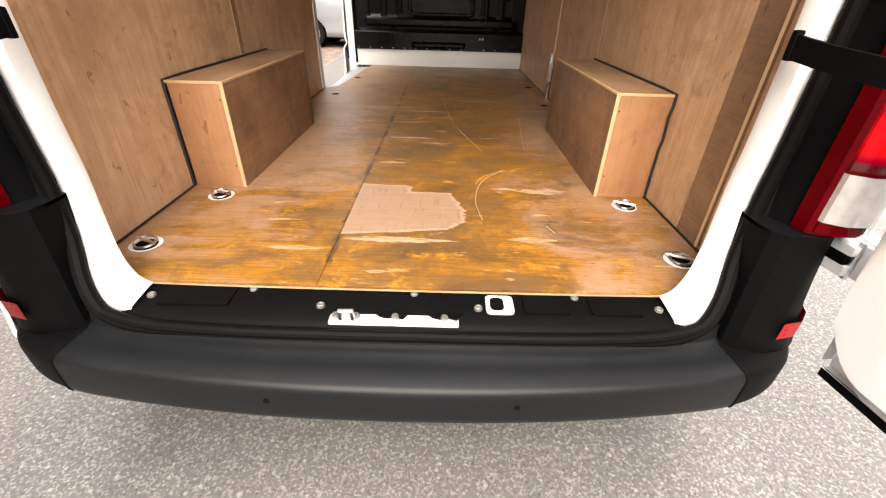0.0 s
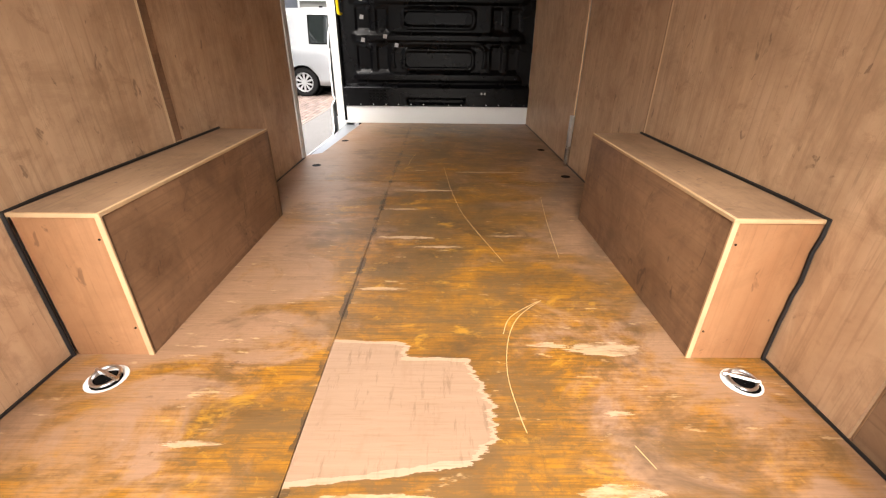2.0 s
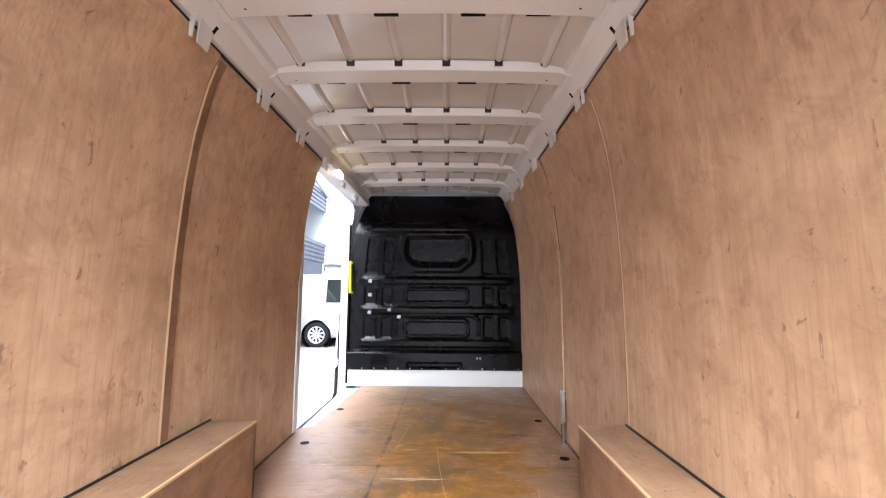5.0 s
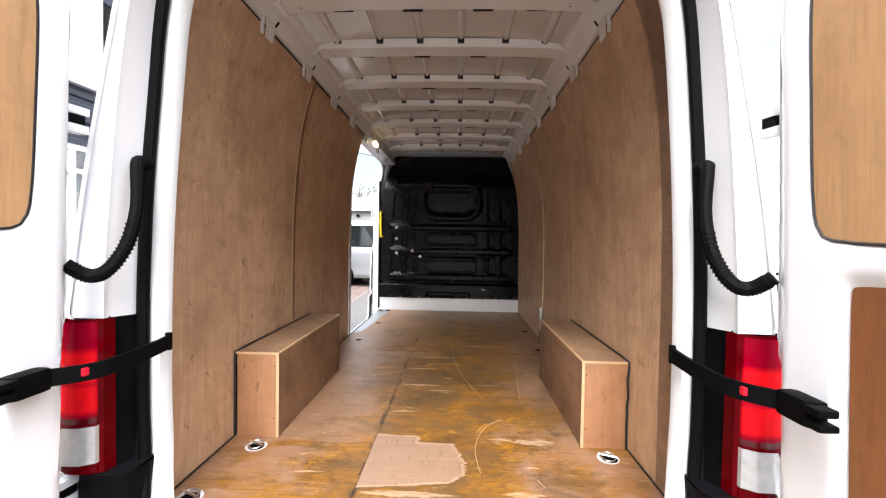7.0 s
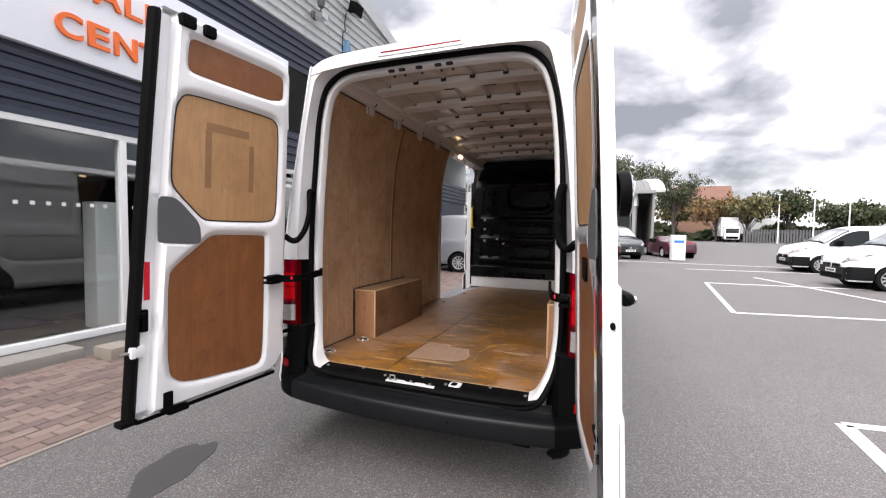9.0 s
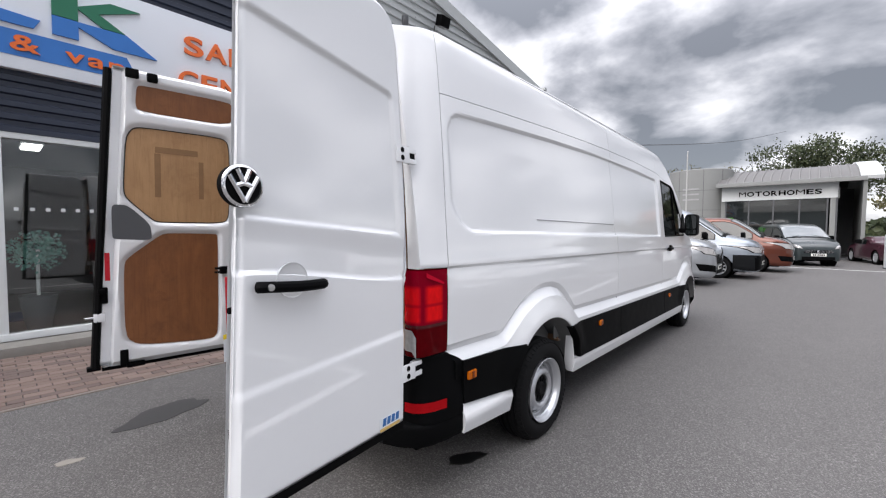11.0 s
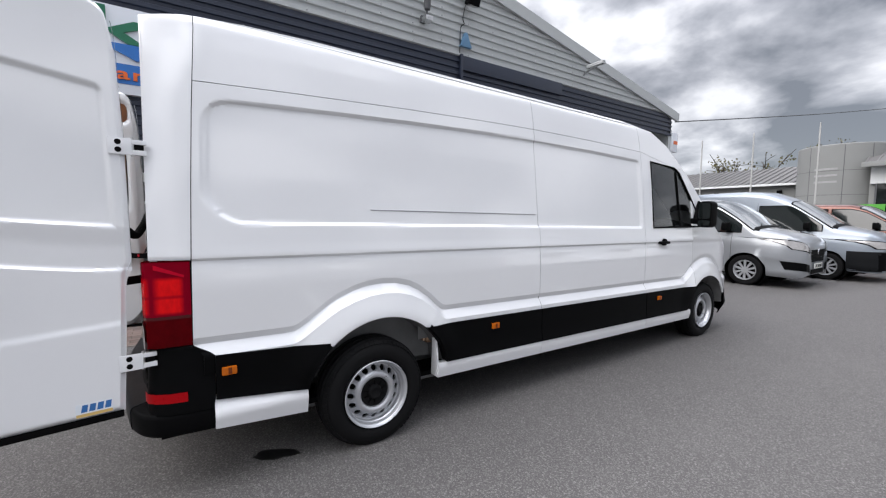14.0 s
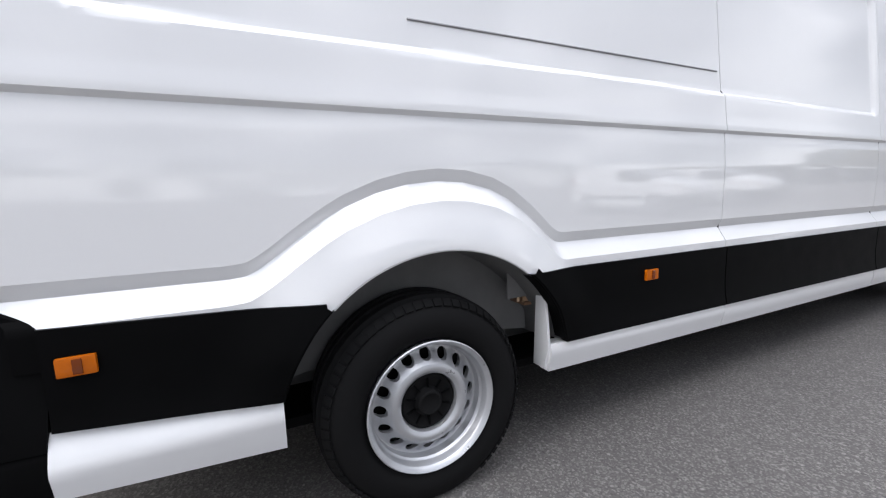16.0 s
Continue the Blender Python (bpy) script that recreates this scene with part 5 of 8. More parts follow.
def floor_material():
    """Old varnished board: amber varnish left in places, worn grey and pinkish veneer between, pale bare scrapes."""
    n = Nodes("floor_plywood")
    grain = n.noise((3, 46, 46), 4, 0.6)
    fine = n.noise((14, 190, 190), 3)
    bare = n.mix(grain, (0.245, 0.134, 0.078), (0.335, 0.196, 0.117))
    amber = n.mix(grain, (0.220, 0.088, 0.008), (0.36, 0.153, 0.013))
    x, y, _ = n.xyz()
    band = n.math("SUBTRACT", 1.0, n.math("MULTIPLY", n.math("ABSOLUTE", n.math("SUBTRACT", x, 0.04)), n.ramp(y, [(0.55, 0.95), (1.25, 1.0)])))
    band = n.math("SUBTRACT", band, n.math("MULTIPLY", n.math("ABSOLUTE", n.math("SUBTRACT", x, 0.06)), n.ramp(y, [(0.8, 0.0), (1.4, 0.55)])))
    clouds = n.noise((2.6, 3.4, 2), 6, 0.68, 0.6)
    keep = n.ramp(n.math("ADD", n.math("MULTIPLY", clouds, 1.0), n.math("MULTIPLY", band, 0.28)), [(0.55, 0.0), (0.68, 1.0)])
    c = n.mix(keep, bare, amber)
    grime = n.ramp(n.math("ADD", n.noise((3.1, 5.5, 3), 6, 0.7, 0.4), n.math("MULTIPLY", band, 0.12)), [(0.54, 0.0), (0.74, 1.0)])
    c = n.mix(n.math("MULTIPLY", grime, 0.9), c, (0.062, 0.036, 0.017))
    streak = n.ramp(n.noise((2.6, 34, 8), 6, 0.75), [(0.50, 0.0), (0.60, 1.0)])
    c = n.mix(n.math("MULTIPLY", streak, n.math("ADD", n.math("MULTIPLY", keep, 0.50), 0.15)), c, (0.15, 0.085, 0.035))
    hatch = n.ramp(n.noise((6, 150, 12), 6, 0.8), [(0.48, 0.0), (0.55, 1.0)])
    c = n.mix(n.math("MULTIPLY", hatch, n.math("ADD", n.math("MULTIPLY", keep, 0.46), 0.14)), c, (0.085, 0.046, 0.018))
    cross = n.ramp(n.noise((70, 7, 12), 5, 0.75), [(0.54, 0.0), (0.66, 1.0)])
    c = n.mix(n.math("MULTIPLY", cross, n.math("MULTIPLY", keep, 0.35)), c, (0.10, 0.055, 0.02))
    worn = n.math("MULTIPLY", n.ramp(y, [(0.9, 0.0), (1.3, 1.0)]), n.ramp(n.noise((3.5, 2.2, 2), 5, 0.65), [(0.42, 0.0), (0.60, 1.0)]))
    c = n.mix(n.math("MULTIPLY", n.math("MULTIPLY", worn, band), 0.78), c, (0.090, 0.058, 0.028))
    beside = n.math("MULTIPLY", n.ramp(x, [(0.42, 0.0), (0.62, 1.0)]), n.math("MULTIPLY", n.ramp(n.math("MULTIPLY", y, 0.3), [(0.26, 0.0), (0.36, 1.0)]), n.ramp(n.noise((6, 5, 4), 5, 0.7), [(0.40, 0.0), (0.60, 1.0)])))
    c = n.mix(n.math("MULTIPLY", beside, 0.6), c, (0.10, 0.065, 0.042))
    blotch = n.noise((7, 10, 6), 6, 0.78, 0.5)
    c = n.mix(n.math("MULTIPLY", n.ramp(blotch, [(0.51, 0.0), (0.57, 1.0)]), n.math("ADD", n.math("MULTIPLY", keep, 0.62), 0.10)), c, (0.12, 0.066, 0.026))
    c = n.mix(n.math("MULTIPLY", n.ramp(blotch, [(0.34, 1.0), (0.43, 0.0)]), n.math("MULTIPLY", keep, 0.5)), c, (0.50, 0.25, 0.025))
    dots = n.ramp(n.noise((22, 34, 20), 3, 0.6), [(0.66, 0.0), (0.72, 1.0)])
    c = n.mix(n.math("MULTIPLY", dots, 0.4), c, (0.08, 0.045, 0.025))
    light = n.ramp(n.noise((11, 44, 10), 4, 0.65), [(0.64, 0.0), (0.70, 1.0)])
    c = n.mix(n.math("MULTIPLY", light, 0.5), c, (0.52, 0.36, 0.20))
    near = n.math("LESS_THAN", n.math("ABSOLUTE", n.math("ADD", n.math("ADD", x, 0.2375), n.math("MULTIPLY", n.math("SUBTRACT", n.noise((9, 14, 5), 4, 0.7), 0.5), 0.05))), 0.011)
    c = n.mix(n.math("MULTIPLY", near, n.ramp(n.noise((3, 9, 5), 4, 0.6), [(0.46, 0.0), (0.56, 0.85)])), c, (0.04, 0.026, 0.016))
    jx = n.math("MULTIPLY", n.math("SUBTRACT", n.noise((5, 70, 9), 5, 0.7), 0.5), 0.09)
    jy = n.math("MULTIPLY", n.math("SUBTRACT", n.noise((8, 22, 5), 4, 0.65), 0.5), 0.03)
    px, py = n.math("ADD", x, jx), n.math("ADD", y, jy)
    edge = n.math("MINIMUM", outline(n, px, py, [(-0.30, 0.480), (0.115, 0.535), (0.165, 0.60), (0.165, 0.69), (0.12, 0.83), (-0.30, 0.845)]), outline(n, px, py, [(-0.30, 0.80), (-0.03, 0.80), (-0.04, 0.888), (-0.30, 0.908)]))
    patch = n.math("LESS_THAN", edge, 0.0)
    pc = n.mix(n.noise((4, 90, 10), 4), (0.225, 0.138, 0.088), (0.315, 0.205, 0.138))
    pc = n.mix(n.math("MULTIPLY", n.ramp(n.noise((60, 9, 10), 5, 0.7), [(0.56, 0.0), (0.66, 1.0)]), 0.6), pc, (0.15, 0.09, 0.055))
    pc = n.mix(n.math("MULTIPLY", n.ramp(n.noise((30, 12, 20), 4), [(0.55, 0.0), (0.7, 1.0)]), 0.5), pc, (0.22, 0.13, 0.08))
    pc = n.mix(n.math("MULTIPLY", n.math("GREATER_THAN", edge, -0.012), 0.4), pc, (0.47, 0.33, 0.225))
    c = n.mix(n.math("MULTIPLY", patch, n.math("GREATER_THAN", x, -0.2375)), c, pc)
    scr = None
    sx2 = n.math("ADD", x, n.math("MULTIPLY", n.math("SUBTRACT", n.noise((7, 90, 9), 5, 0.75), 0.5), 0.16))
    sy2 = n.math("ADD", y, n.math("MULTIPLY", n.math("SUBTRACT", n.noise((22, 60, 9), 5, 0.75), 0.5), 0.022))
    for cx, cy, hx, hy in SCRAPES:
        a = n.math("POWER", n.math("ABSOLUTE", n.math("DIVIDE", n.math("SUBTRACT", sx2, cx), hx)), 1.8)
        b = n.math("ABSOLUTE", n.math("DIVIDE", n.math("SUBTRACT", sy2, cy), hy))
        m = n.math("LESS_THAN", n.math("ADD", a, b), 1.0)
        scr = m if scr is None else n.math("MAXIMUM", scr, m)
    scr = n.math("MULTIPLY", scr, n.ramp(n.noise((14, 60, 12), 4, 0.7), [(0.36, 0.15), (0.52, 1.0)]))
    c = n.mix(n.math("MULTIPLY", scr, 0.66), c, (0.47, 0.33, 0.215))
    c = n.mix(n.math("MULTIPLY", n.ramp(fine, [(0.55, 0.0), (0.7, 1.0)]), 0.25), c, (0.16, 0.08, 0.03))
    n.set(Base_Color=c, Roughness=n.ramp(clouds, [(0.3, 0.52), (0.7, 0.34)]), Specular_IOR_Level=0.5)
    n.bump(n.math("ADD", fine, n.math("MULTIPLY", grain, 0.8)), 0.18, 0.001)
    return n.m


FLOOR_MAT = floor_material()
fl = thing("floor_boards", "", "")
fl["label"] = "worn varnished plywood floor"
fl.parent = van


for x0, x1, y0, y1 in ((-0.905, -0.2385, 0.215, 2.298), (-0.2365, 0.905, 0.215, 2.298), (-0.905, -0.2385, 2.3005, 4.175), (-0.2365, 0.905, 2.3005, 4.175)):
    b = bmesh.new()
    pts = [(x0, y0), (x1, y0), (x1, y1), (x0, y1)]
    if y0 < 1:
        if x0 < -0.5:
            pts = [(-0.68, y0 + 0.005), (x1, y0), (x1, y1), (x0, y1), (x0, 1.757), (-0.70, 1.757), (-0.70, 0.852), (x0, 0.852), (x0, 0.33), (-0.80, 0.245)]
        else:
            pts = [(x0, y0), (0.69, y0 + 0.005), (0.80, 0.245), (x1, 0.33), (x1, 0.852), (0.70, 0.852), (0.70, 1.757), (x1, 1.757), (x1, y1), (x0, y1)]
    elif x0 < -0.5:
        pts = [(x0, y0), (x1, y0), (x1, y1), (-0.72, y1), (-0.80, 2.95), (x0, 2.85)]
    part("plywood_sheet", prism(pts, "z", FLOOR - 0.012, FLOOR), FLOOR_MAT, fl, smooth=False)
part("board_edge", tube(spline([(-0.80, 0.243, FLOOR - 0.005), (-0.68, 0.216, FLOOR - 0.005), (0, 0.209, FLOOR - 0.005), (0.69, 0.216, FLOOR - 0.005), (0.80, 0.243, FLOOR - 0.005)], 8), 0.003, 6), plain("worn_edge", (0.26, 0.17, 0.09), 0.8, vary=0.5, scale=25), fl)
# long scratches cut into the varnish
scratch_mat = plain("scratch", (0.50, 0.34, 0.17), 0.6, vary=0.3, scale=30)
for pts in ([(0.068, 2.61), (0.10, 2.2), (0.14, 1.873), (0.178, 1.70), (0.219, 1.55), (0.277, 1.349)], [(-0.13, 2.95), (-0.15, 2.8), (-0.165, 2.65)], [(0.569, 2.05), (0.528, 1.742), (0.492, 1.378)], [(0.362, 1.096), (0.28, 1.013), (0.234, 0.912), (0.212, 0.779), (0.22, 0.661), (0.228, 0.609)], [(0.35, 1.09), (0.255, 1.01), (0.222, 0.93)], [(0.44, 0.58), (0.46, 0.53)]):
    part("scratch", tube(spline([(x, y, FLOOR - 0.0006) for x, y in pts], 5), 0.0013, 5), scratch_mat, fl)
# lashing rings in their cut-outs
for x, y in ((-0.797, 0.397), (0.800, 0.385), (-0.74, 0.755), (0.77, 0.755), (-0.75, 2.62), (0.80, 2.42), (-0.72, 3.35), (0.80, 3.10)):
    q = 1.0 if y < 1 else 0.62
    cup = part("lashing_cup", lathe([(FLOOR - 0.002, q * 0.046), (FLOOR + 0.0012, q * 0.045), (FLOOR + 0.0008, q * 0.041), (FLOOR + 0.0005, 0.0005)], (x, y, 0), "z", 24), WHITE_IN if y < 1 else RUBBER, van, "round cut-out with a lashing ring")
    if y < 1:
        part("hole_shade", lathe([(FLOOR + 0.0016, 0.0005), (FLOOR + 0.0016, 0.033)], (x + 0.004, y - 0.006, 0), "z", 16, closed=False), RUBBER, cup)
        part("ring", tube([(x + 0.03 * math.cos(a), y + 0.03 * math.sin(a), FLOOR + 0.008 + 0.004 * math.sin(a)) for a in [2 * math.pi * k / 16 for k in range(16)]], 0.004, 6, True), ZINC, cup)
        part("ring_bar", tube([(x - 0.035, y + 0.02, FLOOR + 0.010), (x + 0.035, y - 0.01, FLOOR + 0.010)], 0.005, 6), ZINC, cup)


def wall_x(z):
    return lerp_table([(0.5, 0.885), (1.25, 0.885), (1.6, 0.880), (1.9, 0.862), (2.1, 0.838), (2.25, 0.808), (2.36, 0.778), (2.45, 0.735)], z)


def wall_panel(s, y0, y1, ztop=2.42, zlow=FLOOR, label="", off=0.0, mat=None):
    zs = [zlow + (ztop - zlow) * k / 26 for k in range(27)]
    ya, yb = 0.846, 1.755
    zs = sorted(set(zs + [0.952])) if zlow < 0.9 else zs
    b = sheet(lambda y, z: Vector((s * (wall_x(z) + off), y, z)), sorted({y0, y1} | {y for y in (ya, yb) if y0 < y < y1}), zs)
    # the wheel arch stands behind the lining here
    gone = [f for f in b.faces if ya - 0.001 < f.calc_center_median().y < yb + 0.001 and f.calc_center_median().z < 0.952]
    bmesh.ops.delete(b, geom=gone, context="FACES")
    bmesh.ops.recalc_face_normals(b, faces=b.faces)
    want = -s
    if b.faces[0].normal.x * want < 0:
        bmesh.ops.reverse_faces(b, faces=b.faces)
    rim = [e for e in b.edges if len(e.link_faces) == 1]
    for g in bmesh.ops.extrude_edge_only(b, edges=rim)["geom"]:
        if isinstance(g, bmesh.types.BMVert):
            g.co.x += s * 0.009
    return part("wall_panel", b, mat or PLY_WALL, van, label or "brown plywood wall lining", angle=60)


wall_panel(-1, 0.215, 1.468, 2.42)
wall_panel(-1, 1.483, 2.80, 2.42, off=0.010)
wall_panel(1, 0.60, 1.736, 2.42)
wall_panel(1, 1.752, 2.70, 2.42, off=0.008)
wall_panel(1, 2.704, 4.19, 2.42, off=-0.004)
wall_panel(1, 0.215, 0.63, 2.42, off=0.010, label="narrow plywood strip beside the rear opening")
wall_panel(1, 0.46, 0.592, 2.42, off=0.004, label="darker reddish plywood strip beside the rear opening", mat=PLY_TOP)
# dark strip laid where the next sheet's edge lies in shade
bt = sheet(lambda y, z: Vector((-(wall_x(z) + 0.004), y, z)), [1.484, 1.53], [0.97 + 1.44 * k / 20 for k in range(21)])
part("joint_shade", bt, PLY_BOX, van, "dark strip painting the shade beside the joint")
# pale cut edges of the sheets
for s, y, o in ((-1, 1.468, 0.0), (1, 1.738, 0.0), (1, 2.702, 0.0), (1, 0.462, 0.004)):
    b = sheet(lambda z, k: Vector((s * (wall_x(z) + o - 0.0015), y + (0.0, 0.013)[k], z)), [FLOOR + (2.38 - FLOOR) * k / 20 for k in range(21)], [0, 1])
    part("cut_edge", b, PLY_EDGE, van)
    # a thin dark strip paints the shadow along this edge
    b = sheet(lambda z, k: Vector((s * (wall_x(z) + o - 0.001), y + (0.013, 0.019)[k], z)), [FLOOR + (2.38 - FLOOR) * k / 20 for k in range(21)], [0, 1])
    part("edge_shadow", b, PLY_BOX, van)
# dark sealant lines at the foot of the walls and round the boxes
part("sealant_line", tube([(-0.880, 0.30, FLOOR + 0.002), (-0.880, 0.838, FLOOR + 0.002)], 0.0042, 6), SEALANT, van)
part("sealant_line", tube([(0.880, 0.30, FLOOR + 0.002), (0.880, 0.838, FLOOR + 0.002)], 0.0042, 6), SEALANT, van)
part("sealant_line", tube([(-0.880, 1.80, FLOOR + 0.002), (-0.880, 2.79, FLOOR + 0.002)], 0.004, 6), SEALANT, van)
part("sealant_line", tube([(0.880, 1.80, FLOOR + 0.002), (0.880, 4.18, FLOOR + 0.002)], 0.004, 6), SEALANT, van)
for s, y1 in ((-1, 1.783), (1, 1.765)):
    bx = thing("wheel_box", "", "")
    bx["label"] = "plywood box over the wheel arch"
    bx.parent = van
    y0, zt = 0.838, 0.961
    xi, xo = 0.680, 0.880
    a, b2 = sorted((s * xi, s * xo))
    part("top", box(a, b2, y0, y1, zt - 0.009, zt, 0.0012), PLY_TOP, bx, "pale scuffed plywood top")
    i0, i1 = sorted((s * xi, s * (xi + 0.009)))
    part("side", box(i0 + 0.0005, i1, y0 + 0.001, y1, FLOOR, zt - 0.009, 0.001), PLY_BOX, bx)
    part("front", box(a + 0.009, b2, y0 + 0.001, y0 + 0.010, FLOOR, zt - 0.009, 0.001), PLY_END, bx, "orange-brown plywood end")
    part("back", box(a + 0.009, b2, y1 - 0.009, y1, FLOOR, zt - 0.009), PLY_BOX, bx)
    part("pale_edge", box(min(s * (xi - 0.0015), s * (xi + 0.011)), max(s * (xi - 0.0015), s * (xi + 0.011)), y0 - 0.0015, y0 + 0.004, FLOOR, zt - 0.003, 0.001), BOX_EDGE, bx)
    part("pale_edge", box(min(s * (xi - 0.002), s * (xi + 0.006)), max(s * (xi - 0.002), s * (xi + 0.006)), y0, y1, zt - 0.008, zt + 0.001, 0.001), BOX_EDGE, bx)
    part("pale_edge", box(a, b2, y0 - 0.002, y0 + 0.005, zt - 0.009, zt + 0.0005, 0.001), BOX_EDGE, bx)
    random.seed(5)
    line = [(s * 0.880, y0 - 0.004, FLOOR + (zt - FLOOR) * k / 10) for k in range(11)] + [(s * 0.880, y0 + (y1 - y0) * k / 10, zt + 0.003) for k in range(1, 11)]
    if s > 0:
        line = [(x - 0.006 * random.random() * (z < 0.9), y, z) for x, y, z in line]
    part("sealant", tube(line, 0.005, 6), SEALANT, bx, "black sealant bead")
    for z in (0.66, 0.90):
        part("screw", lathe([(y0 - 0.001, 0.0005), (y0 - 0.001, 0.0025), (y0 + 0.001, 0.0025)], (s * 0.70, 0, z), "y", 8, closed=False), RUBBER, bx)
part("wall_slot", box(0.858, 0.879, 2.66, 2.70, FLOOR, 0.89, 0.003), ZINC, van, "bright metal edge on the wall lining")
# bare splintered holes by the rear edge of the walls
for s, y in ((-1, 0.33), (1, 0.36)):
    part("splintered_edge", box(min(s * 0.868, s * 0.882), max(s * 0.868, s * 0.882), y - 0.05, y + 0.015, 1.22, 1.235, 0.003), PLY_EDGE, van)


# ---- bulkhead ----
def rr(x, z, x0, x1, z0, z1, r):
    dx, dz = max(x0 - x, x - x1) + r, max(z0 - z, z - z1) + r
    return (math.hypot(max(dx, 0), max(dz, 0)) - r) if dx > 0 and dz > 0 else max(dx, dz) - r


WINB = poly([(-0.20, 1.775), (0.245, 1.775), (0.345, 1.85), (0.36, 1.92), (0.355, 2.05), (0.33, 2.085), (-0.29, 2.085), (-0.315, 2.05), (-0.32, 1.92), (-0.30, 1.85)])


def bulk(x, z):
    d = 0.0
    d -= 0.022 * smoothstep(0.04, 0.0, abs(WINB(x, z) - 0.03) - 0.012)
    d += 0.012 * smoothstep(0.0, -0.02, WINB(x, z) + 0.02)
    for zz in (1.62, 1.32, 0.99):
        d -= 0.022 * smoothstep(0.045, 0.02, abs(z - zz)) * smoothstep(0.80, 0.74, abs(x - 0.02))
    d -= 0.03 * smoothstep(0.05, 0.02, abs(z - 2.19)) * smoothstep(0.8, 0.7, abs(x))
    for x0, x1, z0, z1 in ((-0.30, 0.34, 1.40, 1.54), (-0.30, 0.34, 1.06, 1.22)):
        q = rr(x, z, x0, x1, z0, z1, 0.05)
        d -= 0.014 * smoothstep(0.02, 0.008, abs(q))
    q = rr(x, z, -0.40, 0.45, 1.04, 1.27, 0.08)
    d -= 0.012 * smoothstep(0.02, 0.008, abs(q)) * (1 if z > 1.08 else 0)
    for x0, x1 in ((-0.72, -0.60), (-0.54, -0.44), (0.50, 0.60), (0.66, 0.76)):
        for z0, z1 in ((1.05, 1.25), (1.38, 1.55), (1.70, 2.05)):
            d += 0.016 * smoothstep(0.012, -0.008, rr(x, z, x0, x1, z0, z1, 0.012))
    d -= 0.05 * smoothstep(0.93, 0.90, z)
    d += 0.03 * smoothstep(0.015, -0.01, rr(x, z, -0.27, 0.27, 0.76, 0.80, 0.01))
    return d


bh = part("bulkhead", sheet(lambda x, z: Vector((x * (wall_x(z) + 0.005) / 0.89, 4.20 + bulk(x, z) + 0.10 * smoothstep(2.1, 2.42, z), z)), [-0.88 + 1.76 * k / 176 for k in range(177)], [0.735 + 1.80 * k / 156 for k in range(157)]), DARKBULK, van, "black pressed steel bulkhead")
for x in (-0.62, -0.585, -0.55, -0.515, -0.48):
    for z in (0.80, 0.825, 0.85, 0.875):
        part("vent_slot", box(x - 0.012, x + 0.012, 4.138, 4.15, z - 0.008, z + 0.008, 0.002), RUBBER, bh)
for x in (0.43, 0.46):
    part("socket", box(x - 0.008, x + 0.008, 4.138, 4.15, 0.845, 0.865, 0.002), CLEARLENS, bh)
for x, z in ((-0.46, 1.33), (-0.36, 1.26), (-0.66, 1.30), (-0.66, 1.48), (-0.66, 1.62)):
    part("label_scrap", prism([(x - 0.02, z - 0.015), (x + 0.015, z - 0.02), (x + 0.02, z + 0.012), (x - 0.012, z + 0.018)], "y", 4.166, 4.170), CLEARLENS, bh)
for k in range(15):
    x = -0.84 + 1.68 * k / 14
    part("rivet", lathe([(4.15, 0.006), (4.146, 0.004)], (x, 0, 0.75), "y", 8), ZINC, bh)
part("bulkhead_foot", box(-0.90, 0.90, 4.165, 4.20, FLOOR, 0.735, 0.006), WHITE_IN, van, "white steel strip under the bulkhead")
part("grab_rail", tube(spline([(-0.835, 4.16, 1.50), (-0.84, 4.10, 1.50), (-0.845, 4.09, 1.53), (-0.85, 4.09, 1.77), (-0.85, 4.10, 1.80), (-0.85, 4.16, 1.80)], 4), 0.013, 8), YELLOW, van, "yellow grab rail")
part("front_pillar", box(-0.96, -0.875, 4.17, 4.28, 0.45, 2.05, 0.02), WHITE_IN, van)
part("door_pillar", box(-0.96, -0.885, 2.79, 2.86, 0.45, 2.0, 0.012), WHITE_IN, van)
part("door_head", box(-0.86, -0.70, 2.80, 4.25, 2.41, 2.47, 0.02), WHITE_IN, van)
part("pillar_seal", tube([(-0.875, 4.165, 0.6 + 0.1 * k) for k in range(17)], 0.012, 8), RUBBER, van)
STEP = plain("step_metal", (0.34, 0.37, 0.41), 0.35, 0.5, vary=0.2, scale=8)
part("side_step", box(-1.0, -0.86, 2.86, 4.25, 0.40, 0.44, 0.01), STEP, van, "ribbed grey step in the side doorway")
part("door_ledge", box(-0.89, -0.70, 2.87, 4.165, 0.530, 0.556, 0.004), STEP, van, "bare metal ledge beside the floor")
for k in range(5):
    part("step_rib", box(-0.99 + 0.025 * k, -0.98 + 0.025 * k, 2.88, 4.23, 0.44, 0.446, 0.002), STEP, van)
part("step_wall", box(-0.87, -0.86, 2.86, 4.25, 0.44, 0.528), STEP, van)
cl = part("load_lamp", prism(rounded(2.98, 3.10, 2.385, 2.425, 0.01), "x", -0.72, -0.69, 0.006), plain("lamp_lens", (0.8, 0.7, 0.5), 0.2, Emission_Color=(1.0, 0.72, 0.35), Emission_Strength=1.0), van, "small warm load-space lamp")
part("door_stay", box(-0.99, -0.965, 4.25, 4.30, 0.62, 0.80, 0.01), BLACK, van)

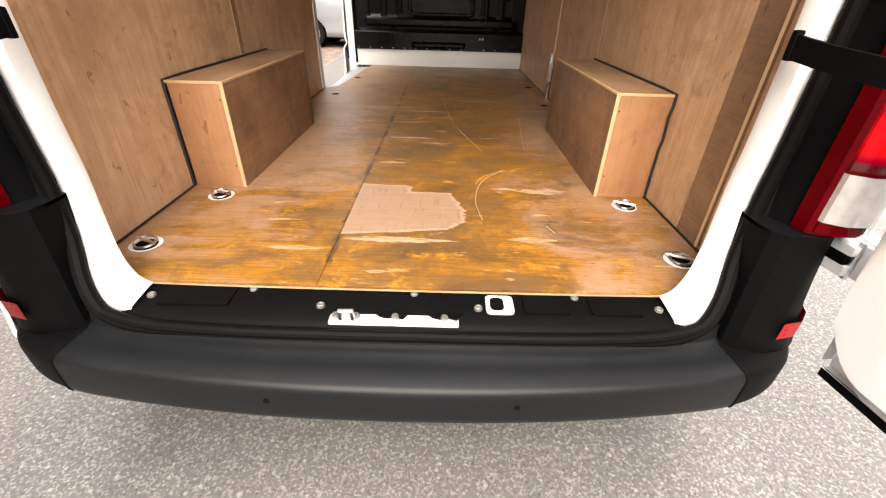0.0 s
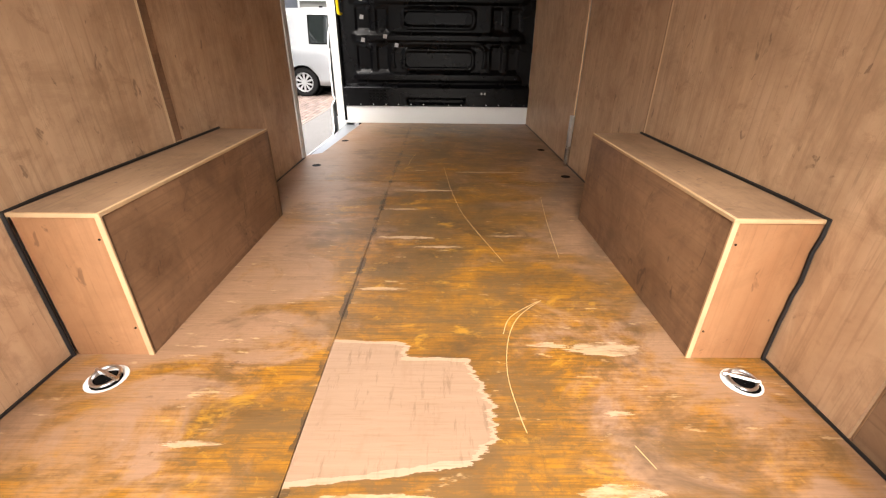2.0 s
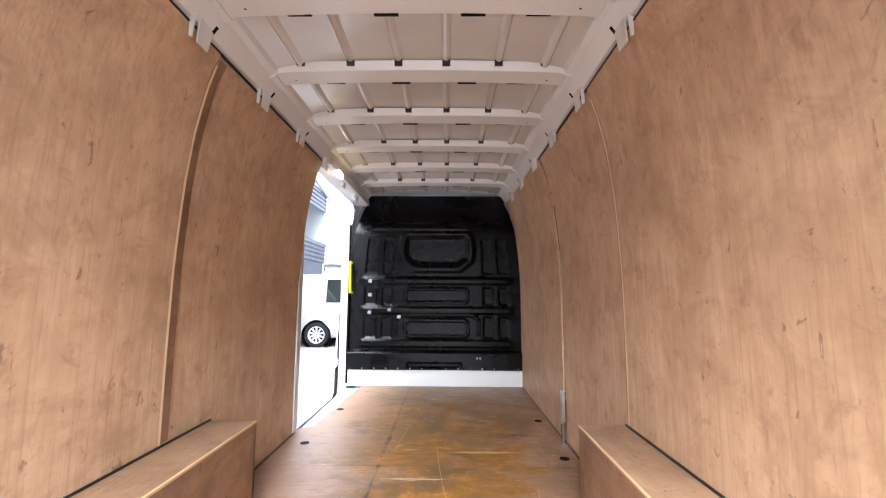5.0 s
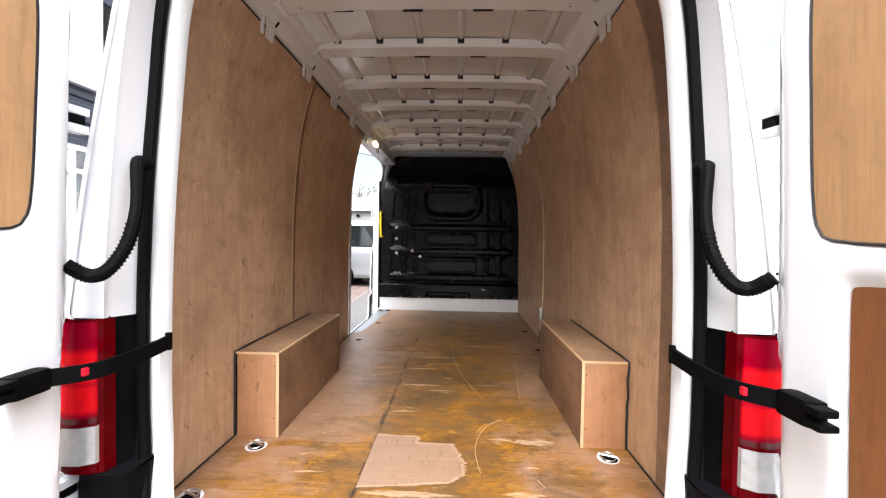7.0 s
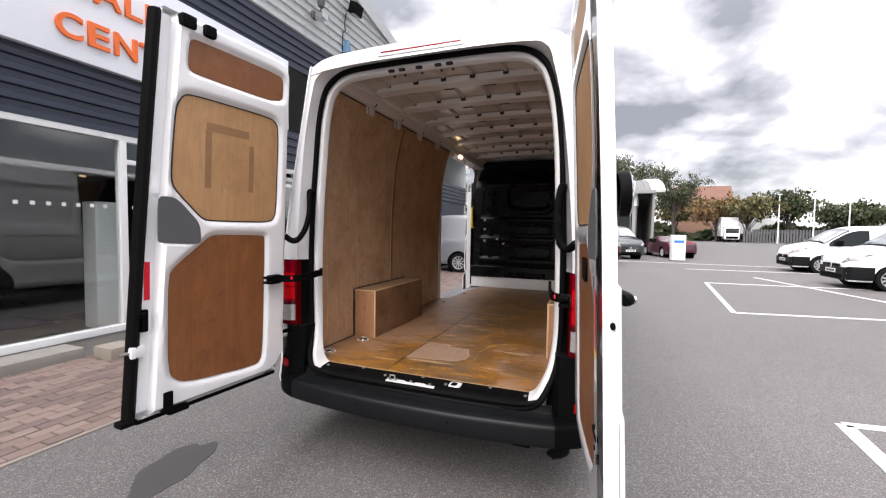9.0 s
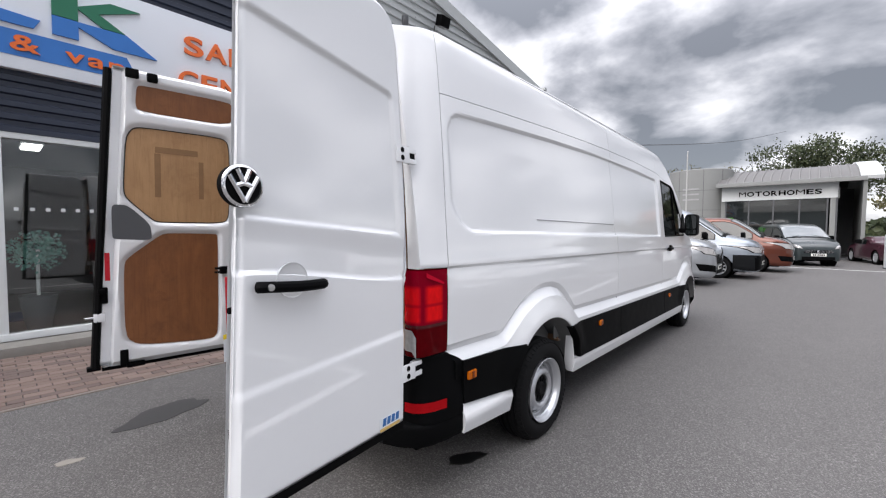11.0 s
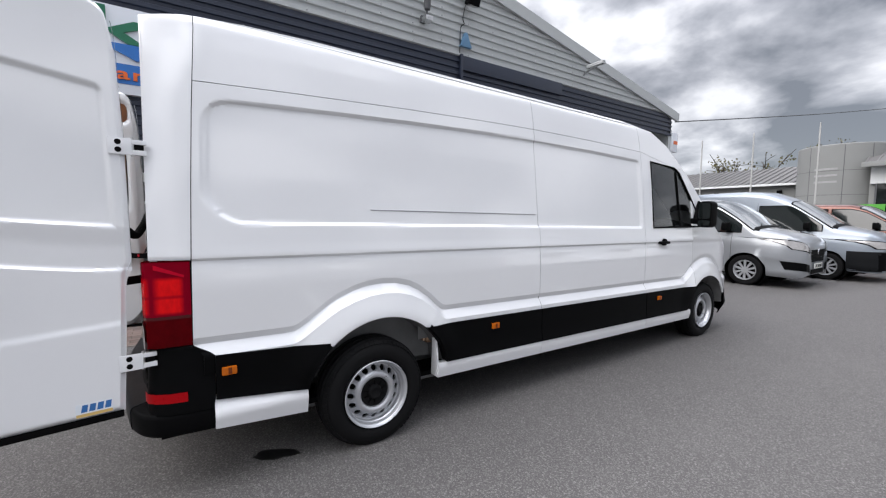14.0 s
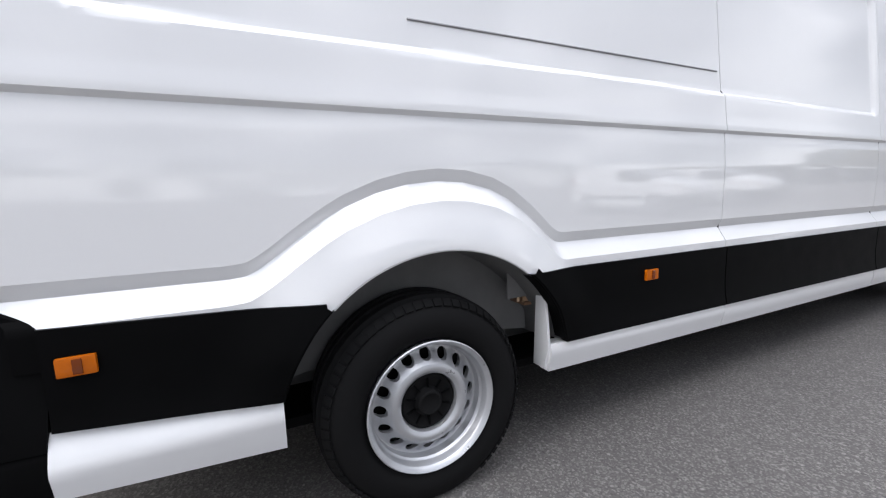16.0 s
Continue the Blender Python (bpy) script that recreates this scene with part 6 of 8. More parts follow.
# ---- roof inside ----


def ceil_z(x, y):
    r = 0.0
    for xc in (-0.55, -0.32, -0.10, 0.12, 0.36, 0.57):
        r -= 0.016 * smoothstep(0.020, 0.006, abs(x - xc))
    return 2.578 - 0.040 * (abs(x) / 0.66) ** 4 + r - 0.065 * smoothstep(0.75, 0.25, y)


part("roof_lining", sheet(lambda x, y: Vector((x, y, ceil_z(x, y))), [-0.68 + 1.36 * k / 136 for k in range(137)], [0.22, 0.3, 0.4, 0.5, 0.6, 0.7, 0.8] + [1.0 + 0.2 * k for k in range(17)]), ROOF_SHADED, van, "bare painted steel roof skin")
# dark tube added for the shadow line where wall meets roof
for s, ya, yb in ((1, 0.25, 4.15), (-1, 0.25, 2.8)):
    part("wall_top_shadow", tube([(s * 0.752, y, 2.424) for y in (ya, (ya + yb) / 2, yb)], 0.006, 6), SEALANT, van)
for s in (1, -1):
    part("cant_rail", sheet(lambda y, k: Vector((s * (0.655, 0.665, 0.69, 0.705, 0.74, 0.80)[k], y, (2.545, 2.515, 2.50, 2.475, 2.44, 2.425)[k] - (0.065, 0.055, 0.045, 0.03, 0.0, 0.0)[k] * smoothstep(0.75, 0.25, y))), [0.25, 0.45, 0.65, 0.85] + [1.0 + 0.4 * k for k in range(9)], range(6)), ROOF_IN, van, angle=25)
for y in (0.86, 1.335, 1.83, 2.32, 2.82, 3.32, 3.80):
    sec = [(-0.068, 0.045), (-0.056, 0.012), (-0.050, 0.006), (0.048, 0.0), (0.054, 0.006), (0.060, 0.045)]

    def rib(x, k):
        a = abs(x)
        base = 2.528 - 0.010 * (a / 0.6) ** 2 - 0.012 * smoothstep(0.62, 0.72, a)
        return Vector((x, y + sec[k][0], base + sec[k][1]))
    xs = [-0.722, -0.71, -0.69, -0.67, -0.64] + [-0.60 + 0.06 * k for k in range(21)] + [0.64, 0.67, 0.69, 0.71, 0.722]
    rb = part("roof_rib", sheet(rib, xs, range(6)), ROOF_IN, van, "painted steel roof rib")
    for s in (1, -1):
        # foot: a bent plate that hooks down onto the wall, with a dark slot
        def foot(k, d):
            px, pz = ((0.670, 2.512), (0.700, 2.503), (0.722, 2.488), (0.733, 2.462), (0.737, 2.425), (0.744, 2.372))[k]
            return Vector((s * px, y + (-0.056, 0.056)[d] * (1 - 0.09 * k), pz - 0.004))
        part("rib_foot", thicken(sheet(foot, range(6), range(2)), 0.006), ROOF_IN, rb)
        part("foot_cheek", prism([(s * 0.66, 2.55), (s * 0.72, 2.54), (s * 0.748, 2.50), (s * 0.750, 2.372), (s * 0.738, 2.366), (s * 0.730, 2.455), (s * 0.716, 2.482), (s * 0.66, 2.505)], "y", y - 0.064, y - 0.058), ROOF_IN, rb)
        part("foot_slot", sheet(lambda t, d: Vector((s * (0.700 + 0.030 * t), y + (0.030, 0.046)[d], 2.496 - 0.040 * t - 0.012)), [0.0, 0.5, 1.0], range(2)), RUBBER, rb)
        part("foot_hole", lathe([(2.5110, 0.0005), (2.5110, 0.005)], (s * 0.595, y, 0), "z", 8, closed=False), RUBBER, rb)
    for x in (-0.42, -0.10, 0.22, 0.46):
        part("rib_slot", box(x - 0.045, x + 0.045, y + 0.046, y + 0.0585, 2.5235, 2.534, 0.001), RUBBER, rb)
    for x in (-0.55, -0.32, -0.10, 0.12, 0.36, 0.57):
        part("rib_pad", box(x - 0.018, x + 0.018, y - 0.078, y - 0.064, 2.545, 2.575, 0.002), SEALANT, rb)


# ---- ground ----
def asphalt():
    n = Nodes("asphalt")
    big, mid = n.noise(0.35, 5, 0.6), n.ramp(n.noise(2.2, 6, 0.65), [(0.36, 0.0), (0.64, 1.0)])
    fine = n.noise(75.0, 6, 0.8)
    vo = n.t.nodes.new("ShaderNodeTexVoronoi")
    vo.inputs["Scale"].default_value = 150.0
    n.link(n.coord, vo.inputs["Vector"])
    tyre = n.ramp(n.noise((0.9, 0.12, 1), 4, 0.6, 0.5), [(0.40, 0.0), (0.70, 1.0)])
    c = n.mix(big, (0.082, 0.078, 0.076), (0.136, 0.129, 0.125))
    c = n.mix(n.math("MULTIPLY", tyre, 0.35), c, (0.070, 0.067, 0.066))
    c = n.mix(n.math("MULTIPLY", mid, 0.42), c, (0.085, 0.081, 0.079))
    stone = n.xyz(vo.outputs["Color"])[0]
    c = n.mix(n.ramp(stone, [(0.50, 0.0), (1.0, 0.50)]), c, (0.30, 0.287, 0.278))
    c = n.mix(n.ramp(fine, [(0.36, 0.75), (0.50, 0.0)]), c, (0.040, 0.038, 0.038))
    chip = n.t.nodes.new("ShaderNodeTexVoronoi")
    chip.inputs["Scale"].default_value = 48.0
    n.link(n.coord, chip.inputs["Vector"])
    lone = n.math("MULTIPLY", n.math("GREATER_THAN", n.xyz(chip.outputs["Color"])[1], 0.86), n.math("LESS_THAN", chip.outputs["Distance"], 0.30))
    c = n.mix(n.math("MULTIPLY", lone, 0.28), c, (0.40, 0.385, 0.37))
    n.set(Base_Color=c, Roughness=0.66, Specular_IOR_Level=0.22)
    n.bump(n.math("ADD", fine, n.math("MULTIPLY", vo.outputs["Distance"], 0.5)), 0.38, 0.005)
    return n.m


ASPHALT = asphalt()
ground = part("ground", sheet(lambda x, y: Vector((x, y, 0)), [-600, -120, -40, -15, -6, -2.31, 6, 20, 60, 200, 600], [-600, -100, -20, 0, 20, 60, 200, 700]), ASPHALT)
tagged(ground, "grey speckled asphalt yard", "ground", kind="structure")
LINE = plain("road_paint", (0.62, 0.62, 0.60), 0.7, vary=0.25, scale=3, grain=60, bump=0.2)


def stripe(x0, y0, x1, y1, w=0.09):
    d = Vector((x1 - x0, y1 - y0)).normalized()
    k = Vector((-d.y, d.x)) * w / 2
    b = prism([(x0 + k.x, y0 + k.y), (x1 + k.x, y1 + k.y), (x1 - k.x, y1 - k.y), (x0 - k.x, y0 - k.y)], "z", 0.0005, 0.005)
    return tagged(part("parking_line", b, LINE, smooth=False), "worn white painted parking line on asphalt", "line", "parking lines", "structure")


stripe(4.06, 12.0, 3.41, 6.90)
stripe(3.41, 6.90, 9.5, 7.9)
stripe(4.06, 12.0, 8.0, 12.35)
stripe(6.0, 14.5, 7.6, 7.2)
stripe(4.4, 17.0, 9.5, 17.4)
stripe(2.82, 1.95, 9.0, 2.7)
stripe(2.82, 1.95, 2.4, -3.2, 0.11)
stripe(1.8, 20.5, 9.0, 20.2)


def blot(name, cx, cy, rx, ry, turn, col, label, seed, rough=0.5):
    random.seed(seed)
    n = 40
    ph = [random.uniform(0, 6.28) for _ in range(4)]
    pts = []
    for k in range(n):
        a = 2 * math.pi * k / n
        q = 1 + 0.10 * math.sin(3 * a + ph[0]) + 0.07 * math.sin(5 * a + ph[1]) + 0.04 * math.sin(9 * a + ph[2])
        x, y = rx * q * math.cos(a), ry * q * math.sin(a)
        pts.append((cx + x * math.cos(turn) - y * math.sin(turn), cy + x * math.sin(turn) + y * math.cos(turn)))
    m = plain(name, col, rough, vary=0.3, scale=12, grain=140, bump=0.4)
    return tagged(part(name, prism(pts, "z", 0.0005, 0.0035), m, smooth=False), label, "stain", kind="structure")


blot("oil_stain", 0.80, 0.72, 0.13, 0.055, 1.15, (0.010, 0.010, 0.010), "dark oil stain on the asphalt", 3, 0.35)
blot("damp_stain", -1.37, -0.37, 0.31, 0.15, 1.85, (0.045, 0.044, 0.044), "dark damp patch on the asphalt", 5, 0.7)
blot("pale_stain", -1.00, -0.97, 0.07, 0.035, 1.3, (0.26, 0.24, 0.21), "pale dried patch on the asphalt", 8, 0.9)

# paving of clay blocks between the yard and the shop
BRICK = [plain("paving_block", c, 0.85, vary=0.25, scale=9, grain=80, bump=0.25) for c in ((0.165, 0.118, 0.100), (0.130, 0.095, 0.083), (0.195, 0.142, 0.122))]
bed = part("pavement", box(-4.25, -2.30, -8.0, 15.5, -0.05, 0.004), plain("joint_sand", (0.050, 0.043, 0.037), 0.95, vary=0.3, scale=20, grain=150, bump=0.3))
tagged(bed, "pavement of pinkish clay blocks", "pavement", kind="structure")
part("edging", box(-2.335, -2.295, -8.0, 15.5, -0.04, 0.010, 0.004), plain("edging", (0.20, 0.17, 0.15), 0.9, vary=0.3, scale=4), bed)

# ---- dealer's shop ----
NAVY = plain("navy_cladding", (0.020, 0.027, 0.048), 0.4, vary=0.12, scale=2, bump=0.0)
GREYCLAD = plain("grey_cladding", (0.44, 0.46, 0.46), 0.45, vary=0.07, scale=1.2, bump=0.0)
SIGNW = plain("sign_white", (0.74, 0.77, 0.82), 0.35, vary=0.04, scale=1.5, bump=0.0)
ORANGE = plain("sign_orange", (0.78, 0.15, 0.025), 0.4, vary=0.05)
SBLUE = plain("sign_blue", (0.03, 0.17, 0.52), 0.4, vary=0.05)
SGREEN = plain("sign_green", (0.015, 0.16, 0.085), 0.4, vary=0.05)
FRAMEW = plain("frame_white", (0.68, 0.70, 0.70), 0.4, vary=0.06)
FX = -4.6
shop = thing("shop_building", "vehicle showroom with navy and grey metal cladding and a white sign", "building", (FX, 4.0, 0))
shop_at = Matrix.Translation((-FX, -4.0, 0))


def sp(name, b, mat, label="", parent=None, **k):
    bmesh.ops.transform(b, matrix=shop_at, verts=b.verts)
    return part(name, b, mat, parent or shop, label, **k)


def cladding(y0, y1, z0, z1f, pitch, depth, x=FX):
    """Sheet metal with ribs that run along the wall."""
    zt = max(z1f(y0), z1f(y1))
    zs = []
    z = z0
    while z < zt - 1e-4:
        for f in (0.0, 0.10, 0.52, 0.62):
            zs.append((z + f * pitch, 0.0 if f in (0.0, 0.62) else depth))
        z += pitch
    zs.append((zt, 0.0))
    n = 24
    b = bmesh.new()
    V = []
    for zz, d in zs:
        V.append([b.verts.new((x + d, y0 + (y1 - y0) * i / n, min(zz, z1f(y0 + (y1 - y0) * i / n)))) for i in range(n + 1)])
    for r0, r1 in zip(V, V[1:]):
        for i in range(n):
            q = (r0[i], r0[i + 1], r1[i + 1], r1[i])
            if (q[0].co - q[3].co).length < 1e-5 and (q[1].co - q[2].co).length < 1e-5:
                continue
            b.faces.new(q)
    return b


def gable(y):
    return 5.24 + 0.193 * (15.6 - y) if y > -4 else 5.24 + 0.193 * 19.6 + 0.193 * (y + 4)


lvl = lambda v: (lambda y: v)
sp("lower_cladding", cladding(-14, 15.6, 2.56, lvl(3.30), 0.148, 0.03), NAVY, "dark navy ribbed cladding", angle=20)
sp("upper_cladding", cladding(-14, 15.6, 4.50, lvl(5.24), 0.148, 0.03), NAVY, angle=20)
sp("gable_cladding", cladding(-14, 15.6, 5.24, gable, 0.178, 0.035, FX + 0.005), GREYCLAD, "pale grey ribbed gable cladding", angle=20)
sp("flat_band", box(FX, FX + 0.075, 6.08, 9.56, 4.93, 5.25, 0.004), NAVY)
sp("downpipe", box(FX + 0.03, FX + 0.10, 6.0, 6.07, 4.3, 5.27, 0.01), NAVY)
a, b2 = -4.0, 15.95
sp("verge_trim", sheet(lambda y, k: Vector((FX + (0.02, 0.10, 0.10, -0.3)[k], y, gable(y) + (-0.13, -0.13, 0.17, 0.20)[k])), [a + (b2 - a) * k / 12 for k in range(13)], range(4)), GREYCLAD, "grey metal verge")
sp("verge_trim", sheet(lambda y, k: Vector((FX + (0.02, 0.10, 0.10, -0.3)[k], y, gable(y) + (-0.13, -0.13, 0.17, 0.20)[k])), [-14 + k for k in range(11)], range(4)), GREYCLAD)
sp("end_wall", box(FX - 16, FX, 15.45, 15.6, 0.0, 5.2), GREYCLAD)
sp("back_wall", box(FX - 16, FX - 15.8, -14, 15.4, 0.0, 5.2), GREYCLAD)
sp("end_wall", box(FX - 16, FX, -14.1, -13.95, 0.0, 5.2), GREYCLAD)
sp("roof", sheet(lambda y, x: Vector((x, y, gable(y) + 0.15)), [-14, -4, 15.95], [FX - 0.25, FX - 16]), GREYCLAD)
sp("front_wall", box(FX - 0.2, FX - 0.02, 4.9, 15.6, 0.0, 2.6), NAVY)
# bolts on the gable
bolts = bmesh.new()
for r in range(9):
    z = 5.24 + 0.178 * r + 0.05
    for k in range(26):
        y = -3.5 + 0.75 * k
        if z < gable(y) - 0.2:
            box(FX + 0.038, FX + 0.046, y - 0.012, y + 0.012, z - 0.012, z + 0.012, into=bolts)
tagged(sp("cladding_bolts", bolts, ZINC, smooth=False), kind="stuff")
sign = sp("sign_board", box(FX + 0.01, FX + 0.10, -6.0, 4.2, 3.29, 4.55, 0.004), SIGNW, "long white sign board")
sp("corner_sign", box(FX - 0.1, FX + 0.06, 15.62, 16.0, 3.95, 4.64, 0.01), SIGNW, "small white sign at the corner")
sp("corner_sign_mark", box(FX + 0.06, FX + 0.068, 15.72, 15.98, 4.22, 4.34, 0.01), ORANGE)


def words(text, y0, y1, z0, z1, x, depth, mat, name="letters"):
    b = lettering(text, 1.0, 0.1, bold=0.018)
    xs, zs = [v.co.x for v in b.verts], [v.co.z for v in b.verts]
    for v in b.verts:
        u, w, t = (v.co.x - min(xs)) / (max(xs) - min(xs)), (v.co.z - min(zs)) / (max(zs) - min(zs)), 0.5 - v.co.y / 0.1
        v.co = Vector((x + depth * t, y0 + (y1 - y0) * u, z0 + (z1 - z0) * w))
    return b


sx = FX + 0.10
for ch, y0, y1 in (("S", 0.74, 0.99), ("A", 1.02, 1.32), ("L", 1.36, 1.56), ("E", 1.61, 1.84), ("S", 1.88, 2.14)):
    sp("letter", words(ch, y0, y1, 4.00, 4.27, sx, 0.035, ORANGE), ORANGE, parent=sign, smooth=False)
for ch, y0, y1 in (("C", 0.66, 0.91), ("E", 0.96, 1.18), ("N", 1.23, 1.49), ("T", 1.52, 1.75), ("R", 1.80, 2.03), ("E", 2.07, 2.28)):
    sp("letter", words(ch, y0, y1, 3.49, 3.76, sx, 0.035, ORANGE), ORANGE, parent=sign, smooth=False)
sp("blue_band", prism([(-4.2, 3.44), (0.20, 3.44), (0.06, 3.73), (-4.2, 3.73)], "x", sx, sx + 0.006), SBLUE, parent=sign, smooth=False)
for ch, y0, y1, z1 in (("c", -1.78, -1.62, 3.62), ("a", -1.58, -1.40, 3.62), ("r", -1.36, -1.24, 3.62), ("&", -1.02, -0.77, 3.68), ("v", -0.55, -0.37, 3.62), ("a", -0.34, -0.17, 3.62), ("n", -0.13, 0.03, 3.62)):
    sp("letter", words(ch, y0, y1, 3.50, z1, sx + 0.006, 0.02, ORANGE), ORANGE, parent=sign, smooth=False)
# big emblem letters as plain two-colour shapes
sp("emblem", prism([(-0.66, 4.02), (-0.42, 4.02), (-0.42, 4.17), (-0.18, 4.02), (0.05, 4.02), (-0.22, 4.18), (0.22, 4.36), (-0.10, 4.36), (-0.42, 4.20), (-0.42, 4.52), (-0.66, 4.52)], "x", sx, sx + 0.03), SGREEN, parent=sign, smooth=False)
sp("emblem", prism([(-0.66, 3.79), (-0.42, 3.79), (-0.42, 3.95), (-0.08, 3.79), (0.40, 3.79), (0.06, 4.012), (-0.66, 4.012)], "x", sx, sx + 0.03), SBLUE, parent=sign, smooth=False)
sp("emblem", prism([(-1.50, 4.02), (-1.22, 4.02), (-1.22, 4.30), (-0.85, 4.30), (-0.80, 4.50), (-1.40, 4.50), (-1.50, 4.40)], "x", sx, sx + 0.03), SGREEN, parent=sign, smooth=False)
sp("emblem", prism([(-1.42, 3.79), (-0.82, 3.79), (-0.76, 3.90), (-1.20, 3.93), (-1.22, 4.012), (-1.50, 4.012), (-1.50, 3.88)], "x", sx, sx + 0.03), SBLUE, parent=sign, smooth=False)
# shop front: frames, glass, stall riser
SHOP_GLASS = glass("shop_glass", (0.86, 0.91, 0.90), 0.004, 1.75)
sp("stall_riser", box(FX - 0.22, FX + 0.03, -14, 4.9, 0.0, 0.13, 0.01), plain("concrete", (0.26, 0.25, 0.23), 0.9, vary=0.2, scale=4, bump=0.3))
sp("window_head", box(FX - 0.08, FX + 0.02, -14, 4.9, 2.50, 2.58, 0.006), FRAMEW)
sp("window_sill", box(FX - 0.08, FX + 0.05, -14, 4.9, 0.13, 0.21, 0.008), FRAMEW)
ys = [-13.9, -11.2, -8.6, -6.1, -3.6, -1.16, 1.36, 2.62, 3.85, 4.85]
for y in ys:
    sp("window_post", box(FX - 0.08, FX + 0.025, y - 0.04, y + 0.04, 0.21, 2.50, 0.006), FRAMEW)
sp("transom", box(FX - 0.06, FX + 0.015, 1.40, 4.85, 2.22, 2.28, 0.005), FRAMEW)
for a, b2 in zip(ys, ys[1:]):
    g = sp("shop_window", box(FX - 0.035, FX - 0.025, a + 0.04, b2 - 0.04, 0.21, 2.50), SHOP_GLASS, "large dark showroom window", smooth=False)
    g.visible_shadow = False
dots = bmesh.new()
for a, b2 in zip(ys[3:7], ys[4:8]):
    y = a + 0.12
    while y < b2 - 0.08:
        box(FX - 0.024, FX - 0.022, y, y + 0.04, 1.66, 1.70, into=dots)
        y += 0.137
tagged(sp("window_marks", dots, FRAMEW, "row of small white squares on the glass", smooth=False), kind="stuff")
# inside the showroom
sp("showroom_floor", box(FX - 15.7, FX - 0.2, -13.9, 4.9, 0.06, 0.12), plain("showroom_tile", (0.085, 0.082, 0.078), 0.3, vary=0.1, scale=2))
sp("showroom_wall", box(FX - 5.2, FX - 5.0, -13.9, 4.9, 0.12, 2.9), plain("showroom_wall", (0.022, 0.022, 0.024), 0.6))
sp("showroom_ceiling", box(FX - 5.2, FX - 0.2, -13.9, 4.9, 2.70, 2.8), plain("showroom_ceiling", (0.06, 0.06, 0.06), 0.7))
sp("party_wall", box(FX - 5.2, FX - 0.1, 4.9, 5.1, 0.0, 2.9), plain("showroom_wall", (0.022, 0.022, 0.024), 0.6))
sp("column", box(FX - 0.66, FX - 0.40, 1.27, 1.515, 0.12, 1.75, 0.01), FRAMEW)
for y, y2, x in ((0.2, 1.25, FX - 1.7), (1.5, 2.6, FX - 1.2), (-2.4, -0.9, FX - 1.9)):
    tagged(part("door_mat", box(x - 0.45, x + 0.45, y, y2, 0.121, 0.130, 0.003), plain("blue_mat", (0.012, 0.025, 0.09), 0.9, grain=200, bump=0.3)), "dark blue door mat on the showroom floor", "mat", "showroom mats")
lampw = plain("ceiling_lamp", (0.9, 0.9, 0.9), 0.4, Emission_Color=(1.0, 0.98, 0.94), Emission_Strength=4.0)
for y in (-5.5, -3.1, -0.78):
    lm = thing("ceiling_lamp", "white panel lamp under the showroom ceiling", "lamp", (FX - 1.65, y, 2.66), group="showroom lamps")
    part("diffuser", box(-0.28, 0.28, -0.10, 0.10, -0.02, 0.0, 0.004), lampw, lm)
    part("housing", box(-0.30, 0.30, -0.12, 0.12, 0.0, 0.04, 0.004), FRAMEW, lm)
# things on the gable
sec = thing("security_camera", "dark security camera on a bracket", "camera", (FX + 0.03, 5.0, 5.78))
part("mount", box(0.0, 0.06, -0.07, 0.07, -0.08, 0.06, 0.01), GREYPAD, sec)
part("arm", tube([(0.04, 0, 0), (0.18, 0, 0.02), (0.20, 0, 0.14)], 0.02, 8), GREYPAD, sec)
part("body", lathe([(0.13, 0.06), (0.20, 0.075), (0.34, 0.075), (0.37, 0.05)], (0.20, 0, 0), "z", 16), GREYPAD, sec)
part("hood", box(0.11, 0.30, -0.09, 0.09, -0.12, -0.02, 0.01), ZINC, sec)
fl2 = thing("flood_light", "black flood light on the gable", "lamp", (FX + 0.03, 6.2, 6.46))
part("bracket", tube([(0, 0, 0), (0.15, 0, -0.03), (0.22, 0, 0.02)], 0.018, 8), BLACK, fl2)
fb = prism([(0.12, -0.10), (0.30, -0.16), (0.36, 0.06), (0.18, 0.14)], "y", -0.15, 0.15, 0.01)
part("case", fb, BLACK, fl2)
part("lens", prism([(0.13, -0.115), (0.29, -0.168), (0.292, -0.175), (0.13, -0.123)], "y", -0.12, 0.12), CLEARLENS, fl2)
al = thing("alarm_box", "blue triangular alarm box", "alarm", (FX + 0.03, 6.14, 5.58))
part("case", prism([(-0.16, -0.14), (0.16, -0.14), (0.03, 0.18), (-0.03, 0.18)], "x", 0.0, 0.09, 0.01), plain("alarm_blue", (0.10, 0.22, 0.36), 0.4), al)
cb = thing("cable", "thin cable clipped to the gable", "cable", (FX + 0.05, 6.0, 5.3))
part("wire", tube(spline([(0, 0, 0), (0, 0.01, 0.5), (0.0, 0.05, 0.62), (0, 0.12, 0.68), (0, 0.08, 0.8), (0.0, 0.15, 1.1)], 5), 0.009, 6), BLACK, cb)
ar = thing("street_camera", "white camera arm on the gable", "camera", (FX + 0.03, 10.5, 5.80))
part("arm", tube([(0, 0, -0.12), (0.15, 0.0, -0.06), (0.32, 0, 0.0)], 0.035, 8), ZINC, ar)
part("body", box(0.15, 0.70, -0.07, 0.07, 0.0, 0.10, 0.03), GREYCLAD, ar)
# stone block and red step by the shop door
tagged(part("stone_block", box(-4.10, -3.80, 0.72, 0.99, 0.0, 0.14, 0.02), plain("stone_block", (0.27, 0.24, 0.20), 0.95, vary=0.25, scale=8, bump=0.4)), "rough pale concrete block on the pavement", "block")
